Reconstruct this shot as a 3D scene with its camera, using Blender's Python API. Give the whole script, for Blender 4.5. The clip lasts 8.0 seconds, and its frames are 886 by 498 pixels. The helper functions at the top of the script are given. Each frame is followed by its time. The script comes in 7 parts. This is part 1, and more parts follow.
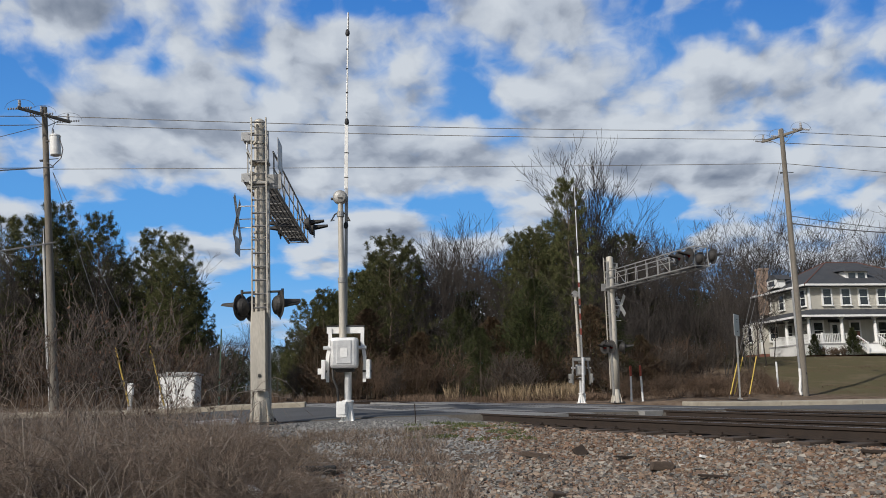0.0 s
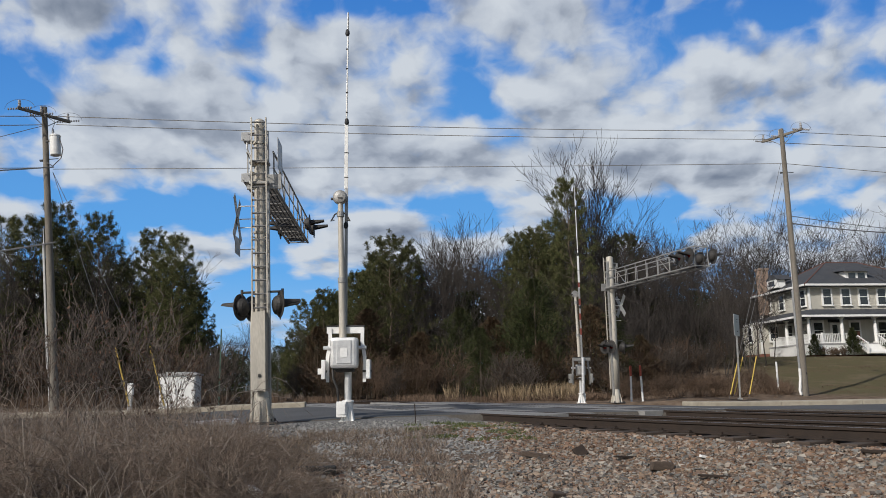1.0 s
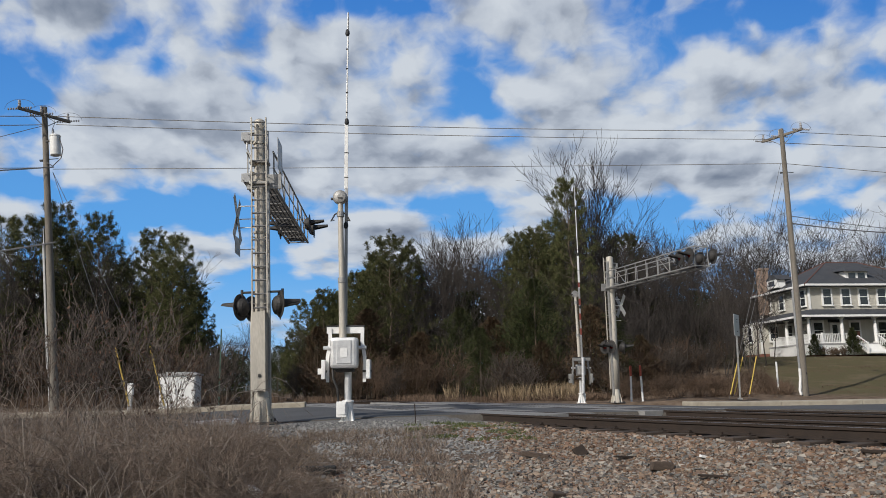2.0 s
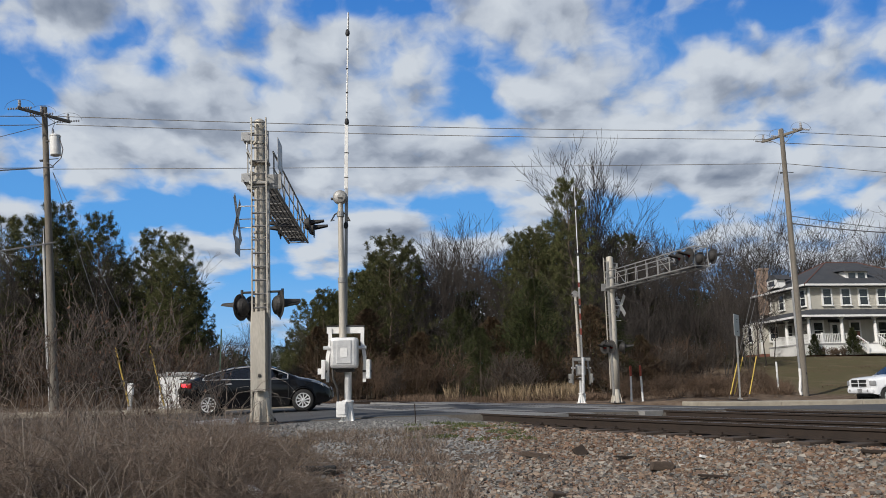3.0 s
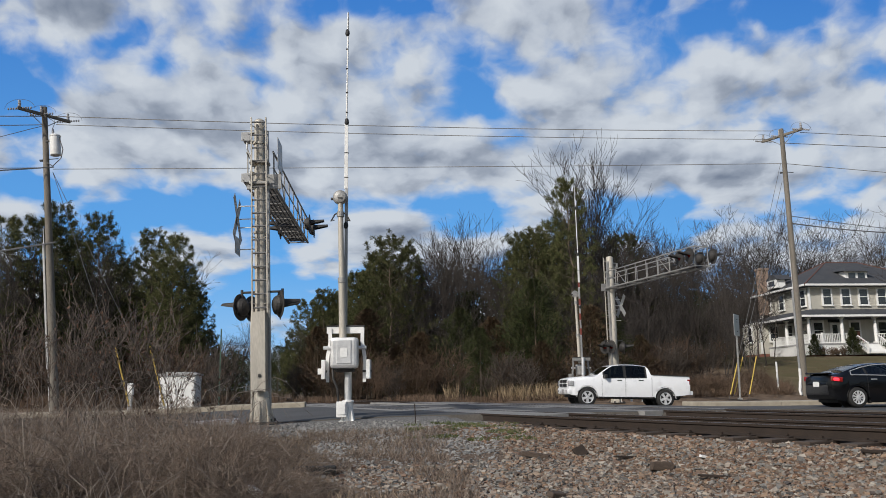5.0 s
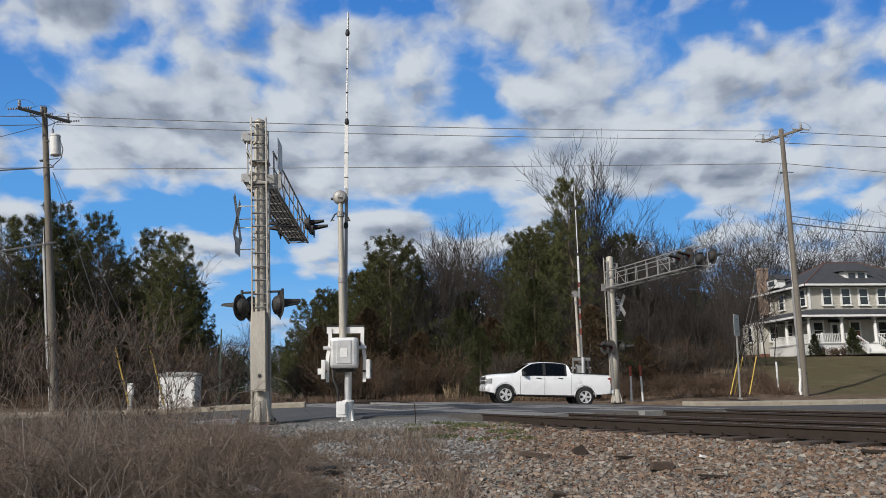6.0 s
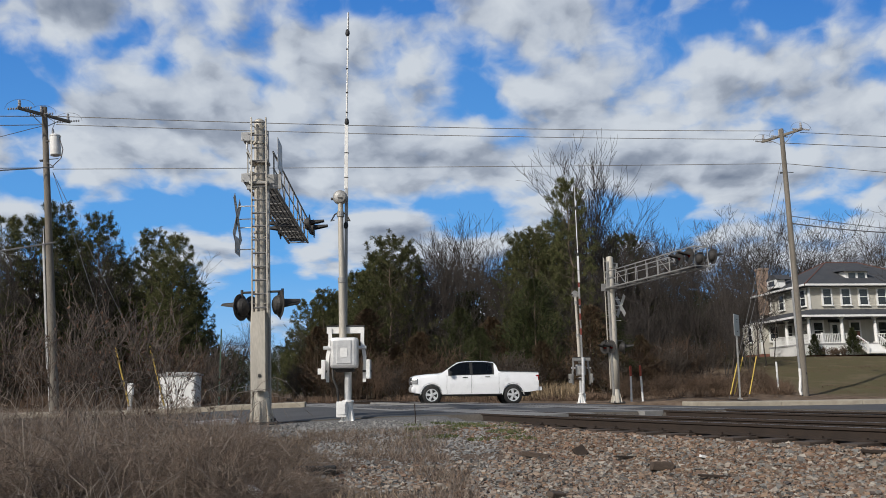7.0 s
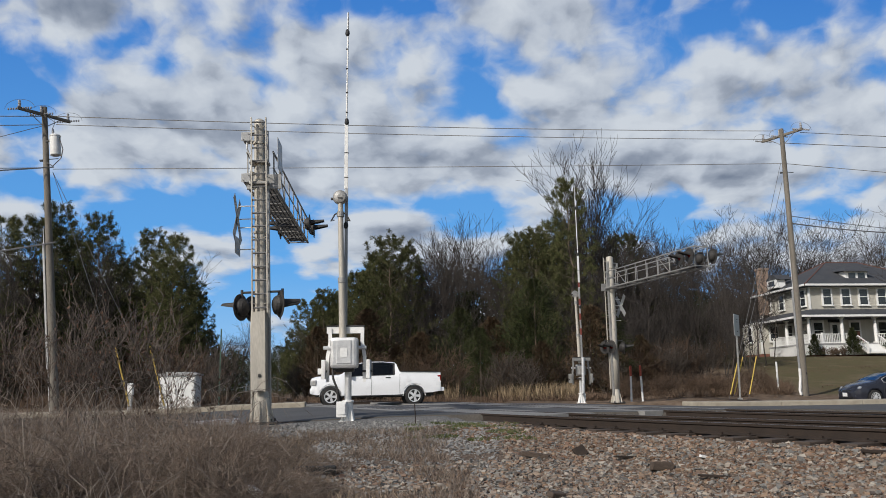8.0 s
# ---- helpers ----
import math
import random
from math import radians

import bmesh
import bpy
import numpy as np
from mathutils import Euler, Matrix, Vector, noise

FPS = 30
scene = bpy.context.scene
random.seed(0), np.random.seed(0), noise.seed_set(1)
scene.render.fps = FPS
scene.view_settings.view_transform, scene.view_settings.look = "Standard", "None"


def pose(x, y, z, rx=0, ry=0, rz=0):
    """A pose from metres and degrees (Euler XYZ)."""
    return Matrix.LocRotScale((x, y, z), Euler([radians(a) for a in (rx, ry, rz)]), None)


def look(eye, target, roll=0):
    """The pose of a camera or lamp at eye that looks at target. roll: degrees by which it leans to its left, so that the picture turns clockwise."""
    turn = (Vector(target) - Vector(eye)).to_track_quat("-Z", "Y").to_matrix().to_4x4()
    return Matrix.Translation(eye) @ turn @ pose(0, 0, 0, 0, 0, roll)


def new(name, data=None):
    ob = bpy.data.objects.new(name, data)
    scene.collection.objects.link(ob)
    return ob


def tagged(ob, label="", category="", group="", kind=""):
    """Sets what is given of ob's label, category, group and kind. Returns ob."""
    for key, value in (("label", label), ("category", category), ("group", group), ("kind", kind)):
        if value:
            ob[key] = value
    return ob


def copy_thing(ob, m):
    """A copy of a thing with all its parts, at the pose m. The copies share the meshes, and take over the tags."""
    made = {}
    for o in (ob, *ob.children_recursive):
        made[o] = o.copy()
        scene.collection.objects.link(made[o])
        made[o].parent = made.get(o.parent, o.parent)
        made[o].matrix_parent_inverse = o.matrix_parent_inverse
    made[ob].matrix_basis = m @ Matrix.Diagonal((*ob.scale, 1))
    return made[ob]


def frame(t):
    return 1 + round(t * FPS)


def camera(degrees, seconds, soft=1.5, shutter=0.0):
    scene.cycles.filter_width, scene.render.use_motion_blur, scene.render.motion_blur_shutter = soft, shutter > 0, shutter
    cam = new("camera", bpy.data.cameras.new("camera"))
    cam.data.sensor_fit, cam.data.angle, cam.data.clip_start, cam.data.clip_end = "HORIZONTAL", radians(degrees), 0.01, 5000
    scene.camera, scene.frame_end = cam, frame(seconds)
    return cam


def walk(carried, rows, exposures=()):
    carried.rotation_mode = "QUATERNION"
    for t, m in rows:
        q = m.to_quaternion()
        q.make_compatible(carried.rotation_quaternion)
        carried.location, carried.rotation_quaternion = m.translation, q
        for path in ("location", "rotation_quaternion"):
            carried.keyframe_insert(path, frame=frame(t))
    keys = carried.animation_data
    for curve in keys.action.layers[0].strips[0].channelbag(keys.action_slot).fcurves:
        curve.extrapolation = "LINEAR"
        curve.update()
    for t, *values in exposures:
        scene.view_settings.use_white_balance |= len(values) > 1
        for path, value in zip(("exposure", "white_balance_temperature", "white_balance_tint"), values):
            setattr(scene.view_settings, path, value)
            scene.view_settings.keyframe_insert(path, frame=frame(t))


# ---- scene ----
# ---- camera ----
cam = camera(58.5, 8.0, soft=0.9)
EYE = pose(0, 0, 0.7) @ pose(0, 0, 0, 99.97, 0, 0) @ pose(0, 0, 0, 0, 0, -0.8)
walk(cam, [(0.0, EYE), (8.0, EYE)])

# ---- world and sun ----
SUN_EL, SUN_AZ = 35.0, 222.0          # elevation; compass bearing measured from +y, clockwise
world = bpy.data.worlds.new("world")
scene.world = world
world.use_nodes = True
wn = world.node_tree.nodes
sky = wn.new("ShaderNodeTexSky")
sky.sky_type, sky.sun_disc = "NISHITA", False
sky.sun_elevation, sky.sun_rotation = radians(SUN_EL), radians(SUN_AZ)
sky.dust_density, sky.ozone_density = 1.5, 1.0
wn["Background"].inputs["Strength"].default_value = 0.09
world.node_tree.links.new(sky.outputs[0], wn["Background"].inputs["Color"])
sun_to = Vector((math.sin(radians(SUN_AZ)) * math.cos(radians(SUN_EL)), math.cos(radians(SUN_AZ)) * math.cos(radians(SUN_EL)), math.sin(radians(SUN_EL))))
sun = new("sun", bpy.data.lights.new("sun", "SUN"))
sun.data.energy, sun.data.angle, sun.data.color = 3.4, radians(0.8), (1.0, 0.95, 0.88)
sun.matrix_basis = look(sun_to * 200, (0, 0, 0))
scene.view_settings.exposure = 0.0

# ---- materials ----
def nodes_of(name):
    m = bpy.data.materials.new(name)
    m.use_nodes = True
    return m, m.node_tree.nodes, m.node_tree.links


def ramp(n, stops):
    r = n.new("ShaderNodeValToRGB")
    while len(r.color_ramp.elements) < len(stops):
        r.color_ramp.elements.new(0.5)
    for e, (p, c) in zip(r.color_ramp.elements, stops):
        e.position, e.color = p, (*c, 1) if len(c) == 3 else c
    return r


def surf(name, a, b, rough=0.7, metal=0.0, scale=6.0, fine=60.0, bump=0.15, stain=None, amount=0.35, island=0.0, random_by=0.0, coat=0.0, stretch=(1, 1, 1)):
    """A weathered surface: two colours mixed at two scales, stains, bump and varying gloss."""
    m, n, l = nodes_of(name)
    p = n["Principled BSDF"]
    tc = n.new("ShaderNodeTexCoord")
    mp = n.new("ShaderNodeMapping")
    mp.inputs["Scale"].default_value = stretch
    l.new(tc.outputs["Object"], mp.inputs[0])
    n1, n2 = n.new("ShaderNodeTexNoise"), n.new("ShaderNodeTexNoise")
    n1.inputs["Scale"].default_value, n1.inputs["Detail"].default_value = scale, 5
    n2.inputs["Scale"].default_value, n2.inputs["Detail"].default_value = fine, 3
    l.new(mp.outputs[0], n1.inputs["Vector"])
    l.new(mp.outputs[0], n2.inputs["Vector"])
    add = n.new("ShaderNodeMath")
    add.operation = "MULTIPLY_ADD"
    add.inputs[1].default_value, add.inputs[2].default_value = 0.5, 0.0
    l.new(n2.outputs["Fac"], add.inputs[0])
    add2 = n.new("ShaderNodeMath")
    add2.operation = "MULTIPLY_ADD"
    add2.inputs[1].default_value = 0.5
    l.new(n1.outputs["Fac"], add2.inputs[0])
    l.new(add.outputs[0], add2.inputs[2])
    r = ramp(n, [(0.36, a), (0.64, b)])
    l.new(add2.outputs[0], r.inputs[0])
    col = r.outputs[0]
    if stain:
        n3 = n.new("ShaderNodeTexNoise")
        n3.inputs["Scale"].default_value, n3.inputs["Detail"].default_value = scale * 0.45, 6
        l.new(mp.outputs[0], n3.inputs["Vector"])
        r3 = ramp(n, [(0.5, (0, 0, 0)), (0.68, (amount,) * 3)])
        l.new(n3.outputs["Fac"], r3.inputs[0])
        mx = n.new("ShaderNodeMix")
        mx.data_type = "RGBA"
        mx.inputs[7].default_value = (*stain, 1)
        l.new(r3.outputs[0], mx.inputs[0])
        l.new(col, mx.inputs[6])
        col = mx.outputs[2]
    for by, node, out in ((island, "ShaderNodeNewGeometry", "Random Per Island"), (random_by, "ShaderNodeObjectInfo", "Random")):
        if by:
            g = n.new(node)
            mr = n.new("ShaderNodeMapRange")
            mr.inputs[3].default_value, mr.inputs[4].default_value = 1 - by, 1 + by
            l.new(g.outputs[out], mr.inputs[0])
            hs = n.new("ShaderNodeHueSaturation")
            l.new(mr.outputs[0], hs.inputs["Value"])
            l.new(col, hs.inputs["Color"])
            col = hs.outputs[0]
    l.new(col, p.inputs["Base Color"])
    rr = n.new("ShaderNodeMapRange")
    rr.inputs[3].default_value, rr.inputs[4].default_value = max(0.03, rough - 0.12), min(1, rough + 0.12)
    l.new(n1.outputs["Fac"], rr.inputs[0])
    l.new(rr.outputs[0], p.inputs["Roughness"])
    p.inputs["Metallic"].default_value = metal
    p.inputs["Coat Weight"].default_value = coat
    p.inputs["Coat Roughness"].default_value = 0.06
    if bump:
        bp = n.new("ShaderNodeBump")
        bp.inputs["Strength"].default_value, bp.inputs["Distance"].default_value = bump, 0.02
        l.new(add2.outputs[0], bp.inputs["Height"])
        l.new(bp.outputs[0], p.inputs["Normal"])
    return m


def leafy(name, colours, trans=0.25):
    """Foliage: each leaf or needle tuft takes its own tint."""
    m, n, l = nodes_of(name)
    p = n["Principled BSDF"]
    g = n.new("ShaderNodeNewGeometry")
    k = len(colours) - 1
    r = ramp(n, [(i / k, c) for i, c in enumerate(colours)])
    l.new(g.outputs["Random Per Island"], r.inputs[0])
    o = n.new("ShaderNodeObjectInfo")
    mr = n.new("ShaderNodeMapRange")
    mr.inputs[3].default_value, mr.inputs[4].default_value = 0.75, 1.25
    l.new(o.outputs["Random"], mr.inputs[0])
    hs = n.new("ShaderNodeHueSaturation")
    l.new(mr.outputs[0], hs.inputs["Value"])
    l.new(r.outputs[0], hs.inputs["Color"])
    l.new(hs.outputs[0], p.inputs["Base Color"])
    p.inputs["Roughness"].default_value = 0.75
    p.inputs["Specular IOR Level"].default_value = 0.2
    return m


def emitter(name, colour, strength):
    m, n, l = nodes_of(name)
    p = n["Principled BSDF"]
    p.inputs["Base Color"].default_value = (*colour, 1)
    p.inputs["Emission Color"].default_value = (*colour, 1)
    p.inputs["Emission Strength"].default_value = strength
    return m


def glass(name, tint, clear):
    m, n, l = nodes_of(name)
    n.remove(n["Principled BSDF"])
    t, g, mx = n.new("ShaderNodeBsdfTransparent"), n.new("ShaderNodeBsdfGlossy"), n.new("ShaderNodeMixShader")
    t.inputs[0].default_value = (*tint, 1)
    g.inputs["Roughness"].default_value = 0.02
    lw = n.new("ShaderNodeFresnel")
    lw.inputs[0].default_value = clear
    l.new(lw.outputs[0], mx.inputs[0])
    l.new(t.outputs[0], mx.inputs[1])
    l.new(g.outputs[0], mx.inputs[2])
    l.new(mx.outputs[0], n["Material Output"].inputs[0])
    return m


M_GALV = surf("galvanised_steel", (0.26, 0.26, 0.25), (0.40, 0.39, 0.37), 0.5, 0.35, 5, 40, 0.05, (0.25, 0.22, 0.18), 0.3)
M_SILVER = surf("aluminium_paint", (0.42, 0.39, 0.33), (0.56, 0.52, 0.45), 0.5, 0.2, 4, 30, 0.05, (0.28, 0.22, 0.15), 0.35, stretch=(1, 1, 0.25))
M_BRIGHT = surf("bright_aluminium", (0.62, 0.62, 0.62), (0.78, 0.78, 0.77), 0.38, 0.55, 5, 40, 0.04, (0.4, 0.38, 0.34), 0.25)
M_WHITE = surf("white_enamel", (0.72, 0.72, 0.70), (0.84, 0.84, 0.82), 0.45, 0.0, 4, 40, 0.05, (0.45, 0.40, 0.33), 0.3)
M_BLACK = surf("black_paint", (0.012, 0.012, 0.013), (0.03, 0.03, 0.03), 0.55, 0.0, 8, 50, 0.05, (0.07, 0.065, 0.06), 0.3)
M_DARKSTEEL = surf("dark_steel", (0.03, 0.03, 0.03), (0.07, 0.065, 0.06), 0.6, 0.2, 8, 60, 0.1)
M_RUST = surf("rusted_steel", (0.0187, 0.0129, 0.00936), (0.0406, 0.0265, 0.0187), 0.85, 0.1, 6, 90, 0.2, (0.0312, 0.0234, 0.0195), 0.5)
M_RAILTOP = surf("polished_rail", (0.34, 0.34, 0.35), (0.46, 0.46, 0.47), 0.3, 0.85, 2, 60, 0.02)
M_POLE = surf("weathered_pole_wood", (0.13, 0.115, 0.095), (0.24, 0.215, 0.18), 0.9, 0, 5, 60, 0.4, (0.07, 0.06, 0.05), 0.5, stretch=(1, 1, 0.12))
M_WIRE = surf("cable", (0.10, 0.10, 0.105), (0.16, 0.16, 0.16), 0.6, 0.1, 3, 20, 0)
M_WIRE_LIGHT = surf("bare_aluminium_cable", (0.22, 0.20, 0.18), (0.3, 0.28, 0.25), 0.6, 0.2, 3, 20, 0)
M_PORC = surf("porcelain", (0.28, 0.28, 0.29), (0.38, 0.38, 0.4), 0.25, 0, 9, 40, 0)
M_RED = surf("red_reflector", (0.30, 0.045, 0.025), (0.40, 0.075, 0.04), 0.5, 0, 8, 60, 0.03)
M_YELLOW = surf("yellow_plastic", (0.52, 0.36, 0.05), (0.62, 0.45, 0.10), 0.55, 0, 8, 60, 0.03, (0.3, 0.25, 0.15), 0.3)
M_CONC = surf("concrete", (0.30, 0.265, 0.205), (0.44, 0.39, 0.31), 0.9, 0, 3, 70, 0.25, (0.18, 0.15, 0.11), 0.5)
M_CONC_GREY = surf("grey_concrete", (0.18, 0.178, 0.172), (0.28, 0.275, 0.262), 0.85, 0, 3, 70, 0.2, (0.12, 0.11, 0.10), 0.5)
M_ASPHALT = surf("asphalt", (0.050, 0.051, 0.053), (0.092, 0.091, 0.091), 0.85, 0, 0.9, 45, 0.3, (0.055, 0.053, 0.052), 0.5)
M_ASPHALT_EDGE = surf("broken_asphalt", (0.065, 0.058, 0.05), (0.115, 0.103, 0.088), 0.95, 0, 3, 40, 0.6)
M_TIE = surf("creosoted_timber", (0.046, 0.034, 0.027), (0.10, 0.072, 0.053), 0.9, 0, 6, 60, 0.5, (0.03, 0.025, 0.02), 0.4, stretch=(1, 0.2, 1))
M_BARK = surf("grey_bark", (0.044, 0.0376, 0.0328), (0.088, 0.0768, 0.0664), 0.95, 0, 3, 30, 0.5, random_by=0.25)
M_BARK_DARK = surf("dark_bark", (0.042, 0.033, 0.027), (0.080, 0.063, 0.052), 0.95, 0, 3, 30, 0.5, random_by=0.25)
M_TWIGS = surf("fine_twig_bark", (0.036, 0.0296, 0.0256), (0.0624, 0.052, 0.0456), 0.95, 0, 3, 30, 0.2, random_by=0.3)
M_PINEBARK = surf("pine_bark", (0.062, 0.046, 0.035), (0.12, 0.09, 0.068), 0.95, 0, 3, 30, 0.5, random_by=0.2)
M_PINE = leafy("pine_needles", [(0.045, 0.055, 0.021), (0.070, 0.082, 0.030), (0.102, 0.112, 0.042), (0.135, 0.132, 0.058), (0.10, 0.083, 0.043)])
M_CEDAR = leafy("cedar_sprays", [(0.0192, 0.0281, 0.0103), (0.0333, 0.0435, 0.0141), (0.0512, 0.0576, 0.0217), (0.0448, 0.0384, 0.0224)])
M_BROWNCEDAR = leafy("browned_cedar_sprays", [(0.0638, 0.0399, 0.0238), (0.0892, 0.0561, 0.034), (0.051, 0.0467, 0.0238)])
M_UNDER = leafy("brown_underwood", [(0.0405, 0.035, 0.0267), (0.0607, 0.0515, 0.0386), (0.0405, 0.0423, 0.0239), (0.0782, 0.0644, 0.0478)])
M_TAN = leafy("dry_grass", [(0.20, 0.145, 0.085), (0.32, 0.24, 0.15), (0.40, 0.31, 0.20), (0.15, 0.10, 0.06)])
M_BRUSH = leafy("dry_brush", [(0.132, 0.095, 0.0722), (0.22, 0.167, 0.13), (0.317, 0.26, 0.211), (0.0968, 0.0686, 0.051), (0.255, 0.198, 0.157)])
M_RUSSET = leafy("russet_brush", [(0.0978, 0.0663, 0.045), (0.132, 0.0892, 0.0612), (0.0723, 0.0527, 0.0391)])
M_TWIG = leafy("dark_twigs", [(0.0585, 0.0468, 0.039), (0.0897, 0.0733, 0.0608), (0.117, 0.0975, 0.0819)])
M_STRIPE = surf("faded_red_stripe", (0.17, 0.035, 0.025), (0.24, 0.06, 0.045), 0.5, 0, 8, 60, 0.03)
M_GREEN = leafy("low_weeds", [(0.0525, 0.0713, 0.0225), (0.0825, 0.105, 0.0338), (0.12, 0.12, 0.0525)])
M_STONE = leafy("ballast_stone", [(0.0884, 0.0865, 0.0818), (0.195, 0.126, 0.0837), (0.149, 0.14, 0.126), (0.251, 0.172, 0.116), (0.205, 0.195, 0.177), (0.0605, 0.0577, 0.0558), (0.158, 0.0977, 0.0688), (0.335, 0.302, 0.256), (0.177, 0.166, 0.146)])
M_RUSTSTONE = leafy("rust_stained_stone", [(0.12, 0.07, 0.046), (0.19, 0.112, 0.072), (0.09, 0.06, 0.046), (0.23, 0.15, 0.10), (0.15, 0.125, 0.105)])
M_GREYSTONE = leafy("grey_stone", [(0.16, 0.16, 0.155), (0.26, 0.255, 0.245), (0.33, 0.325, 0.31), (0.20, 0.19, 0.18)])

# ---- building helpers ----
def link_mesh(name, me, material, parent=None, smooth=False):
    ob = new(name, me)
    if material is not None and not me.materials:
        me.materials.append(material)
    if smooth:
        me.shade_smooth()
    if parent is not None:
        ob.parent = parent
    return ob


def part(name, bm, material, parent=None, label="", smooth=False):
    """Links a bmesh as one mesh object under a thing or a part."""
    me = bpy.data.meshes.new(name)
    bm.normal_update()
    bm.to_mesh(me)
    bm.free()
    ob = link_mesh(name, me, material, parent, smooth)
    return tagged(ob, label)


def raw(name, verts, faces, material, parent=None, smooth=False):
    me = bpy.data.meshes.new(name)
    me.from_pydata([tuple(v) for v in verts], [], [tuple(f) for f in faces])
    me.update()
    return link_mesh(name, me, material, parent, smooth)


def thing(name, m, label, category, group="", kind=""):
    ob = new(name)
    ob.empty_display_size = 0.3
    ob.matrix_basis = m
    return tagged(ob, label, category, group, kind)


def box(bm, size, at=(0, 0, 0), turn=(0, 0, 0), bevel=0.0, taper=1.0):
    """A bevelled box; taper shrinks its top in x and y."""
    made = bmesh.ops.create_cube(bm, size=1.0)
    vs = made["verts"]
    for v in vs:
        k = taper if v.co.z > 0 else 1.0
        v.co = Vector((v.co.x * size[0] * k, v.co.y * size[1] * k, v.co.z * size[2]))
    if bevel:
        es = list({e for v in vs for e in v.link_edges})
        r = bmesh.ops.bevel(bm, geom=es, offset=bevel, segments=2, affect="EDGES", profile=0.6)
        vs = list({v for f in r["faces"] for v in f.verts} | {v for v in vs if v.is_valid})
    bmesh.ops.transform(bm, matrix=pose(*at, *turn), verts=vs)
    return bm


def rod(bm, a, b, r0, r1=None, sides=10, caps=True):
    """A straight tapered rod from a to b."""
    a, b = Vector(a), Vector(b)
    r1 = r0 if r1 is None else r1
    d = b - a
    made = bmesh.ops.create_cone(bm, cap_ends=caps, segments=sides, radius1=r0, radius2=r1, depth=d.length)
    m = Matrix.Translation((a + b) / 2) @ d.to_track_quat("Z", "Y").to_matrix().to_4x4()
    bmesh.ops.transform(bm, matrix=m, verts=made["verts"])
    return bm


def lathe(bm, profile, at=(0, 0, 0), turn=(0, 0, 0), sides=20, caps=True):
    """A turned body: rows of (radius, height) about its own z axis."""
    rings = []
    m = pose(*at, *turn)
    for r, z in profile:
        rings.append([bm.verts.new(m @ Vector((r * math.cos(2 * math.pi * i / sides), r * math.sin(2 * math.pi * i / sides), z))) for i in range(sides)])
    for p, q in zip(rings, rings[1:]):
        for i in range(sides):
            bm.faces.new((p[i], p[(i + 1) % sides], q[(i + 1) % sides], q[i]))
    if caps and profile[0][0] > 1e-4:
        bm.faces.new(rings[0][::-1])
    if caps and profile[-1][0] > 1e-4:
        bm.faces.new(rings[-1])
    return bm


def tube_path(bm, pts, r, sides=6):
    """A tube along points, with round joints left open inside."""
    pts = [Vector(p) for p in pts]
    rings = []
    for i, p in enumerate(pts):
        d = (pts[min(i + 1, len(pts) - 1)] - pts[max(i - 1, 0)]).normalized()
        u = d.orthogonal().normalized() if i == 0 else (u - d * u.dot(d)).normalized()
        w = d.cross(u)
        rr = r[i] if isinstance(r, (list, tuple)) else r
        rings.append([bm.verts.new(p + (u * math.cos(2 * math.pi * k / sides) + w * math.sin(2 * math.pi * k / sides)) * rr) for k in range(sides)])
    for p, q in zip(rings, rings[1:]):
        for k in range(sides):
            bm.faces.new((p[k], p[(k + 1) % sides], q[(k + 1) % sides], q[k]))
    bm.faces.new(rings[0][::-1])
    bm.faces.new(rings[-1])
    return bm


def prism(bm, outline, depth, m=None):
    """A flat outline (x, z) given a thickness along y."""
    m = m or Matrix.Identity(4)
    f = [bm.verts.new(m @ Vector((x, -depth / 2, z))) for x, z in outline]
    b = [bm.verts.new(m @ Vector((x, depth / 2, z))) for x, z in outline]
    bm.faces.new(f)
    bm.faces.new(b[::-1])
    for i in range(len(f)):
        j = (i + 1) % len(f)
        bm.faces.new((f[j], f[i], b[i], b[j]))
    return bm


def BM():
    return bmesh.new()

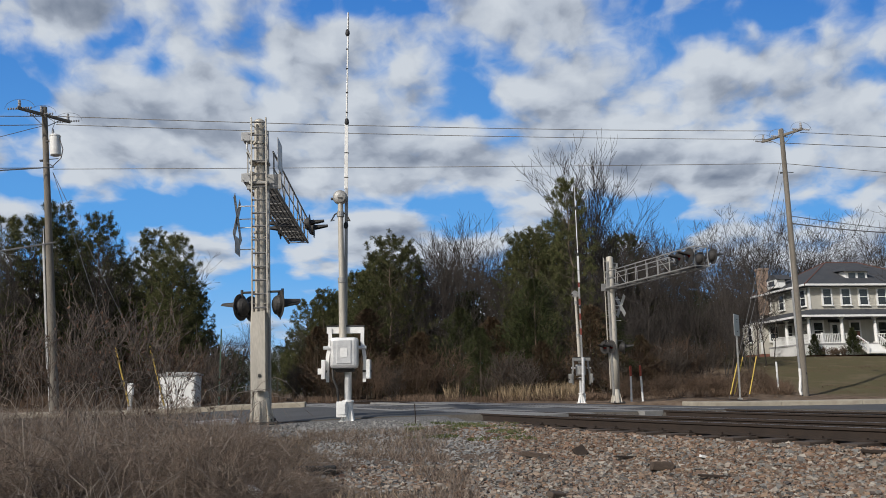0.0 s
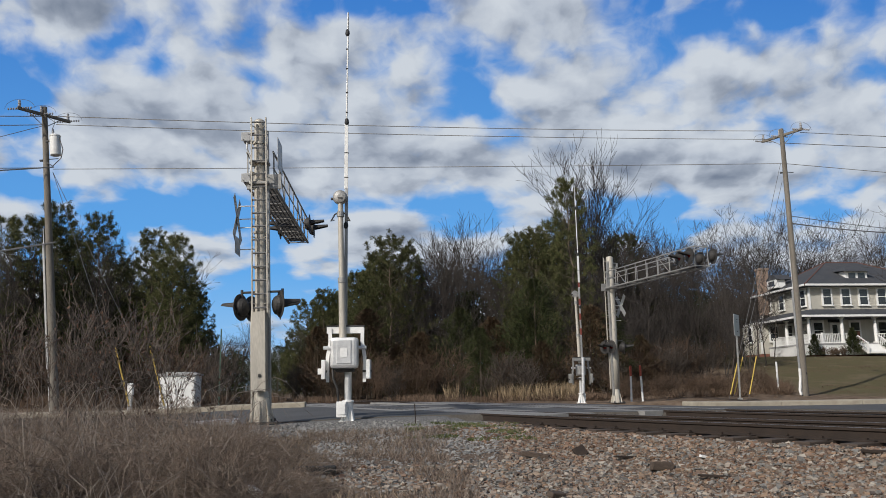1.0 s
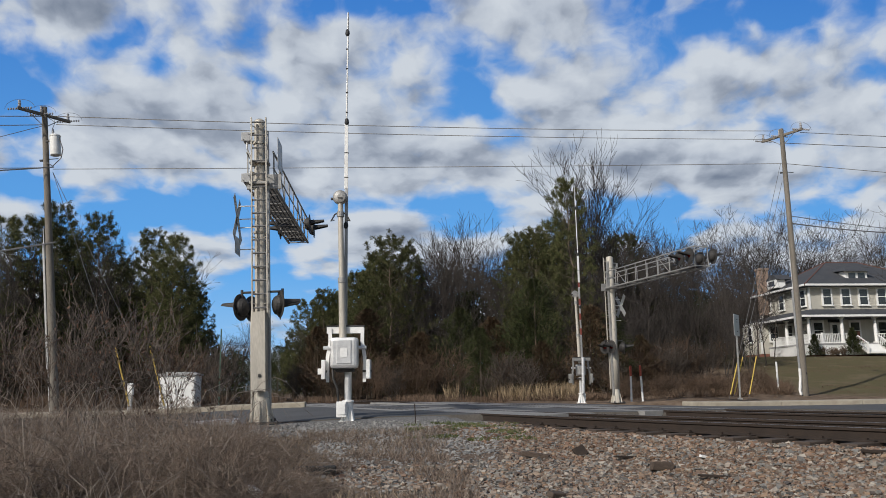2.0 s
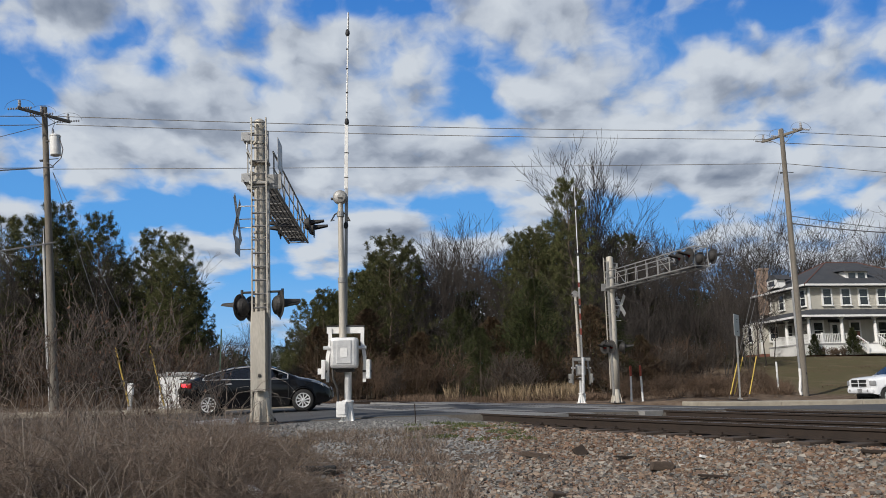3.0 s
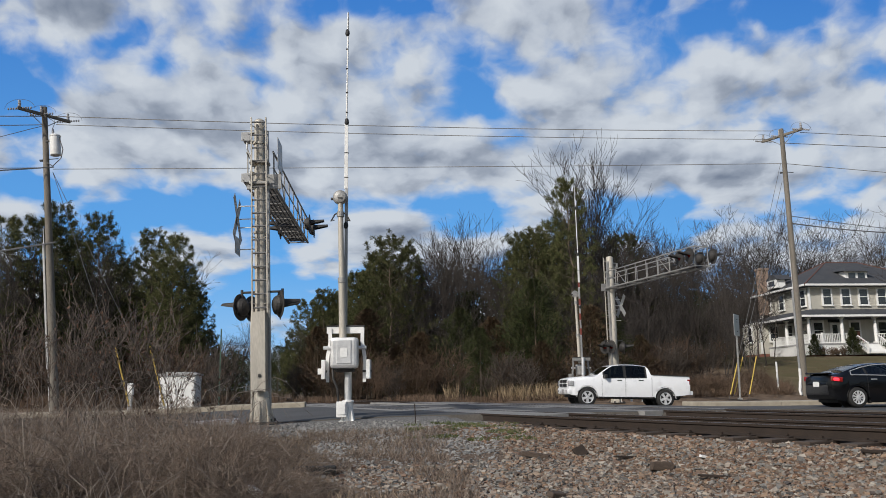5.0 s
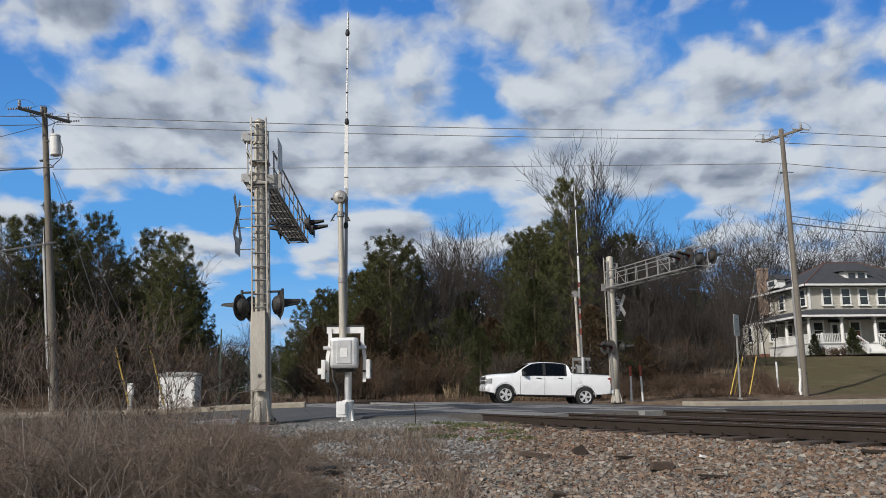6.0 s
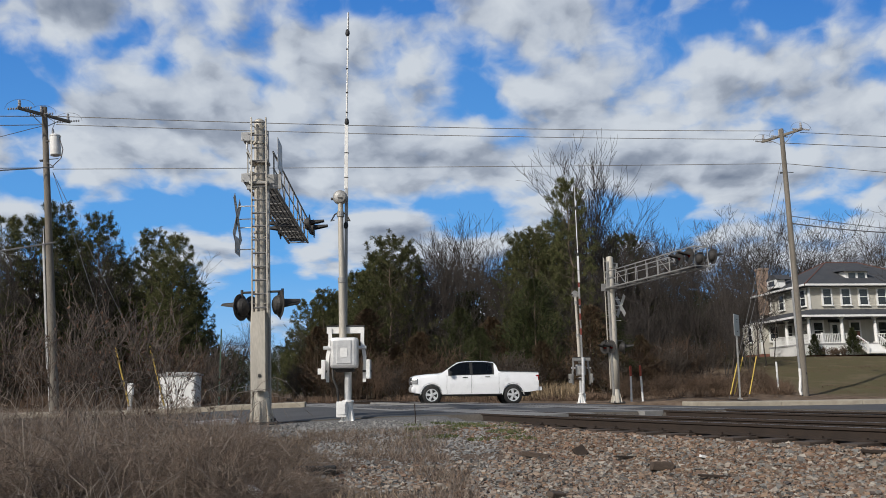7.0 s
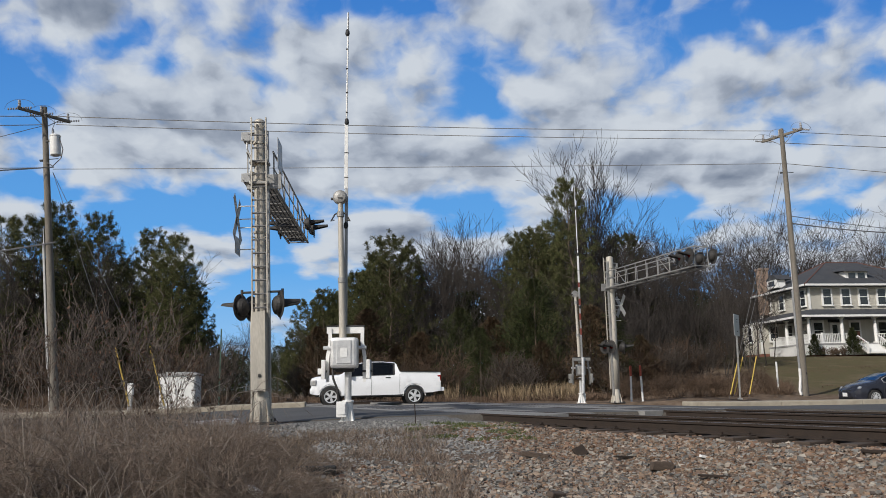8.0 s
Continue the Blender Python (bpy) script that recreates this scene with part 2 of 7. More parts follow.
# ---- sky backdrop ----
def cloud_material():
    m, n, l = nodes_of("cloudy_sky")
    n.remove(n["Principled BSDF"])
    tc = n.new("ShaderNodeTexCoord")
    sep = n.new("ShaderNodeSeparateXYZ")
    l.new(tc.outputs["Object"], sep.inputs[0])

    def math2(op, a, b, c=None):
        k = n.new("ShaderNodeMath")
        k.operation = op
        for i, q in enumerate((a, b, c)):
            if q is None:
                continue
            if isinstance(q, (int, float)):
                k.inputs[i].default_value = q
            else:
                l.new(q, k.inputs[i])
        return k.outputs[0]
    # object units: 300 m; x = 10 tan(azimuth), z = 10 tan(elevation)
    X = math2("DIVIDE", sep.outputs[0], 300.0)
    Z = math2("DIVIDE", sep.outputs[2], 300.0)
    # clouds lie in a flat layer: they flatten towards the horizon
    sq = math2("DIVIDE", 9.0, math2("ADD", Z, 2.6))
    px = math2("MULTIPLY", X, math2("MULTIPLY_ADD", sq, 0.20, 0.27))
    py = math2("MULTIPLY", sq, -3.3)

    def noise_at(vec, scale, detail, rough):
        k = n.new("ShaderNodeTexNoise")
        k.inputs["Scale"].default_value, k.inputs["Detail"].default_value, k.inputs["Roughness"].default_value = scale, detail, rough
        l.new(vec, k.inputs["Vector"])
        return k

    def field(lift):
        """Cloud density: broad banks, billows and ragged edges; lift samples it higher up."""
        cb = n.new("ShaderNodeCombineXYZ")
        l.new(math2("ADD", px, lift * -0.5), cb.inputs[0])
        l.new(math2("ADD", py, lift), cb.inputs[1])
        warp = noise_at(cb.outputs[0], 2.6, 3, 0.5)
        sub, sc, ad = n.new("ShaderNodeVectorMath"), n.new("ShaderNodeVectorMath"), n.new("ShaderNodeVectorMath")
        sub.operation, sc.operation, ad.operation = "SUBTRACT", "SCALE", "ADD"
        sub.inputs[1].default_value, sc.inputs["Scale"].default_value = (0.5, 0.5, 0.5), 0.36
        l.new(warp.outputs["Color"], sub.inputs[0])
        l.new(sub.outputs[0], sc.inputs[0])
        l.new(sc.outputs[0], ad.inputs[0])
        l.new(cb.outputs[0], ad.inputs[1])
        v = n.new("ShaderNodeTexVoronoi")
        v.feature = "SMOOTH_F1"
        v.inputs["Scale"].default_value, v.inputs["Detail"].default_value, v.inputs["Smoothness"].default_value = 1.9, 1.0, 1.0
        l.new(ad.outputs[0], v.inputs["Vector"])
        broad = noise_at(cb.outputs[0], 0.95, 3, 0.5).outputs["Fac"]
        fine = noise_at(ad.outputs[0], 2.6, 7, 0.52).outputs["Fac"]
        d = math2("MULTIPLY_ADD", math2("SUBTRACT", broad, 0.5), 1.05, 0.665)
        d = math2("MULTIPLY_ADD", math2("SUBTRACT", 0.38, v.outputs["Distance"]), 0.50, d)
        return math2("MULTIPLY_ADD", math2("SUBTRACT", fine, 0.5), 0.66, d)
    d0 = field(0.0)
    d1 = field(0.22)
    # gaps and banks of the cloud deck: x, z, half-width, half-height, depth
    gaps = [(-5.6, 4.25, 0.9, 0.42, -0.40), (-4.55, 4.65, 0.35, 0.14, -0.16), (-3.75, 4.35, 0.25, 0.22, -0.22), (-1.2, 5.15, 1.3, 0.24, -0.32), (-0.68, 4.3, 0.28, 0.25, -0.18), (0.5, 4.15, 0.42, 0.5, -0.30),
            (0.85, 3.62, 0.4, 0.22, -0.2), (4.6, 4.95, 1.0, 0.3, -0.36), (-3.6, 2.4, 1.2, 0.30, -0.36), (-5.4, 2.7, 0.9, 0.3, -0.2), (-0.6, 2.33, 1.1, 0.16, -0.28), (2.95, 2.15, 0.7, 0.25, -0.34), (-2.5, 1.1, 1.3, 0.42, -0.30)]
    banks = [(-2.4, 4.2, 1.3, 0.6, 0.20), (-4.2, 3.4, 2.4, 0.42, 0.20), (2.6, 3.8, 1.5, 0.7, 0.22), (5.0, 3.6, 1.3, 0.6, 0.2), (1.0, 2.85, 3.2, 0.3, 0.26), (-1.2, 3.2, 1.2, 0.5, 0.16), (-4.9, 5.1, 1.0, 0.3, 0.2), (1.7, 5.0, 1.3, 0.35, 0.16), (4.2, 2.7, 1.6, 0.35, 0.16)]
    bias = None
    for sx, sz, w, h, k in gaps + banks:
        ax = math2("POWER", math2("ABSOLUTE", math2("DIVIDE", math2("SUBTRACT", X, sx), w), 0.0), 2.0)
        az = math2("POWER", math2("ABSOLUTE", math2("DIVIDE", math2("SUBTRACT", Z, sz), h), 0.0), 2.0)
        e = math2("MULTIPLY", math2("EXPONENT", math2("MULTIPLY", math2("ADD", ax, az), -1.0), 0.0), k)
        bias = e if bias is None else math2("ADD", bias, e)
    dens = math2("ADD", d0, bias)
    cover = n.new("ShaderNodeMapRange")
    cover.interpolation_type = "SMOOTHSTEP"
    cover.inputs[1].default_value, cover.inputs[2].default_value = 0.33, 0.64
    l.new(dens, cover.inputs[0])
    # bases of thick cloud are grey, edges and sunlit tops white
    thick = math2("ADD", math2("MULTIPLY", math2("SUBTRACT", d1, d0), 1.15), math2("MULTIPLY", math2("SUBTRACT", dens, 0.78), 0.62))
    body = ramp(n, [(0.0, (0.60, 0.65, 0.715)), (0.35, (0.475, 0.528, 0.61)), (0.62, (0.315, 0.362, 0.445)), (1.0, (0.18, 0.222, 0.30))])
    mr = n.new("ShaderNodeMapRange")
    mr.inputs[1].default_value, mr.inputs[2].default_value = -0.24, 0.30
    l.new(thick, mr.inputs[0])
    l.new(mr.outputs[0], body.inputs[0])
    air = ramp(n, [(0.0, (0.36, 0.60, 0.86)), (0.25, (0.13, 0.40, 0.82)), (1.0, (0.035, 0.17, 0.56))])
    l.new(math2("DIVIDE", Z, 6.0), air.inputs[0])
    mx = n.new("ShaderNodeMix")
    mx.data_type = "RGBA"
    l.new(cover.outputs[0], mx.inputs[0])
    l.new(air.outputs[0], mx.inputs[6])
    l.new(body.outputs[0], mx.inputs[7])
    em = n.new("ShaderNodeEmission")
    l.new(mx.outputs[2], em.inputs[0])
    l.new(em.outputs[0], n["Material Output"].inputs[0])
    return m


def sky_backdrop():
    bm = BM()
    vs = [bm.verts.new(p) for p in ((-2400, 0, -20), (2400, 0, -20), (2400, 0, 2000), (-2400, 0, 2000))]
    bm.faces.new(vs)
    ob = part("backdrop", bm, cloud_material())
    ob.matrix_basis = pose(0, 3000, 0)
    return tagged(ob, "broken white and grey clouds drifting over a blue sky", "sky", kind="structure")


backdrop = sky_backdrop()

# ---- lie of the land ----
RC, RS = math.cos(radians(6.5)), math.sin(radians(6.5))


def road_xy(u, v):
    return u * RC - v * RS, 23.9 + u * RS + v * RC


def road_uv(x, y):
    return x * RC + (y - 23.9) * RS, -x * RS + (y - 23.9) * RC


def track_x(y):
    return -1.4 - 0.46 * (y - 23.5) + 0.0084 * max(0.0, 21 - y) ** 2


def track_at(y, off):
    """A point at the distance off to the house side of the camera-side rail, and the track's bearing there."""
    s = (track_x(y + 0.05) - track_x(y - 0.05)) / 0.1
    k = math.hypot(1, s)
    return track_x(y) + off / k, y - off * s / k, math.atan2(-s, 1)


def track_off(x, y):
    s = -0.46 - 0.0168 * max(0.0, 21 - y)
    return (x - track_x(y)) / math.hypot(1, s)


def smooth(a, b, x):
    t = min(1.0, max(0.0, (x - a) / (b - a)))
    return t * t * (3 - 2 * t)


def road_z(x, y):
    u, v = road_uv(x, y)
    return -0.10 - (0.06 + 0.11 * smooth(4, 13, u)) * smooth(5.7, 8.0, v) + 0.205 * math.exp(-(max(0.0, abs(track_off(x, y) - 2.7) - 3.6) / 4.2) ** 2)


NEAR, FAR = -5.3, 11.8


def ground_z(x, y):
    u, v = road_uv(x, y)
    n1 = noise.noise(Vector((x * 0.35, y * 0.35, 0))) * 0.05 + noise.noise(Vector((x * 1.3, y * 1.3, 3))) * 0.025
    near = -0.60 + 0.56 * smooth(-16.5, -5.2, v)
    d = -track_off(x, y)
    if v < NEAR:
        bank = -0.118 - max(0.0, d - 0.85) * 0.28 if d > -7 else -0.5
        z = max(near, bank) + n1 * (1.0 if d > 0.8 else 0.3)
        if d > 0.8:
            k = smooth(NEAR - 1.6, NEAR - 0.15, v)
            z = z * (1 - k) + (road_z(x, y) - 0.03) * k
        if v > NEAR - 0.4:
            z = min(z, road_z(x, y) - 0.03)
        return z
    if v < FAR:
        return road_z(x, y) - 0.15
    hill = 3.15 * smooth(39, 74, y - 0.1 * (x - 30)) * smooth(9, 17, x - 0.05 * (y - 40))
    drop = smooth(FAR, FAR + 0.5, v)
    return (road_z(x, y) - 0.12) * (1 - drop) + drop * (-0.08 + hill + n1 * 1.5)


def ground_material():
    m, n, l = nodes_of("ground_cover")
    p = n["Principled BSDF"]
    tc = n.new("ShaderNodeTexCoord")

    def nz(scale, detail=6, rough=0.6):
        k = n.new("ShaderNodeTexNoise")
        k.inputs["Scale"].default_value, k.inputs["Detail"].default_value, k.inputs["Roughness"].default_value = scale, detail, rough
        l.new(tc.outputs["Object"], k.inputs["Vector"])
        return k.outputs["Fac"]
    at = n.new("ShaderNodeAttribute")
    at.attribute_name = "cover"
    sep = n.new("ShaderNodeSeparateColor")
    l.new(at.outputs["Color"], sep.inputs[0])
    soil = ramp(n, [(0.3, (0.08, 0.056, 0.038)), (0.5, (0.15, 0.108, 0.076)), (0.7, (0.22, 0.165, 0.12))])
    l.new(nz(2.2), soil.inputs[0])
    lawn = ramp(n, [(0.32, (0.122, 0.092, 0.054)), (0.5, (0.100, 0.088, 0.043)), (0.66, (0.145, 0.115, 0.068))])
    l.new(nz(0.5), lawn.inputs[0])
    grit = ramp(n, [(0.35, (0.06, 0.046, 0.036)), (0.5, (0.13, 0.096, 0.072)), (0.65, (0.21, 0.165, 0.13))])
    l.new(nz(28, 3), grit.inputs[0])
    grey = ramp(n, [(0.35, (0.08, 0.078, 0.074)), (0.5, (0.16, 0.155, 0.15)), (0.65, (0.24, 0.235, 0.225))])
    l.new(nz(30, 3), grey.inputs[0])
    col = soil.outputs[0]
    for ch, r in ((0, lawn), (1, grit), (2, grey)):
        mx = n.new("ShaderNodeMix")
        mx.data_type = "RGBA"
        l.new(sep.outputs[ch], mx.inputs[0])
        l.new(col, mx.inputs[6])
        l.new(r.outputs[0], mx.inputs[7])
        col = mx.outputs[2]
    l.new(col, p.inputs["Base Color"])
    p.inputs["Roughness"].default_value = 0.95
    p.inputs["Specular IOR Level"].default_value = 0.15
    b = n.new("ShaderNodeBump")
    b.inputs["Strength"].default_value, b.inputs["Distance"].default_value = 0.6, 0.04
    l.new(nz(22, 5), b.inputs["Height"])
    l.new(b.outputs[0], p.inputs["Normal"])
    return m


def cover_of(x, y):
    """Shares of lawn, warm ballast and grey gravel."""
    u, v = road_uv(x, y)
    w = noise.noise(Vector((x * 0.5, y * 0.5, 7)))
    lawn = smooth(18.0, 21.5, x + 2 * w - 0.1 * (y - 42)) * smooth(40.5, 44, y + w * 2) if v > FAR else 0.0
    warm = grey = 0.0
    if v < NEAR:
        d = -track_off(x, y)
        warm = 1 - smooth(4.2, 6.0, d + w * 1.3)
        grey = smooth(-8.2, -6.6, v + w) * (1 - smooth(0.5, 2.2, x + w)) * smooth(-7.0, -5.0, x + w)
        warm *= 1 - grey
    return lawn, warm, grey


def build_ground():
    def axis(a, b, step, lo, hi, grow=1.35):
        mid = list(np.arange(a, b + 1e-6, step))
        left, s = [], step
        while (left[-1] if left else a) > lo:
            s *= grow
            left.append(max(lo, (left[-1] if left else a) - s))
        right, s = [], step
        while (right[-1] if right else b) < hi:
            s *= grow
            right.append(min(hi, (right[-1] if right else b) + s))
        return left[::-1] + mid + right
    xs = axis(-16, 16, 0.25, -2600, 2600)
    ys = axis(4, 21, 0.2, -60, 21.2)[:-1] + list(np.arange(21.5, 46, 0.5)) + axis(46, 90, 2.0, 46, 2990)[0:]
    ys = sorted(set(round(float(q), 3) for q in ys))
    verts, cols = [], []
    for y in ys:
        for x in xs:
            verts.append((x, y, ground_z(x, y)))
            cols.append((*cover_of(x, y), 1.0))
    w = len(xs)
    faces = [(j * w + i, j * w + i + 1, (j + 1) * w + i + 1, (j + 1) * w + i) for j in range(len(ys) - 1) for i in range(w - 1)]
    ob = raw("ground", verts, faces, ground_material(), smooth=True)
    ca = ob.data.color_attributes.new("cover", "FLOAT_COLOR", "POINT")
    ca.data.foreach_set("color", np.array(cols, dtype=np.float32).ravel())
    return tagged(ob, "gravel, bare soil, leaf litter and a browned winter lawn", "ground", kind="structure")


ground = build_ground()


def build_road():
    us = list(np.arange(-60, -16, 2.0)) + list(np.arange(-16, 20, 0.4)) + list(np.arange(20, 90, 2.0))
    vs = [NEAR, NEAR + 0.06] + list(np.arange(NEAR + 0.6, FAR - 0.3, 0.6)) + [FAR]
    verts, faces = [], []
    for u in us:
        for i, v in enumerate(vs):
            e = 0.03 * noise.noise(Vector((u * 1.4, 0, 0))) if i < 2 else 0.0
            x, y = road_xy(u, v + e)
            verts.append((x, y, road_z(x, y) - (0.012 if i == 0 else 0)))
    w = len(vs)
    n0 = len(verts)
    for u in us:
        x, y = road_xy(u, NEAR - 0.10)
        verts.append((x, y, road_z(x, y) - 0.26))
    for a in range(len(us) - 1):
        for i in range(w - 1):
            faces.append((a * w + i, (a + 1) * w + i, (a + 1) * w + i + 1, a * w + i + 1))
    ob = raw("road", verts, faces, M_ASPHALT, smooth=True)
    side = raw("broken_edge", verts, [(n0 + a, n0 + a + 1, (a + 1) * w, a * w) for a in range(len(us) - 1)], M_ASPHALT_EDGE, ob)
    return tagged(ob, "worn grey asphalt road over the level crossing", "road", kind="structure")


road = build_road()


def island(u0, u1, v0, v1, name="median_island"):
    """A concrete median with a rounded nose, bevelled kerb edges and cast lengths."""
    ob = thing(name, pose(0, 0, 0), "weathered concrete median island with joints along its kerb", "kerb", kind="structure")
    step = 3.0
    k = int(abs(u1 - u0) / step)
    for i in range(k):
        a = u0 + (u1 - u0) * i / k
        b = u0 + (u1 - u0) * (i + 1) / k
        bm = BM()
        x0, y0 = road_xy(a, v0 + (v1 - v0) * i / k)
        x1, y1 = road_xy(b, v0 + (v1 - v0) * (i + 1) / k)
        ang = math.degrees(math.atan2(y1 - y0, x1 - x0))
        ln = math.hypot(x1 - x0, y1 - y0)
        mx, my = (x0 + x1) / 2, (y0 + y1) / 2
        pitch = math.degrees(math.atan2(road_z(x1, y1) - road_z(x0, y0), ln))
        box(bm, (ln - 0.012, 1.5, 0.30), (mx, my, road_z(mx, my) + 0.01), (0, -pitch, ang), 0.035)
        part("kerb_length", bm, M_CONC, ob)
    return ob


island(-4.4, -34.0, 5.6, 5.0)
island(9.6, 60.0, 4.7, 4.7)

# ---- railway ----
RAIL_TOP = 0.115


def build_track(off, label):
    tr = thing("railway_track", pose(0, 0, 0), label, "railway track", kind="structure")
    ys = [3 + 0.5 * i for i in range(60)] + [33 + 4 * i for i in range(56)]
    prof = [(-0.07, -0.175), (0.07, -0.175), (0.07, -0.16), (0.012, -0.14), (0.012, -0.05), (0.036, -0.038), (0.036, -0.006), (0.028, 0.0), (-0.028, 0.0), (-0.036, -0.006), (-0.036, -0.038), (-0.012, -0.05), (-0.012, -0.14), (-0.07, -0.16)]
    for o in (off, off + 1.435):
        verts, faces, mats = [], [], []
        for y in ys:
            x, yy, a = track_at(y, o)
            for px, pz in prof:
                verts.append((x + px * math.cos(a), yy + px * math.sin(a), RAIL_TOP + pz))
        k = len(prof)
        for j in range(len(ys) - 1):
            for i in range(k):
                faces.append((j * k + i, j * k + (i + 1) % k, (j + 1) * k + (i + 1) % k, (j + 1) * k + i))
                mats.append(1 if i == 7 else 0)
        rail = raw("rail", verts, faces, M_RUST, tr)
        rail.data.materials.append(M_RAILTOP)
        rail.data.polygons.foreach_set("material_index", mats)
    tie = None
    y = 4.0
    while y < 75:
        x, yy, a = track_at(y, off + 0.7175)
        u, v = road_uv(x, yy)
        if (v < NEAR - 1.2 or v > FAR + 1.2) and y < 75:
            if tie is None:
                bm = BM()
                box(bm, (2.6, 0.23, 0.18), (0, 0, 0), bevel=0.012)
                tie = part("tie", bm, M_TIE, tr)
                me = tie.data
            else:
                tie = link_mesh("tie", me, None, tr)
            tie.matrix_basis = pose(x, yy, RAIL_TOP - 0.175 - 0.095 + random.uniform(-0.012, 0.012), 0, 0, math.degrees(a) + random.uniform(-2, 2))
            if y < 22:
                for o in (-0.7175, 0.7175):
                    for sgn in (-1, 1):
                        bm = BM()
                        box(bm, (0.05, 0.03, 0.05), (0, 0, 0), bevel=0.008)
                        sp = part("spike", bm, M_RUST, tr) if "spike" not in keep else link_mesh("spike", keep["spike"], None, tr)
                        keep.setdefault("spike", sp.data)
                        sp.matrix_basis = pose(0, 0, 0) @ tie.matrix_basis @ pose(o + sgn * 0.085, random.uniform(-0.05, 0.05), 0.115)
                    if "plate" not in keep:
                        bm = BM()
                        box(bm, (0.34, 0.19, 0.02), bevel=0.004)
                        pl = part("tie_plate", bm, M_RUST, tr)
                        keep["plate"] = pl.data
                    else:
                        pl = link_mesh("tie_plate", keep["plate"], None, tr)
                    pl.matrix_basis = tie.matrix_basis @ pose(o, 0, 0.1)
        y += 0.5
    return tr


keep = {}
track_a = build_track(0.0, "rusted railway track on timber ties, curving through the crossing")
track_b = build_track(4.1, "second rusted railway track beside the first")


def crossing_panels():
    """Concrete panels between and beside the rails where the road crosses."""
    ob = thing("crossing_surface", pose(0, 0, 0), "worn grey concrete crossing panels between the rails", "crossing panel", kind="structure")
    for off in (0.0, 4.1):
        for lo, hi in ((-0.62, -0.045), (0.11, 1.325), (1.48, 2.05)):
            y = 16.2
            while y < 38:
                x, yy, a = track_at(y, off + (lo + hi) / 2)
                v = road_uv(x, yy)[1]
                if NEAR - 0.2 < v < FAR:
                    bm = BM()
                    box(bm, (hi - lo, 2.38, 0.2), bevel=0.012)
                    p = part("panel", bm, M_CONC_GREY, ob)
                    p.matrix_basis = pose(x, yy, RAIL_TOP - 0.108 + random.uniform(-0.006, 0.004), 0, 0, math.degrees(a))
                y += 2.4 * 0.905
    return ob


crossing_panels()

# ---- trees and brush ----
def tubes(segs, sides=3):
    """Tapered tubes from rows (a, b, ra, rb) as vertices and faces."""
    segs = np.array(segs, dtype=float)
    a, b, ra, rb = segs[:, 0:3], segs[:, 3:6], segs[:, 6], segs[:, 7]
    d = b - a
    d /= np.linalg.norm(d, axis=1)[:, None] + 1e-9
    ref = np.where(np.abs(d[:, 2:3]) > 0.9, np.array([[1.0, 0, 0]]), np.array([[0, 0, 1.0]]))
    u = np.cross(d, ref)
    u /= np.linalg.norm(u, axis=1)[:, None]
    w = np.cross(d, u)
    ang = np.arange(sides) * 2 * np.pi / sides
    ring = u[:, None, :] * np.cos(ang)[None, :, None] + w[:, None, :] * np.sin(ang)[None, :, None]
    v = np.concatenate([a[:, None, :] + ring * ra[:, None, None], b[:, None, :] + ring * rb[:, None, None]], axis=1).reshape(-1, 3)
    base = (np.arange(len(segs)) * 2 * sides)[:, None]
    f = np.concatenate([np.stack([base[:, 0] + i, base[:, 0] + (i + 1) % sides, base[:, 0] + sides + (i + 1) % sides, base[:, 0] + sides + i], axis=1) for i in range(sides)])
    return v, f


def blades(centres, dirs, length, width, rng):
    """Thin pointed blades, one triangle pair each."""
    k = len(centres)
    d = dirs / (np.linalg.norm(dirs, axis=1)[:, None] + 1e-9)
    s = np.cross(d, rng.normal(size=(k, 3)))
    s /= np.linalg.norm(s, axis=1)[:, None] + 1e-9
    L, Wd = length[:, None], width[:, None]
    v = np.stack([centres, centres + d * L * 0.5 + s * Wd, centres + d * L, centres + d * L * 0.5 - s * Wd], axis=1).reshape(-1, 3)
    f = (np.arange(k) * 4)[:, None] + np.array([[0, 1, 2, 3]])
    return v, f


def np_mesh(name, v, f, material, parent=None):
    me = bpy.data.meshes.new(name)
    k = f.shape[1]
    me.vertices.add(len(v))
    me.vertices.foreach_set("co", np.asarray(v, dtype=np.float32).ravel())
    me.loops.add(f.size)
    me.loops.foreach_set("vertex_index", f.astype(np.int32).ravel())
    me.polygons.add(len(f))
    me.polygons.foreach_set("loop_start", (np.arange(len(f)) * k).astype(np.int32))
    me.update(calc_edges=True)
    return link_mesh(name, me, material, parent)


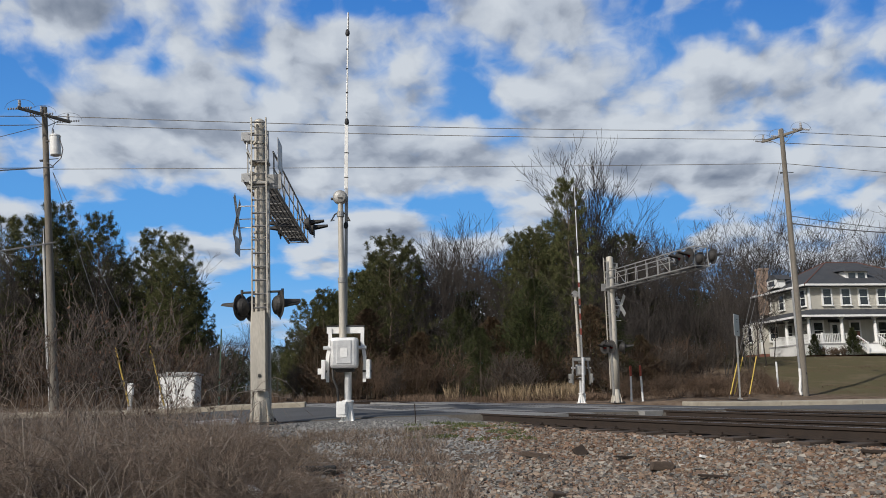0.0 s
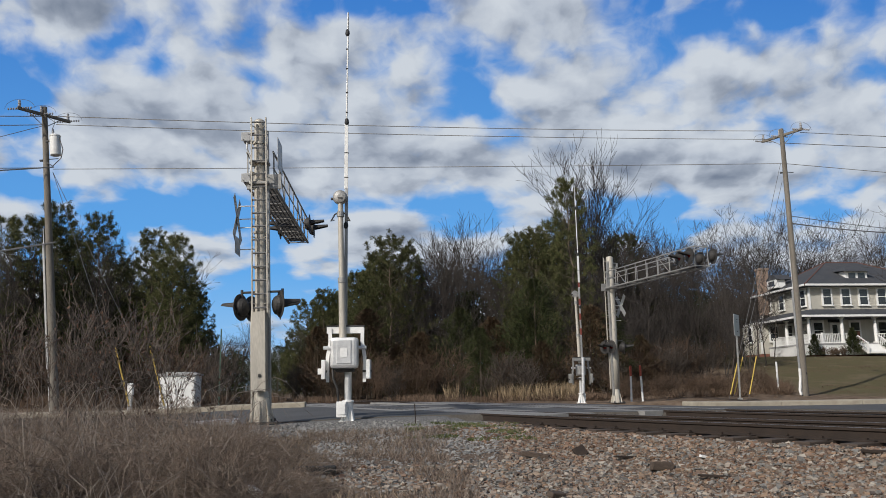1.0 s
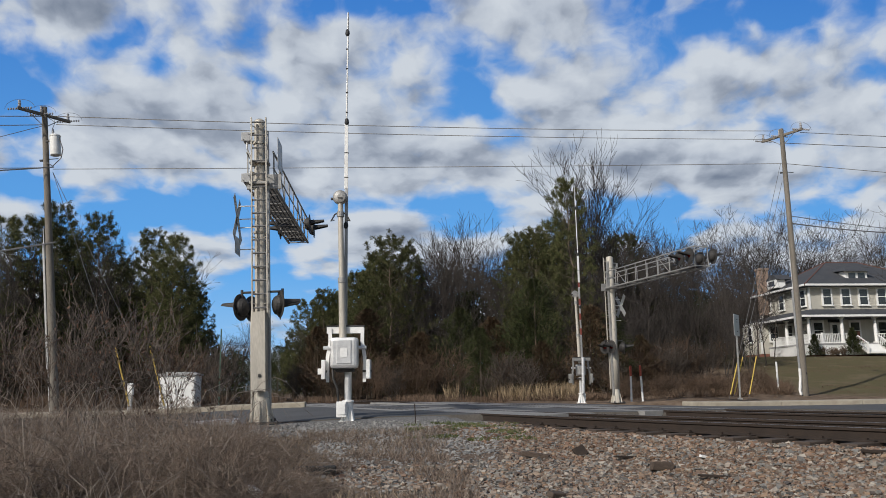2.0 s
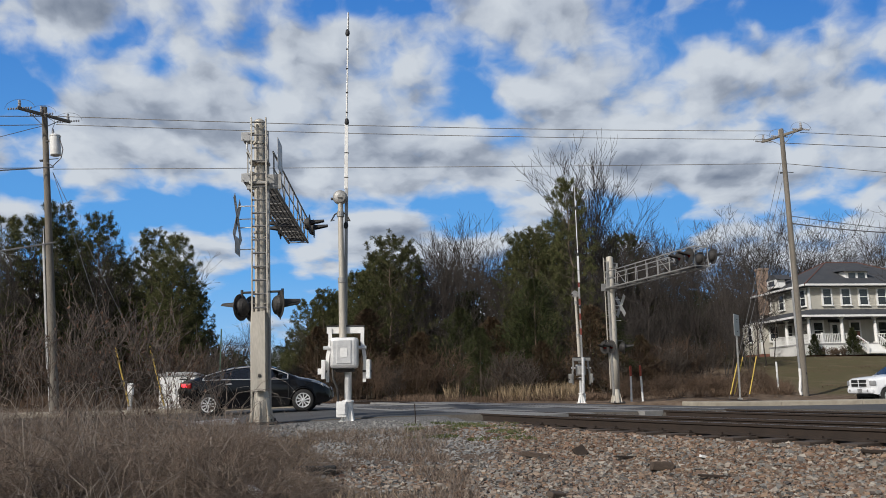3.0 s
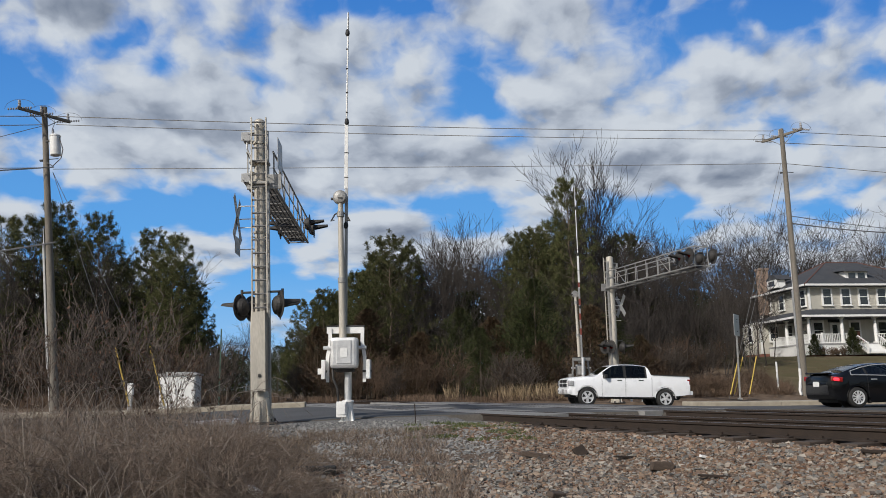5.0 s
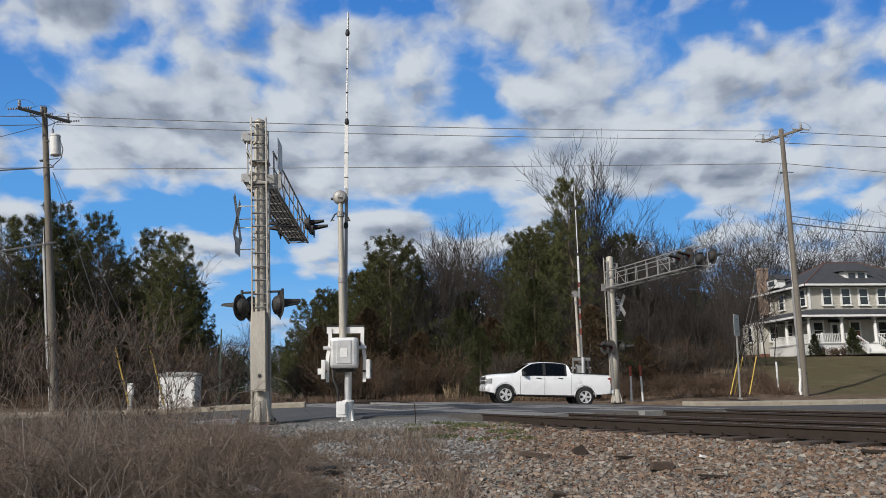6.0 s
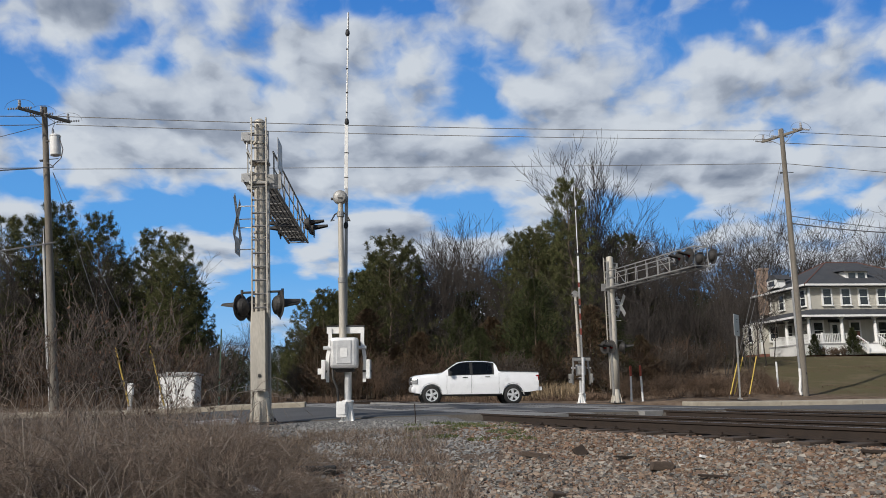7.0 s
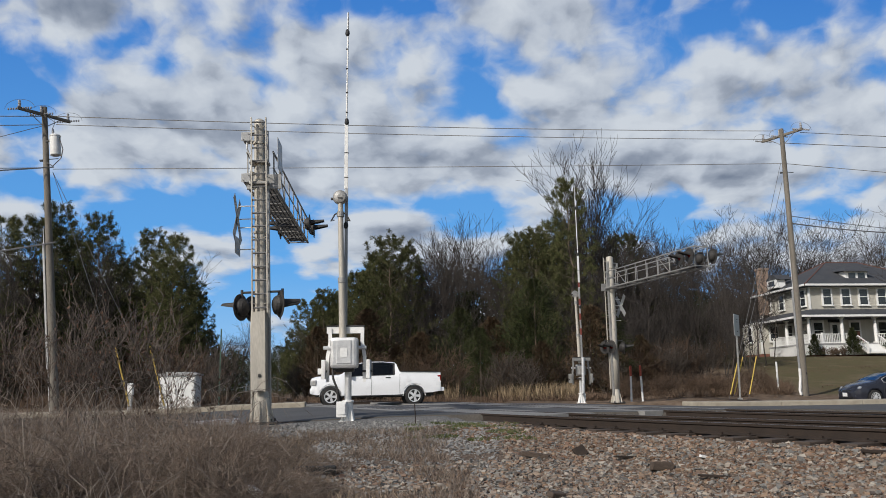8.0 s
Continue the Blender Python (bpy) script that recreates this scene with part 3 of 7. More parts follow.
def grow(rng, base, direc, length, r, level, out, spread=0.6, up=0.12, kids=(5, 5, 4, 3), steps=5, minr=0.006):
    """One limb as a chain of tapering pieces, and its side limbs."""
    p, d = np.array(base, float), np.array(direc, float)
    d /= np.linalg.norm(d)
    seg = length / steps
    pts = []
    for i in range(steps):
        d = d + rng.normal(size=3) * (0.075 + 0.04 * level) + np.array([0, 0, up])
        d /= np.linalg.norm(d)
        q = p + d * seg
        ra, rb = r * (1 - 0.8 * i / steps), r * (1 - 0.8 * (i + 1) / steps)
        out.append((*p, *q, max(ra, minr), max(rb, minr)))
        pts.append((q, d.copy(), max(rb, minr)))
        p = q
    if level >= len(kids):
        return
    for k in range(kids[level]):
        t = rng.uniform(0.25 if level else 0.35, 1.0)
        q, dd, rr = pts[min(steps - 1, int(t * steps))]
        side = rng.normal(size=3)
        side -= dd * side.dot(dd)
        side /= np.linalg.norm(side) + 1e-9
        nd = dd * (1 - spread * 0.6) + side * spread
        grow(rng, q, nd, length * rng.uniform(0.38, 0.62), rr * 0.75, level + 1, out, spread, up, kids, max(2, steps - 2), minr)


def bare_tree(seed, h, spread=0.62, kids=(9, 6, 5), r=None, stems=1, material=None, name="bare_tree", label="leafless winter tree with grey bark and fine twigs", up=0.12, minr=0.0095):
    rng = np.random.default_rng(seed)
    out = []
    for s in range(stems):
        lean = rng.normal(size=2) * (0.25 if stems > 1 else 0.05)
        grow(rng, (rng.normal() * 0.1 * (stems > 1), rng.normal() * 0.1 * (stems > 1), -0.2), (lean[0], lean[1], 1.0), h * rng.uniform(0.72, 0.82), r or h * 0.011, 0, out, spread, up, kids, 7, minr)
    out = np.array(out)
    out[:, :6] *= h / out[:, 5].max()
    th = thing(name, pose(0, 0, -500), label, "tree", "roadside trees")
    big = out[:, 6] > 0.035
    for nm, sel, sides in (("trunk", big, 6), ("crown", ~big, 3)):
        if sel.any():
            v, f = tubes(out[sel], sides)
            np_mesh(nm, v, f, (material or M_BARK) if nm == "trunk" or name == "sapling" else M_TWIGS, th)
    return th


def pine_tree(seed, h, width, base=0.25, limbs=70, per=30, material=None, name="pine_tree", label="dense dark green loblolly pine", ragged=0.3, r=None, blade=(0.25, 0.013)):
    """A trunk, limbs that curve up at their ends, and star-shaped tufts of needles along the limbs' outer parts."""
    rng = np.random.default_rng(seed)
    segs, cs, ds = [], [], []
    n = 10
    axis = [np.array([0, 0, -0.2])]
    for i in range(n):
        q = np.array([rng.normal() * 0.015 * i, rng.normal() * 0.015 * i, h * (i + 1) / n])
        rr = (r or h * 0.012)
        segs.append((*axis[-1], *q, rr * (1 - 0.9 * i / n), rr * (1 - 0.9 * (i + 1) / n)))
        axis.append(q)
    for k in range(limbs):
        rel = ((k + rng.random()) / limbs) ** 0.9
        t = min(0.995, base + (1 - base) * rel)
        i = min(n - 1, int(t * n))
        o = axis[i] + (axis[i + 1] - axis[i]) * (t * n - i)
        env = min(1.0, 0.55 + 2.2 * rel) * (1 - rel) ** 0.48 * (1 - ragged * rng.random()) + 0.07
        a = k * 2.4 + rng.normal() * 0.35
        ln = width / 2 * env
        out = np.array([math.cos(a), math.sin(a), 0.0])
        side = np.array([-math.sin(a), math.cos(a), 0.0])
        rise = 0.12 + 0.75 * rel ** 2
        p = o
        for j in range(1, 4):
            f = j / 3
            q = o + out * ln * f + np.array([0, 0, ln * (rise * f + 0.22 * f * f)])
            segs.append((*p, *q, 0.05 * (1 - 0.7 * rel) * (1.15 - f), 0.05 * (1 - 0.7 * rel) * (0.95 - 0.8 * f)))
            p = q
        for j in range(7 + int(11 * env)):
            f = 0.38 + 0.66 * rng.random() ** 0.7
            w = rng.normal() * 0.30 * ln * (1.15 - f)
            c = o + out * ln * f + side * w + np.array([0, 0, ln * (rise * f + 0.22 * f * f) + rng.normal() * 0.10 + 0.08])
            cs.append(c)
            ds.append(out * 0.45 + side * np.sign(w) * 0.25)
    cs, ds = np.array(cs), np.array(ds)
    c = np.repeat(cs, per, axis=0)
    k = len(c)
    d = rng.normal(size=(k, 3)) * 0.55 + np.repeat(ds, per, axis=0) + np.array([0, 0, 0.42])
    v, f = blades(c + rng.normal(size=(k, 3)) * 0.05, d, rng.uniform(0.65, 1.3, k) * blade[0], rng.uniform(0.7, 1.4, k) * blade[1], rng)
    th = thing(name, pose(0, 0, -500), label, "tree", "roadside trees")
    tv, tf = tubes(segs, 5)
    np_mesh("trunk", tv, tf, M_PINEBARK, th)
    np_mesh("crown", v, f, material or M_PINE, th)
    return th


def cedar_tree(seed, h, width, material, label, per=3200, name="cedar_tree", rounded=False, fine=1.0):
    rng = np.random.default_rng(seed)
    t = rng.random(per) ** 0.75
    a = rng.uniform(0, 2 * np.pi, per)
    lob = 1 + 0.25 * np.sin(a * 3 + seed) + 0.18 * np.sin(a * 7 + t * 9)
    env = np.sin(np.pi * (0.2 + 0.78 * t)) ** 0.7 if rounded else (1 - t) ** 0.75
    rad = width / 2 * env * lob * np.sqrt(rng.uniform(0.25, 1.0, per)) * (0.75 + 0.35 * np.sin(t * 23 + a * 2))
    c = np.stack([rad * np.cos(a), rad * np.sin(a), 0.15 + t * (h - 0.2)], axis=1)
    d = np.stack([np.cos(a), np.sin(a), rng.uniform(0.2, 1.4, per)], axis=1) + rng.normal(size=(per, 3)) * 0.35
    v, f = blades(c, d, rng.uniform(0.18, 0.40, per) * fine, rng.uniform(0.018, 0.045, per) * fine, rng)
    th = thing(name, pose(0, 0, -500), label, "tree", "roadside trees")
    tv, tf = tubes([(0, 0, -0.2, 0, 0, h * 0.9, h * 0.014, 0.01)], 6)
    np_mesh("trunk", tv, tf, M_PINEBARK, th)
    np_mesh("crown", v, f, material, th)
    return th


def shrub(seed, h, stems, material, label, name="shrub", kids=(6, 4), minr=0.006, spread=0.55, flare=0.5):
    rng = np.random.default_rng(seed)
    out = []
    for s in range(stems):
        a = rng.uniform(0, 2 * np.pi)
        grow(rng, (rng.normal() * 0.18, rng.normal() * 0.18, -0.1), (math.cos(a) * flare, math.sin(a) * flare, 1.0), h * rng.uniform(0.55, 0.95), 0.016, 0, out, spread, 0.08, kids, 5, minr)
    out = np.array(out)
    out[:, :6] *= h / out[:, 5].max()
    th = thing(name, pose(0, 0, -500), label, "shrub", "roadside shrubs")
    main = out[:, 6] > np.quantile(out[:, 6], 0.8)
    for nm, sel in (("stem", main), ("twig_mass", ~main)):
        v, f = tubes(out[sel], 3)
        ob = np_mesh(nm, v, f, material, th)
        if nm == "twig_mass":
            ob["kind"] = "stuff"
    return th


rng = random.Random(4)
used = set()


def plant(proto, x, y, scale=1.0, z=None, turn=None, lean=0.0):
    """The first call sets the prototype itself, later ones copies."""
    m = pose(x, y, ground_z(x, y) if z is None else z, lean, 0, rng.uniform(0, 360) if turn is None else turn)
    if proto not in used:
        used.add(proto)
        proto.matrix_basis = m
        proto.scale = (scale,) * 3
        return proto
    ob = copy_thing(proto, m)
    ob.scale = (scale,) * 3
    return ob


PINES = [pine_tree(11, 11, 7.2, 0.08, 90), pine_tree(12, 12, 6.4, 0.14, 84), pine_tree(13, 13, 6.0, 0.2, 78, ragged=0.45)]
BARES = [bare_tree(21, 13, 0.52, (10, 7, 6), label="tall leafless tree with grey bark", up=0.14), bare_tree(22, 13, 0.48, (11, 7, 6), up=0.16), bare_tree(23, 12, 0.52, (10, 7, 5), material=M_BARK_DARK, label="leafless tree with dark bark and spreading twigs", up=0.13), bare_tree(24, 14, 0.44, (14, 7, 5), material=M_BARK_DARK, label="slender leafless tree with upswept dark branches", up=0.17)]
CEDAR = cedar_tree(31, 6, 3.4, M_CEDAR, "olive green cedar with feathery sprays", 11000, rounded=True, fine=0.55)
BROWN = cedar_tree(32, 4.2, 2.2, M_BROWNCEDAR, "browned young cedar at the wood's edge", 7000, rounded=True, fine=0.55)
SHRUBS = [shrub(41, 2.6, 9, M_RUSSET, "tangled russet winter shrub", minr=0.009), shrub(42, 2.2, 11, M_TWIG, "bare grey-brown winter shrub", minr=0.009)]

# wood behind the crossing: bearing (tangent), distance, height of the canopy
def canopy(t):
    pts = [(-0.21, 3.5), (-0.16, 8.0), (-0.12, 9.5), (-0.07, 12.0), (0.0, 13.8), (0.03, 15.5), (0.07, 13.4), (0.12, 14.0), (0.2, 14.0), (0.26, 11.8), (0.31, 11.2), (0.36, 12.5), (0.45, 14), (0.6, 14)]
    return float(np.interp(t, [p[0] for p in pts], [p[1] for p in pts]))


def pine_share(t):
    return 0.7 if t < -0.05 else 0.12 if t < 0.07 else 0.45 if t < 0.17 else 0.1


for i in range(62):
    t = -0.19 + 0.50 * ((i * 0.618) % 1.0)
    y = rng.uniform(60, 92)
    h = canopy(t) * y / 66.0 * rng.uniform(0.80, 1.0)
    if rng.random() < pine_share(t):
        k = rng.randrange(3)
        plant(PINES[k], t * y, y, h / (11, 12, 13)[k])
    else:
        k = rng.randrange(4)
        plant(BARES[k], t * y, y, h / (13, 13, 12, 14)[k] * 1.06)
# pines that make the wood's edge towards the railway cutting: bearing, distance, height
for t, y, h in ((-0.188, 66, 5.2), (-0.172, 63, 7.4), (-0.152, 62, 8.3), (-0.128, 63, 8.0), (-0.108, 61, 9.3), (-0.088, 62, 10.6), (-0.068, 60, 11.6), (-0.046, 62, 11.3)):
    k = int(y) % 3
    plant(PINES[k], t * y, y, h / (11, 12, 13)[k])

# ---- crossing signals ----
def flasher(name, at, rz, parent, back=0.30):
    """A flashing light: black disc, round housing, lens and a long hood; it faces local -x turned by rz."""
    bm = BM()
    lathe(bm, [(back, 0.0), (back, 0.012), (back - 0.02, 0.016), (0.10, 0.018)], sides=28)
    lathe(bm, [(0.205, -0.002), (0.20, -0.06), (0.165, -0.12), (0.09, -0.165), (0.0, -0.175)], sides=20)
    ob = part(name, bm, M_DISC, parent, smooth=False)
    ob.matrix_basis = pose(*at, 0, 0, rz) @ pose(0, 0, 0, 0, -90, 0)
    bm = BM()
    k, ln = 14, 0.45
    rows = []
    for j, (z, a0) in enumerate(((0.018, 200), (ln, 120))):
        for rr in (0.125, 0.118):
            rows.append([bm.verts.new((rr * math.cos(radians(-a0 / 2 + a0 * i / k)), rr * math.sin(radians(-a0 / 2 + a0 * i / k)), z)) for i in range(k + 1)])
    for a, b in ((0, 2), (1, 3), (2, 3), (0, 1)):
        for i in range(k):
            bm.faces.new((rows[a][i], rows[a][i + 1], rows[b][i + 1], rows[b][i]))
    for i in (0, k):
        bm.faces.new((rows[0][i], rows[2][i], rows[3][i], rows[1][i]))
    part("hood", bm, M_DISC, ob)
    bm = BM()
    lathe(bm, [(0.105, 0.02), (0.08, 0.03), (0.0, 0.038)], sides=18)
    part("lens", bm, M_LENS, ob, "dark red glass lens")
    return ob


M_LENS = surf("red_lens", (0.10, 0.008, 0.006), (0.14, 0.012, 0.01), 0.15, 0, 8, 60, 0)
M_DISC = surf("dulled_black_disc", (0.022, 0.021, 0.020), (0.05, 0.046, 0.043), 0.65, 0, 5, 40, 0.08)
M_SIGNBACK = surf("sign_back_aluminium", (0.33, 0.33, 0.33), (0.44, 0.44, 0.43), 0.45, 0.4, 5, 40, 0.03, (0.3, 0.3, 0.28), 0.3)


def cantilever(m, label, plate=True, stout=0.0):
    th = thing("cantilever_signal", m, label, "railway signal", "crossing signals")
    bm = BM()
    box(bm, (0.62, 0.62, 0.03), (0, 0, 0.015), bevel=0.006)
    for sx, sy in ((1, 1), (1, -1), (-1, 1), (-1, -1)):
        rod(bm, (0.25 * sx, 0.25 * sy, 0.0), (0.25 * sx, 0.25 * sy, 0.09), 0.022, sides=6)
    part("base_plate", bm, M_DARKSTEEL, th)
    bm = BM()
    lathe(bm, [(0.215, 0.03), (0.20, 0.3), (0.16, 0.66), (0.15, 0.68)], sides=20)
    ped = part("pedestal", bm, M_SILVER, th)
    for k in range(8):
        part("gusset", prism(BM(), [(0.12, 0.03), (0.27, 0.03), (0.265, 0.12), (0.15, 0.62), (0.12, 0.62)], 0.016, pose(0, 0, 0, 0, 0, 45 * k)), M_SILVER, ped)
    bm = BM()
    lathe(bm, [(0.15 + stout, 0.66), (0.148 + stout, 2.3), (0.128 + stout, 2.5), (0.122 + stout, 6.84), (0.115 + stout, 6.88), (0.06, 6.92), (0.0, 6.93)], sides=24)
    part("mast", bm, M_SILVER, th, smooth=True)
    for z in (1.9, 3.4, 4.2, 5.4, 6.3):
        bm = BM()
        lathe(bm, [(0.12, z), (0.152 + stout, z + 0.005), (0.152 + stout, z + 0.045), (0.12, z + 0.05)], sides=20)
        part("band", bm, M_SILVER, th)
    bm = BM()
    tube_path(bm, [(-0.19, -0.1, 0.05), (-0.19, -0.1, 2.1), (-0.17, -0.08, 2.5)], 0.026, 8)
    part("conduit", bm, M_SILVER, th)
    lad = part("ladder", box(BM(), (0.03, 0.06, 4.50), (-0.145, -0.24, 4.63), bevel=0.004), M_SILVER, th)
    part("ladder_rail", box(BM(), (0.03, 0.06, 4.50), (0.185, -0.24, 4.63), bevel=0.004), M_SILVER, lad)
    # added grey strip beside the mast, stands in for its dark shaded edge
    part("cable_trough", box(BM(), (0.09, 0.14, 6.3), (0.155, 0.06, 3.5), bevel=0.01), M_GALV, th)
    # rungs wear the darker cable colour: their shadow on the mast is painted in
    rung = rod(BM(), (-0.135, -0.24, 0), (0.175, -0.24, 0), 0.02, sides=8)
    first = part("rung", rung, M_WIRE, lad)
    first.matrix_basis = pose(0, 0, 2.5)
    for i in range(1, 15):
        link_mesh("rung", first.data, None, lad).matrix_basis = pose(0, 0, 2.5 + 0.305 * i)
    for z in (2.6, 4.1, 5.6, 6.7):
        for sx in (-1, 1):
            part("ladder_bracket", rod(BM(), (0.16 * sx + 0.02, -0.23, z), (0.08 * sx, -0.06, z), 0.012, sides=6), M_SILVER, lad)
    guard = part("ladder_guard", box(BM(), (0.27, 0.05, 1.72), (-0.02, -0.27, 1.55), bevel=0.006), M_SILVER, th)
    part("padlock", box(BM(), (0.05, 0.03, 0.07), (0.01, -0.31, 1.02), bevel=0.01), M_DARKSTEEL, guard)
    part("guard_edge", box(BM(), (0.03, 0.09, 1.78), (0.125, -0.26, 1.55), bevel=0.004), M_SILVER, guard)
    # tie plates of the arm on the traffic side
    for z in (5.5, 6.48):
        bm = BM()
        box(bm, (0.05, 0.22, 0.22), (-0.33, 0.02, z), bevel=0.006)
        box(bm, (0.2, 0.20, 0.03), (-0.22, 0.02, z - 0.1), bevel=0.004)
        box(bm, (0.2, 0.20, 0.03), (-0.22, 0.02, z + 0.1), bevel=0.004)
        box(bm, (0.02, 0.2, 0.2), (-0.3, -0.1, z), (0, 0, 90), bevel=0.003)
        for sy in (-0.06, 0.06):
            rod(bm, (-0.3 + sy, -0.115, z + sy), (-0.3 + sy, -0.135, z + sy), 0.014, sides=6)
        part("tie_plate", bm, M_SIGNBACK, th)
    bm = BM()
    tube_path(bm, [(-0.27, -0.06, 6.4), (-0.28, -0.06, 6.2), (-0.2, -0.06, 6.0), (-0.17, -0.06, 5.85), (-0.22, -0.06, 5.6)], 0.02, 6)
    part("cable_loop", bm, M_SIGNBACK, th)
    # crossbuck, facing the traffic
    cb = part("crossbuck", rod(BM(), (-0.02, 0, 0), (0.03, 0, 0), 0.05, sides=12), M_SIGNBACK, th)
    cb.matrix_basis = pose(-0.5, -0.05, 4.55)
    for sgn in (-1, 1):
        bm = BM()
        prism(bm, [(-0.61, -0.115), (0.61, -0.115), (0.61, 0.115), (-0.61, 0.115)], 0.006, pose(0.008 * sgn, 0, 0, 0, 0, 90) @ pose(0, 0, 0, 0, 50 * sgn, 0))
        part("blade", bm, M_SIGNBACK, cb)
    if plate:
        part("track_count_plate", box(BM(), (0.006, 0.60, 0.4), (0.0, 0, -0.62), bevel=0.002), M_SIGNBACK, cb)
    for z in (3.85, 4.35, 4.55, 4.85):
        part("standoff", rod(BM(), (-0.47, -0.03, z), (-0.12, -0.03, z), 0.013, sides=6), M_WHITE, th)
    # mast lights
    arm = part("light_arm", rod(BM(), (-0.45, 0.05, 2.88), (0.5, 0.05, 2.88), 0.026, sides=10), M_DARKSTEEL, th)
    for x, rz, nm in ((-0.27, -25, 0), (-0.44, -22, 1)):
        flasher("flashing_light", (x, 0.05 + (0.42 if nm == 0 else -0.02), 2.55), rz, th)
    for x, rz in ((0.43, 205), (0.36, 192)):
        flasher("flashing_light", (x, -0.05 if rz == 205 else 0.45, 2.58), rz, th)
    for x in (-0.42, 0.48):
        part("light_hanger", rod(BM(), (x, 0.04, 2.72), (x, 0.04, 2.94), 0.03, sides=8), M_DARKSTEEL, arm)
    # walkway arm over the road
    L, z0, w = 7.3, 5.36, 0.30
    arm = part("arm_chord", rod(BM(), (-w, 0.05, z0), (-w, L, z0), 0.035, sides=8), M_GALV, th)
    for x, z, r in ((w, z0, 0.035), (-w, z0 + 0.78, 0.024), (w, z0 + 0.78, 0.024), (w, z0 + 0.4, 0.016)):
        part("arm_chord", rod(BM(), (x, 0.05 if z > z0 else 0.0, z), (x, L, z), r, sides=8), M_GALV, th)
    n = 8
    for i in range(n + 1):
        y = 0.15 + (L - 0.2) * i / n
        for x in (-w, w):
            part("upright", rod(BM(), (x, y, z0), (x, y, z0 + 0.78), 0.018, sides=6), M_GALV, arm)
        part("cross_bar", rod(BM(), (-w, y, z0), (w, y, z0), 0.018, sides=6), M_GALV, arm)
        if i < n:
            y2 = 0.15 + (L - 0.2) * (i + 1) / n
            part("diagonal", rod(BM(), (-w if i % 2 else w, y, z0 - 0.01), (w if i % 2 else -w, y2, z0 - 0.01), 0.016, sides=6), M_GALV, arm)
            if i in (1, 5, 6):
                part("diagonal", rod(BM(), (w, y, z0 + 0.78), (w, y2, z0), 0.014, sides=6), M_GALV, arm)
    gr = BM()
    y = 0.2
    while y < L - 0.1:
        box(gr, (0.5, 0.012, 0.03), (0, y, z0 + 0.03))
        y += 0.11
    for x in (-0.2, -0.1, 0, 0.1, 0.2):
        box(gr, (0.012, L - 0.3, 0.03), (x, L / 2, z0 + 0.025))
    # grating darker than the galvanised arm: the underside's shade is put into its colour
    part("walkway_grating", gr, M_DARKSTEEL, th)
    bm = BM()
    box(bm, (0.78, 0.05, 0.34), (0.1, -0.02, z0 + 0.05), bevel=0.004)
    part("arm_saddle", bm, M_GALV, th)
    for z in (z0 + 0.0, z0 + 0.5):
        part("saddle_clamp", box(BM(), (0.44, 0.36, 0.07), (0, 0, z), bevel=0.02), M_GALV, th)
    part("end_rail", box(BM(), (0.6, 0.02, 0.05), (0, L, z0 + 0.76), bevel=0.004), M_GALV, arm)
    if plate:
        part("name_plate", box(BM(), (0.012, 0.72, 0.74), (0.40, 0.45, z0 + 0.78), bevel=0.003), M_SIGNBACK, th)
    for y, x, rz in ((L - 0.1, -0.55, 0), (L - 0.85, -0.5, 0), (L - 0.1, 0.5, 180), (L - 0.85, 0.45, 180), (L - 3.0, -0.42, 0)):
        flasher("flashing_light", (x, y, z0 + 0.42), rz, th)
    return th


LEAN = pose(0, 0, 0, 0, -1.9, 0)
cantilever(pose(-4.0, 17.6, 0.0) @ LEAN @ pose(0, 0, 0, 0, 0, 3.5), "silver cantilever crossing signal with ladder and walkway arm")
cantilever(pose(7.98, 37.5, -0.1) @ pose(0, 0, 0, 0, 0, 197), "silver cantilever crossing signal on the far side of the road", False, 0.045)


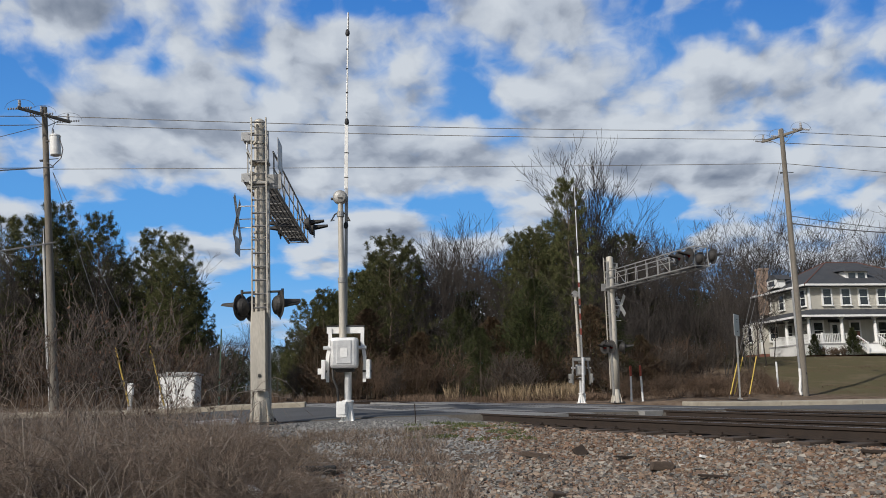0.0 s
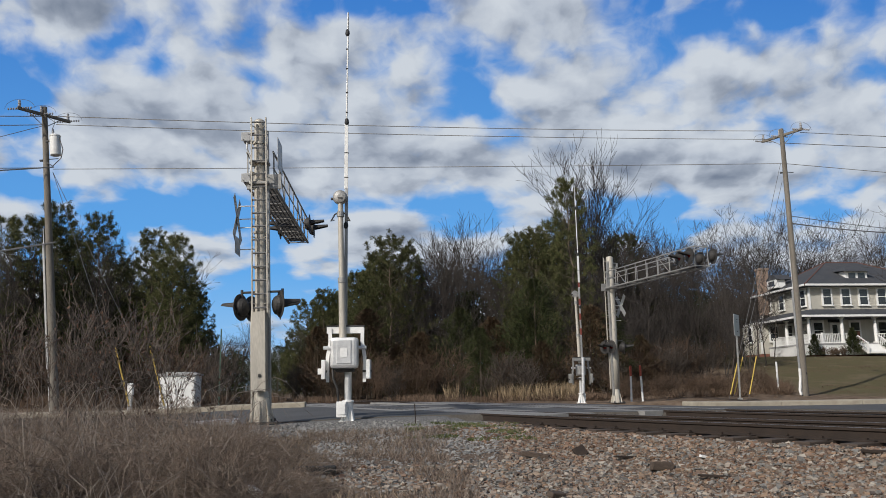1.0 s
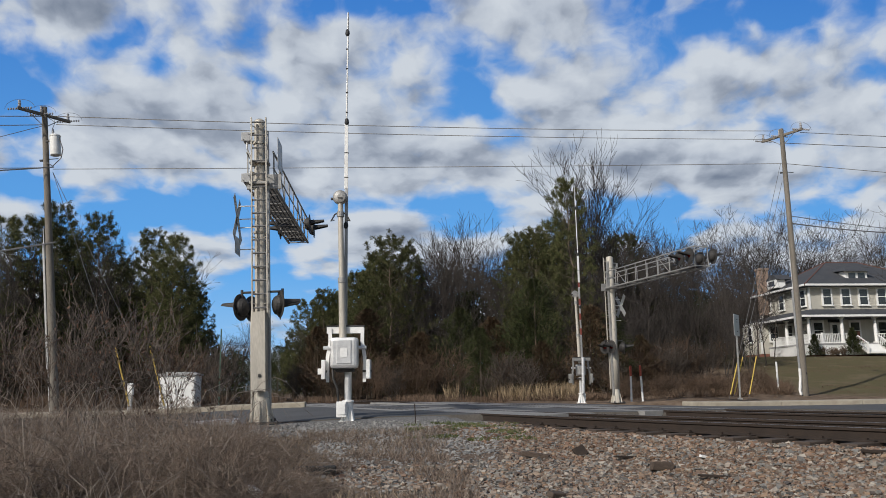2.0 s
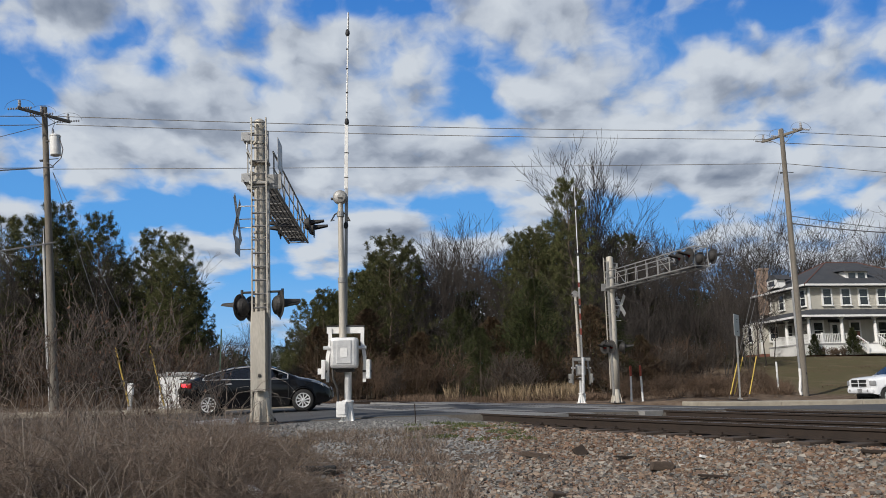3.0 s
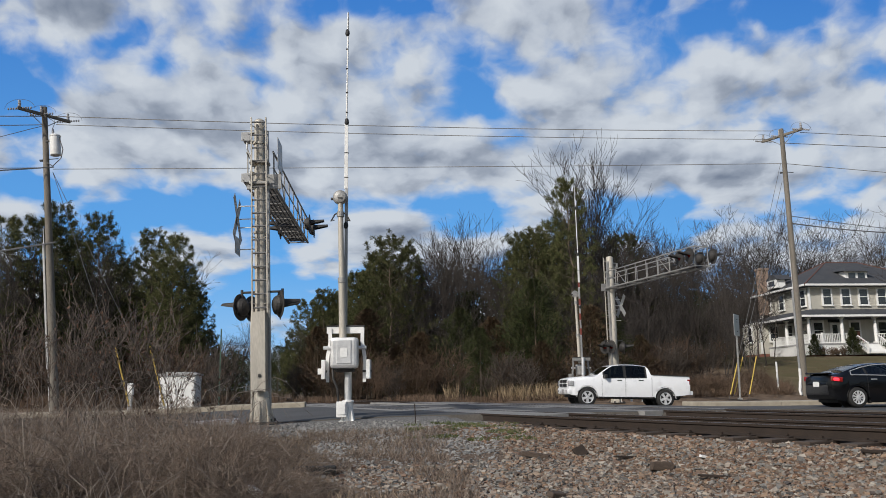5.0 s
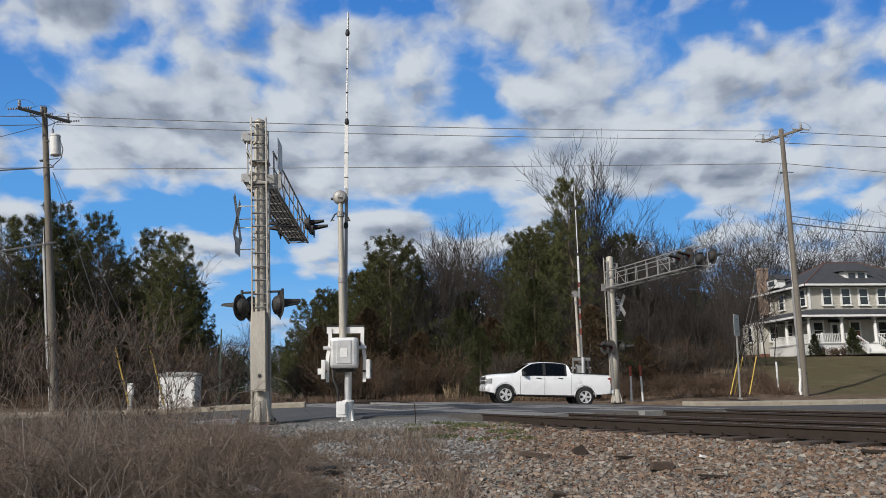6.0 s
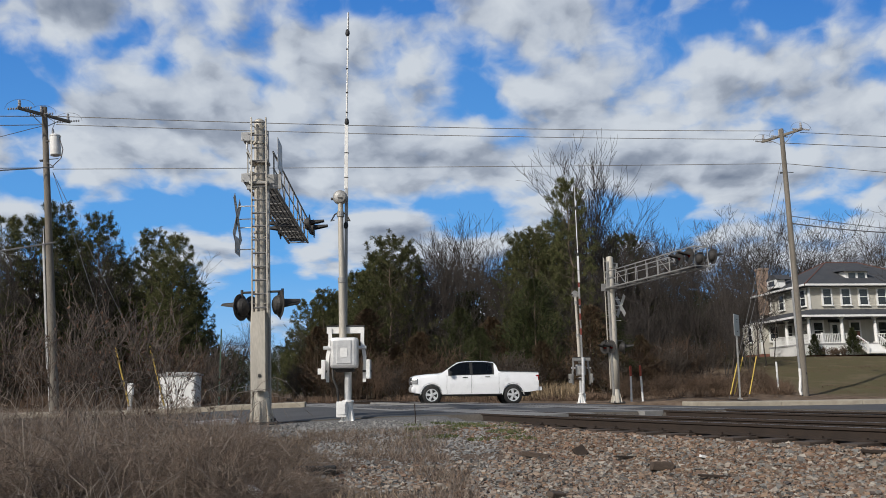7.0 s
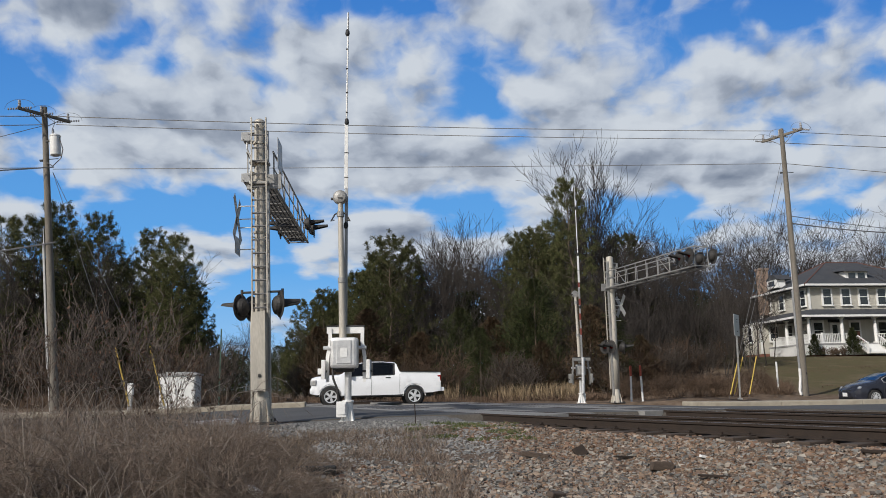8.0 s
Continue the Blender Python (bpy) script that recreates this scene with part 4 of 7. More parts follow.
def crossing_gate(m, label, stripes, side=1, reach=9.75):
    th = thing("crossing_gate", m, label, "railway gate", "crossing gates")
    bm = BM()
    box(bm, (0.36, 0.36, 0.02), (0, 0, 0.01), bevel=0.004)
    for k in range(4):
        prism(bm, [(0.06, 0.02), (0.20, 0.02), (0.17, 0.12), (0.09, 0.44), (0.06, 0.44)], 0.02, pose(0, 0, 0, 0, 0, 45 + 90 * k))
    lathe(bm, [(0.12, 0.02), (0.11, 0.4), (0.13, 0.42), (0.13, 0.46), (0.09, 0.47)], sides=16)
    box(bm, (0.22, 0.2, 0.34), (-0.12, -0.12, 0.27), bevel=0.01)
    ped = part("pedestal", bm, M_WHITE, th)
    ped.matrix_basis = pose(0.07, 0, 0)
    part("junction_cover", box(BM(), (0.17, 0.02, 0.24), (-0.12, -0.23, 0.28), bevel=0.006), M_WHITE, ped)
    part("lower_mast", lathe(BM(), [(0.078, 0.45), (0.078, 1.2)], (0.07, 0, 0), sides=20), M_BRIGHT, th, smooth=False)
    # mechanism housing
    slim = 1.0 if side > 0 else 0.62
    hs = part("housing", box(BM(), (0.60 * slim, 0.42, 0.68 * slim), (0, -0.1, 1.50), bevel=0.07 * slim), M_BRIGHT if side > 0 else M_GALV, th, smooth=False)
    if side < 0:
        part("front_mast", rod(BM(), (0.05, 0.24, 0.45), (-0.02, 0.20, 2.1), 0.075, sides=16), M_BRIGHT, th)
    part("housing_door", box(BM(), (0.32, 0.03, 0.52), (0.01, -0.315, 1.52), bevel=0.012), M_BRIGHT, hs)
    part("door_plate", box(BM(), (0.16, 0.008, 0.2), (0.01, -0.334, 1.50), bevel=0.003), M_WHITE, hs)
    part("neck", lathe(BM(), [(0.2, 1.08), (0.22, 1.12), (0.22, 1.17)], sides=18), M_DARKSTEEL, hs)
    for x in (-0.2, 0.2):
        part("latch", rod(BM(), (x, -0.2, 1.1), (x, -0.2, 1.17), 0.02, sides=8), M_DARKSTEEL, hs)
    part("cable", tube_path(BM(), [(-0.25, -0.18, 1.17), (-0.24, -0.2, 0.95), (-0.14, -0.2, 0.7), (-0.12, -0.18, 0.44)], 0.025, 8), M_DARKSTEEL, th)
    pale = M_WHITE if side > 0 else M_GALV
    # swinging frame: two side arms with counterweights, joined across the top
    for sx in (-1, 1):
        bm = BM()
        prism(bm, [(-0.03, 2.06), (0.05, 2.06), (0.055, 1.75), (0.0, 1.42), (0.0, 0.86), (-0.07, 0.86), (-0.08, 1.42), (-0.025, 1.75)], 0.03, pose(0.40 * sx + (0.05 if sx < 0 else 0), -0.02, 0, 0, 0, 0) @ pose(0, 0, 0, 0, 0, 0 if sx < 0 else 180))
        part("side_arm", bm, pale, th)
        part("pivot", rod(BM(), (0.29 * sx, -0.05, 1.62), (0.48 * sx, -0.05, 1.62), 0.04, sides=10), M_BRIGHT, th)
        cw = part("counterweight", box(BM(), (0.085, 0.34, 0.42), ((0.535 if sx > 0 else 0.46) * sx, -0.05, 1.14), bevel=0.01), pale, th)
        part("bolt", rod(BM(), (0.40 * sx, -0.05, 1.1), (0.62 * sx, -0.05, 1.1), 0.025, sides=8), M_DARKSTEEL, cw)
    part("counterweight", box(BM(), (0.09, 0.2, 0.13), (-0.545, -0.05, 1.1), bevel=0.01), pale, th)
    part("yoke", box(BM(), (0.84, 0.1, 0.15), (0, 0.05, 2.02), bevel=0.012), pale, th)
    part("yoke_cap", box(BM(), (0.86, 0.13, 0.03), (0, 0.05, 2.11), bevel=0.006), M_DARKSTEEL, th)
    # upper mast with its bell
    up = part("upper_mast", lathe(BM(), [(0.082, 1.84), (0.078, 3.1), (0.075, 3.12), (0.066, 3.14), (0.062, 4.95)], (0, -0.06, 0), (0, -1.5 * side, 0), sides=18), M_SILVER, th, smooth=False)
    part("collar", lathe(BM(), [(0.085, 3.08), (0.09, 3.09), (0.09, 3.2), (0.072, 3.21)], (0, -0.06, 0), (0, -1.5 * side, 0), sides=18), M_GALV, up)
    part("clamp", lathe(BM(), [(0.08, 4.62), (0.085, 4.63), (0.085, 4.74), (0.07, 4.75)], (0, -0.06, 0), (0, -1.5 * side, 0), sides=14), M_GALV, up)
    for sx in (-1, 1):
        part("hook", tube_path(BM(), [(-0.125 * side + 0.05 * sx, -0.06, 4.72), (-0.125 * side + 0.13 * sx, -0.06, 4.68), (-0.125 * side + 0.22 * sx, -0.06, 4.52), (-0.125 * side + 0.14 * sx, -0.06, 4.55)], 0.018, 6), M_DARKSTEEL, up)
    bell = part("bell", lathe(BM(), [(0.0, -0.03), (0.165, -0.03), (0.17, 0.0), (0.165, 0.05), (0.13, 0.085), (0.06, 0.1), (0.0, 0.1)], (-0.135 * side, -0.06, 5.08), (90, 0, 0), sides=28), M_GALV, th, "round grey bell housing")
    part("bell_bracket", box(BM(), (0.10, 0.08, 0.05), (-0.30 * side, -0.06, 5.05), bevel=0.01), M_DARKSTEEL, bell)
    part("bell_mark", box(BM(), (0.1, 0.006, 0.03), (-0.12 * side, -0.165, 5.05), bevel=0.001), M_DARKSTEEL, bell)
    # raised arm
    arm = part("gate_arm", box(BM(), (0.075, 0.05, 3.4), (-0.01, 0.1, 3.65), bevel=0.006), M_SIGNBACK, th)
    part("arm_section", box(BM(), (0.082, 0.045, 1.63), (-0.02, 0.1, 6.135), bevel=0.005), M_WHITE, arm)
    part("arm_tip", rod(BM(), (-0.022, 0.1, 6.94), (-0.0, 0.1, reach - 0.55), 0.021, 0.019, sides=8), M_WHITE, arm)
    part("arm_tip_end", rod(BM(), (-0.0, 0.1, reach - 0.55), (0.0, 0.1, reach), 0.024, 0.02, sides=8), M_SIGNBACK, arm)
    for z, tall in stripes:
        part("red_stripe", box(BM(), (0.088 if z > 5.3 else 0.08, 0.054, tall * 0.6), (-0.012, 0.1, z), bevel=0.003), M_STRIPE, arm)
    for z in (6.96, 9.22, 4.45):
        part("arm_clamp", lathe(BM(), [(0.03, -0.08), (0.05, -0.05), (0.055, 0.0), (0.045, 0.06), (0.025, 0.09)], (-0.015, 0.1, z), sides=10), M_BLACK, arm)
    for z in (5.6, 6.2, 7.2, 7.7, 8.3, 8.8):
        part("seam", box(BM(), (0.094 if z < 6.9 else 0.052, 0.06, 0.02), (-0.016, 0.1, z), bevel=0.002), M_DARKSTEEL, arm)
    return th


crossing_gate(pose(-2.23, 17.9, 0.0), "silver and white crossing gate with raised arm and bell", ())
crossing_gate(pose(6.38, 37.3, -0.08, 0, 0, 190), "silver crossing gate with raised red and white arm, far side", ((3.3, 0.5), (4.0, 0.5), (4.7, 0.5), (5.5, 0.4)), -1, 10.3)

# ---- poles and wires ----
def utility_pole(m, h, label, turn, transformer):
    th = thing("utility_pole", m, label, "utility pole", "utility poles")
    part("pole", lathe(BM(), [(0.185, -0.3), (0.18, 0.3), (0.165, 4), (0.14, 9), (0.115, h - 0.05), (0.0, h)], sides=18), M_POLE, th, smooth=False)
    arm = part("crossarm", box(BM(), (2.6, 0.10, 0.13), (0, 0, h - 0.42), (0, 0, turn), bevel=0.01), M_POLE, th)
    a = radians(turn)
    for o in (-1.2, -0.15, 1.2):
        x, y = o * math.cos(a), o * math.sin(a)
        part("cutout", lathe(BM(), [(0.05, 0), (0.07, 0.06), (0.05, 0.1), (0.075, 0.15), (0.05, 0.2), (0.06, 0.3), (0.0, 0.34)], (x, y, h - 0.36), sides=10), M_PORC, arm)
        for sx in (-1, 1):
            bm = BM()
            for i in range(4):
                lathe(bm, [(0.02, 0), (0.055, 0.02), (0.055, 0.05), (0.02, 0.07)], (x + sx * (0.12 + 0.10 * i), y + sx * 0.02 * i, h - 0.42), (0, 90 * sx, 12.5), sides=8)
            part("strain_insulator", bm, M_PORC, arm)
        part("jumper", tube_path(BM(), [(x - 0.6 * math.cos(q), y - 0.1 * math.cos(q), h - 0.42 + 0.42 * math.sin(q)) for q in np.linspace(0, math.pi, 11)], 0.008, 5), M_WIRE, arm)
    for sgn in (-1, 1):
        part("brace", rod(BM(), (0.8 * sgn * math.cos(a), 0.8 * sgn * math.sin(a), h - 0.46), (0, 0, h - 1.0), 0.018, sides=6), M_GALV, arm)
    part("riser_conduit", box(BM(), (0.10, 0.07, 5.5 if transformer else 4.2), (-0.22, -0.06, 4.6 if transformer else 3.4), bevel=0.02), M_SIGNBACK, th)
    part("ground_wire", rod(BM(), (-0.2, -0.08, 0), (-0.2, -0.08, 8.0), 0.012, sides=6), M_WHITE, th)
    part("neutral_insulator", lathe(BM(), [(0.03, 0), (0.05, 0.03), (0.03, 0.06), (0.05, 0.1), (0.02, 0.13)], (-0.15, 0, h - 2.55), (0, -90, 0), sides=10), M_BLACK, th)
    part("neutral_clamp", rod(BM(), (-0.3, 0, h - 2.5), (0.5, 0.1, h - 2.5), 0.02, sides=6), M_DARKSTEEL, th)
    if transformer:
        tf = part("transformer", lathe(BM(), [(0.2, -1.88), (0.225, -1.86), (0.225, -1.02), (0.24, -1.0), (0.24, -0.97), (0.2, -0.93), (0.0, -0.9)], (0.5, -0.15, h - 0.55 + 0.0), sides=24), M_WHITE, th, "pale grey pole transformer")
        part("bushing", lathe(BM(), [(0.04, 0), (0.06, 0.05), (0.04, 0.1), (0.06, 0.15), (0.03, 0.3)], (0.42, -0.15, h - 1.48), sides=10), M_PORC, tf)
        part("transformer_bracket", box(BM(), (0.3, 0.06, 0.08), (0.22, -0.1, h - 1.7), bevel=0.01), M_DARKSTEEL, tf)
        part("transformer_lead", tube_path(BM(), [(0.7, -0.2, h - 1.6), (0.85, -0.2, h - 2.2), (0.75, -0.2, h - 2.6), (0.35, -0.15, h - 2.9), (0.1, -0.1, h - 2.7)], 0.025, 6), M_WIRE, tf)
        part("transformer_lead", tube_path(BM(), [(0.42, -0.2, h - 1.2), (0.55, -0.2, h - 0.9), (0.2, -0.1, h - 0.6)], 0.015, 5), M_WIRE, tf)
    else:
        part("drip_boot", tube_path(BM(), [(-0.22, -0.1, 1.35), (-0.25, -0.12, 0.8), (-0.32, -0.12, 0.2), (-0.28, -0.14, 0.0)], 0.07, 8), M_WHITE, th)
        part("pole_tag", box(BM(), (0.05, 0.012, 0.1), (0.08, -0.175, 1.1), bevel=0.002), M_BLACK, th)
    return th


PL, PR = Vector((-16.45, 34, -0.1)), Vector((18.8, 42, 0.1))
utility_pole(pose(*PL, 0, -6.1, 0), 13.65, "grey weathered wooden utility pole with a transformer", 62, True)
utility_pole(pose(*PR, 0, 0.0, 0), 14.5, "grey weathered wooden utility pole with crossarm and conduit", -60, False)


def wire(name, a, b, sag, r, label, mat=None):
    a, b = Vector(a), Vector(b)
    pts = [a.lerp(b, t / 24) - Vector((0, 0, sag * 4 * (t / 24) * (1 - t / 24))) for t in range(25)]
    return tagged(part(name, tube_path(BM(), pts, r, 5), mat or M_WIRE), label, "power line", "overhead wires")


wire("power_line", (-17.9, 34.0, 13.02), (18.4, 42.0, 14.45), 0.17, 0.018, "bare overhead power line strung between the poles", M_WIRE_LIGHT)
wire("power_line", (-17.3, 34.0, 12.60), (18.4, 42.0, 13.97), 0.15, 0.017, "bare overhead power line strung between the poles", M_WIRE_LIGHT)
wire("neutral_wire", (-17.3, 34, 10.53), (18.8, 42, 12.58), 0.04, 0.016, "grey neutral wire strung between the poles", M_WIRE_LIGHT)
for y, z in ((41.0, 14.05), (42.9, 14.05), (42.0, 13.75)):
    wire("power_line", (19.4, y + 0.1, z), (50, y + 7, z + 0.5), 0.0, 0.018, "overhead power line running on past the pole", M_WIRE_LIGHT)
wire("neutral_wire", (18.8, 42, 12.58), (50, 49, 11.6), 0.0, 0.018, "grey neutral wire running on past the pole", M_WIRE_LIGHT)
wire("service_cable", (18.9, 41.9, 9.2), (36, 46, 9.6), 0.5, 0.032, "thick black bundled cable drooping from the pole")
wire("service_cable", (18.9, 41.9, 9.6), (44, 52, 10.2), 0.5, 0.02, "thin black cable running on from the pole")
for z0, z1, y1 in ((13.0, 12.9, 31), (12.6, 12.2, 31.5), (10.6, 10.3, 30)):
    wire("power_line", (-17.9, 34, z0), (-48, y1 - 4, z1), 0.5, 0.02, "overhead power line running on past the pole")
wire("service_cable", (-17.2, 33.9, 10.6), (-40, 22, 8.6), 0.8, 0.03, "black service cable leading away from the pole")
wire("guy_wire", (-17.7, 34, 12.6), (-30, 30, 7.5), 0.0, 0.015, "steel guy wire running down from the pole")
wire("service_cable", (-16.9, 33.9, 7.2), (-40, 31, 6.2), 0.9, 0.04, "dark cable drooping from the pole", M_WIRE)
for dx, dy in ((3.1, 1.5), (4.6, 1.6)):
    wire("guy_wire", (-17.3, 34, 10.4), (-16.6 + dx - 0.4, 34 + dy, 0.1), 0.0, 0.012, "steel guy wire anchored beside the pole")
    g = tagged(part("guy_guard", rod(BM(), (-16.6 + dx - 0.4, 34 + dy - 0.05, 0.1), (-16.6 + dx - 1.05, 34 + dy - 0.35, 2.7), 0.035, 0.03, sides=8), M_YELLOW), "faded yellow plastic guard on a guy wire", "guy guard", "guy guards")
for k, (bx, by) in enumerate(((14.3, 40.6), (14.6, 40.9), (15.35, 40.8))):
    wire("guy_wire", (18.6, 42, 12.6 - k), (bx, by, -0.1), 0.0, 0.012, "steel guy wire anchored in the verge")
    d = (Vector((18.6, 42, 12.6 - k)) - Vector((bx, by, -0.1))).normalized()
    tagged(part("guy_guard", rod(BM(), Vector((bx, by - 0.04, -0.1)) + d * 0.3, Vector((bx, by - 0.04, -0.1)) + d * 2.3, 0.03, 0.028, sides=8), M_YELLOW), "yellow plastic guard on a guy wire", "guy guard", "guy guards")

# ---- posts, sign and signal case ----
def marker_post(x, y, h, red, label):
    th = thing("marker_post", pose(x, y, ground_z(x, y) - 0.05, rng.uniform(-2, 2), rng.uniform(-4, 1), 0), label, "marker post", "marker posts")
    part("post", lathe(BM(), [(0.05, 0), (0.05, h - 0.03), (0.03, h), (0.0, h)], sides=14), M_WHITE, th)
    if red:
        part("sleeve", lathe(BM(), [(0.052, h * 0.72), (0.056, h * 0.72), (0.056, h + 0.01), (0.0, h + 0.03)], sides=14), M_RED, th, "orange-red sleeve")
    return th


marker_post(9.0, 38.9, 1.75, True, "white pipeline marker post with orange-red top")
marker_post(9.55, 38.9, 1.75, True, "white pipeline marker post with orange-red top")
marker_post(18.25, 44, 1.75, False, "plain white marker post on the verge")


def road_sign():
    th = thing("road_sign", pose(10.95, 29.9, 0.10, 0, 1.2, 0), "grey metal road sign seen from behind on the median", "road sign")
    part("post", box(BM(), (0.06, 0.045, 3.15), (0, 0, 1.58), bevel=0.008), M_GALV, th)
    plate = part("plate", box(BM(), (0.02, 0.60, 0.80), (0.0, -0.04, 2.78), (0, 0, -38), bevel=0.006), M_SIGNBACK, th)
    for z in (2.55, 3.0):
        part("bolt", rod(BM(), (-0.01, -0.06, z), (0.03, -0.09, z), 0.012, sides=6), M_DARKSTEEL, plate)
    part("bracket", box(BM(), (0.05, 0.1, 0.04), (0, -0.03, 2.9), bevel=0.004), M_GALV, th)
    part("footing", box(BM(), (0.16, 0.14, 0.06), (0, 0, 0.06), bevel=0.012), M_CONC_GREY, th)
    return th


road_sign()


def signal_case():
    th = thing("signal_case", pose(-12.35, 37.5, -0.15, 0, 0, 4), "white metal railway signal cabinet behind bare brush", "signal cabinet")
    body = part("body", box(BM(), (1.62, 1.2, 1.52), (0, 0, 0.84), bevel=0.02), M_WHITE, th)
    part("roof", prism(BM(), [(-0.88, 1.59), (0.88, 1.59), (0.88, 1.65), (0.5, 1.75), (-0.5, 1.75), (-0.88, 1.65)], 1.4), M_SIGNBACK, th)
    for x in (-0.39, 0.39):
        d = part("door", box(BM(), (0.75, 0.03, 1.36), (x, -0.615, 0.84), bevel=0.008), M_WHITE, body)
        part("handle", box(BM(), (0.03, 0.04, 0.16), (x * 0.2, -0.65, 0.9), bevel=0.006), M_DARKSTEEL, d)
    part("plinth", box(BM(), (1.74, 1.3, 0.14), (0, 0, 0.03), bevel=0.015), M_CONC_GREY, th)
    return th


signal_case()
th = thing("meter_pedestal", pose(-13.9, 35.5, -0.1), "small white and grey utility pedestal in the brush", "pedestal")
part("post", box(BM(), (0.16, 0.16, 0.9), (0, 0, 0.4), bevel=0.02), M_SIGNBACK, th)
part("cap", box(BM(), (0.24, 0.22, 0.5), (0, 0, 0.95), bevel=0.03), M_WHITE, th)
th = thing("cover_slab", pose(-4.85, 16.9, 0.0, 3, -3, 10), "pale metal cover plate lying beside the signal mast", "cover plate")
part("plate", box(BM(), (1.0, 0.9, 0.06), (0, 0, 0.05), bevel=0.01), M_SIGNBACK, th)
th = thing("delineator", pose(-10.2, 36.3, -0.1), "thin green steel post in the verge", "post")
part("post", box(BM(), (0.06, 0.04, 3.6), (0, 0, 1.8), bevel=0.008), surf("green_paint", (0.03, 0.07, 0.05), (0.05, 0.10, 0.07), 0.6, 0, 6, 40, 0.05), th)

# ---- vehicles ----
def paint(name, a, b, rough=0.13, coat=0.25, spec=0.25):
    m = surf(name, a, b, rough, 0.0, 3, 60, 0.0, (0.10, 0.09, 0.08), 0.05, coat=coat)
    m.node_tree.nodes["Principled BSDF"].inputs["Specular IOR Level"].default_value = spec
    return m


M_CARBLACK = paint("black_car_paint", (0.003, 0.0032, 0.004), (0.005, 0.0054, 0.007))
M_CARGREY = paint("charcoal_car_paint", (0.022, 0.024, 0.032), (0.028, 0.030, 0.04))
M_CARWHITE = paint("white_truck_paint", (0.82, 0.83, 0.84), (0.88, 0.89, 0.90), 0.3, 0.8, 0.5)
M_TYRE = surf("tyre_rubber", (0.012, 0.012, 0.012), (0.025, 0.024, 0.023), 0.85, 0, 8, 60, 0.1)
M_RIM = surf("alloy_rim", (0.62, 0.63, 0.64), (0.74, 0.74, 0.74), 0.3, 0.3, 8, 60, 0)
M_CHROME = surf("chrome", (0.75, 0.75, 0.76), (0.82, 0.82, 0.82), 0.12, 1.0, 8, 60, 0)
M_PLASTIC = surf("black_plastic", (0.012, 0.012, 0.012), (0.022, 0.022, 0.022), 0.6, 0, 8, 60, 0)
M_SEAT = surf("grey_seat_cloth", (0.10, 0.10, 0.10), (0.16, 0.155, 0.15), 0.9, 0, 8, 80, 0.1)
M_GLASS = glass("tinted_car_glass", (0.90, 0.94, 0.92), 2.0)
M_DARKGLASS = glass("dark_car_glass", (0.16, 0.18, 0.18), 1.5)
M_LAMPGLASS = surf("headlamp_lens", (0.28, 0.29, 0.30), (0.42, 0.43, 0.44), 0.1, 0.3, 9, 40, 0, coat=1.0)
M_TAIL = surf("red_lamp_lens", (0.20, 0.008, 0.008), (0.28, 0.012, 0.010), 0.12, 0, 9, 40, 0, coat=1.0)
M_BRAKE = emitter("lit_brake_lamp", (1.0, 0.03, 0.05), 1.8)


def wheel(parent, x, y, r, width, spokes, flip):
    """A tyre with rounded shoulders, a dished rim and spokes; the axle is y."""
    tyre = part("wheel", lathe(BM(), [(r * 0.62, -width * 0.46), (r * 0.9, -width * 0.5), (r * 0.98, -width * 0.40), (r, -width * 0.2), (r, width * 0.2), (r * 0.98, width * 0.40), (r * 0.9, width * 0.5), (r * 0.62, width * 0.46)], turn=(90, 0, 0), sides=32, caps=False), M_TYRE, parent, smooth=True)
    tyre.matrix_basis = pose(x, y, r)
    o = 1 if flip else -1
    bm = BM()
    lathe(bm, [(r * 0.66, -0.47 * width * o), (r * 0.67, -0.50 * width * o), (r * 0.60, -0.485 * width * o), (r * 0.58, -0.2 * width * o), (0.0, -0.15 * width * o)], turn=(90, 0, 0), sides=32, caps=False)
    part("rim", bm, M_RIM, tyre)
    well = part("rim_well", lathe(BM(), [(r * 0.575, -0.215 * width * o), (0.0, -0.21 * width * o)], turn=(90, 0, 0), sides=24, caps=False), M_PLASTIC, tyre)
    for k in range(spokes):
        bm = BM()
        w0, w1 = (0.10, 0.15) if spokes < 8 else (0.04, 0.075)
        prism(bm, [(r * 0.1, -r * w0), (r * 0.62, -r * w1), (r * 0.62, r * w1), (r * 0.1, r * w0)], width * 0.12, pose(0, o * width * 0.40, 0, 0, 360 * k / spokes, 0))
        part("spoke", bm, M_RIM, tyre)
    part("hub_cap", lathe(BM(), [(r * 0.17, 0), (r * 0.16, 0.02), (0, 0.03)], (0, o * width * 0.45, 0), (-90 * o, 0, 0), sides=16), M_RIM, tyre)
    return tyre


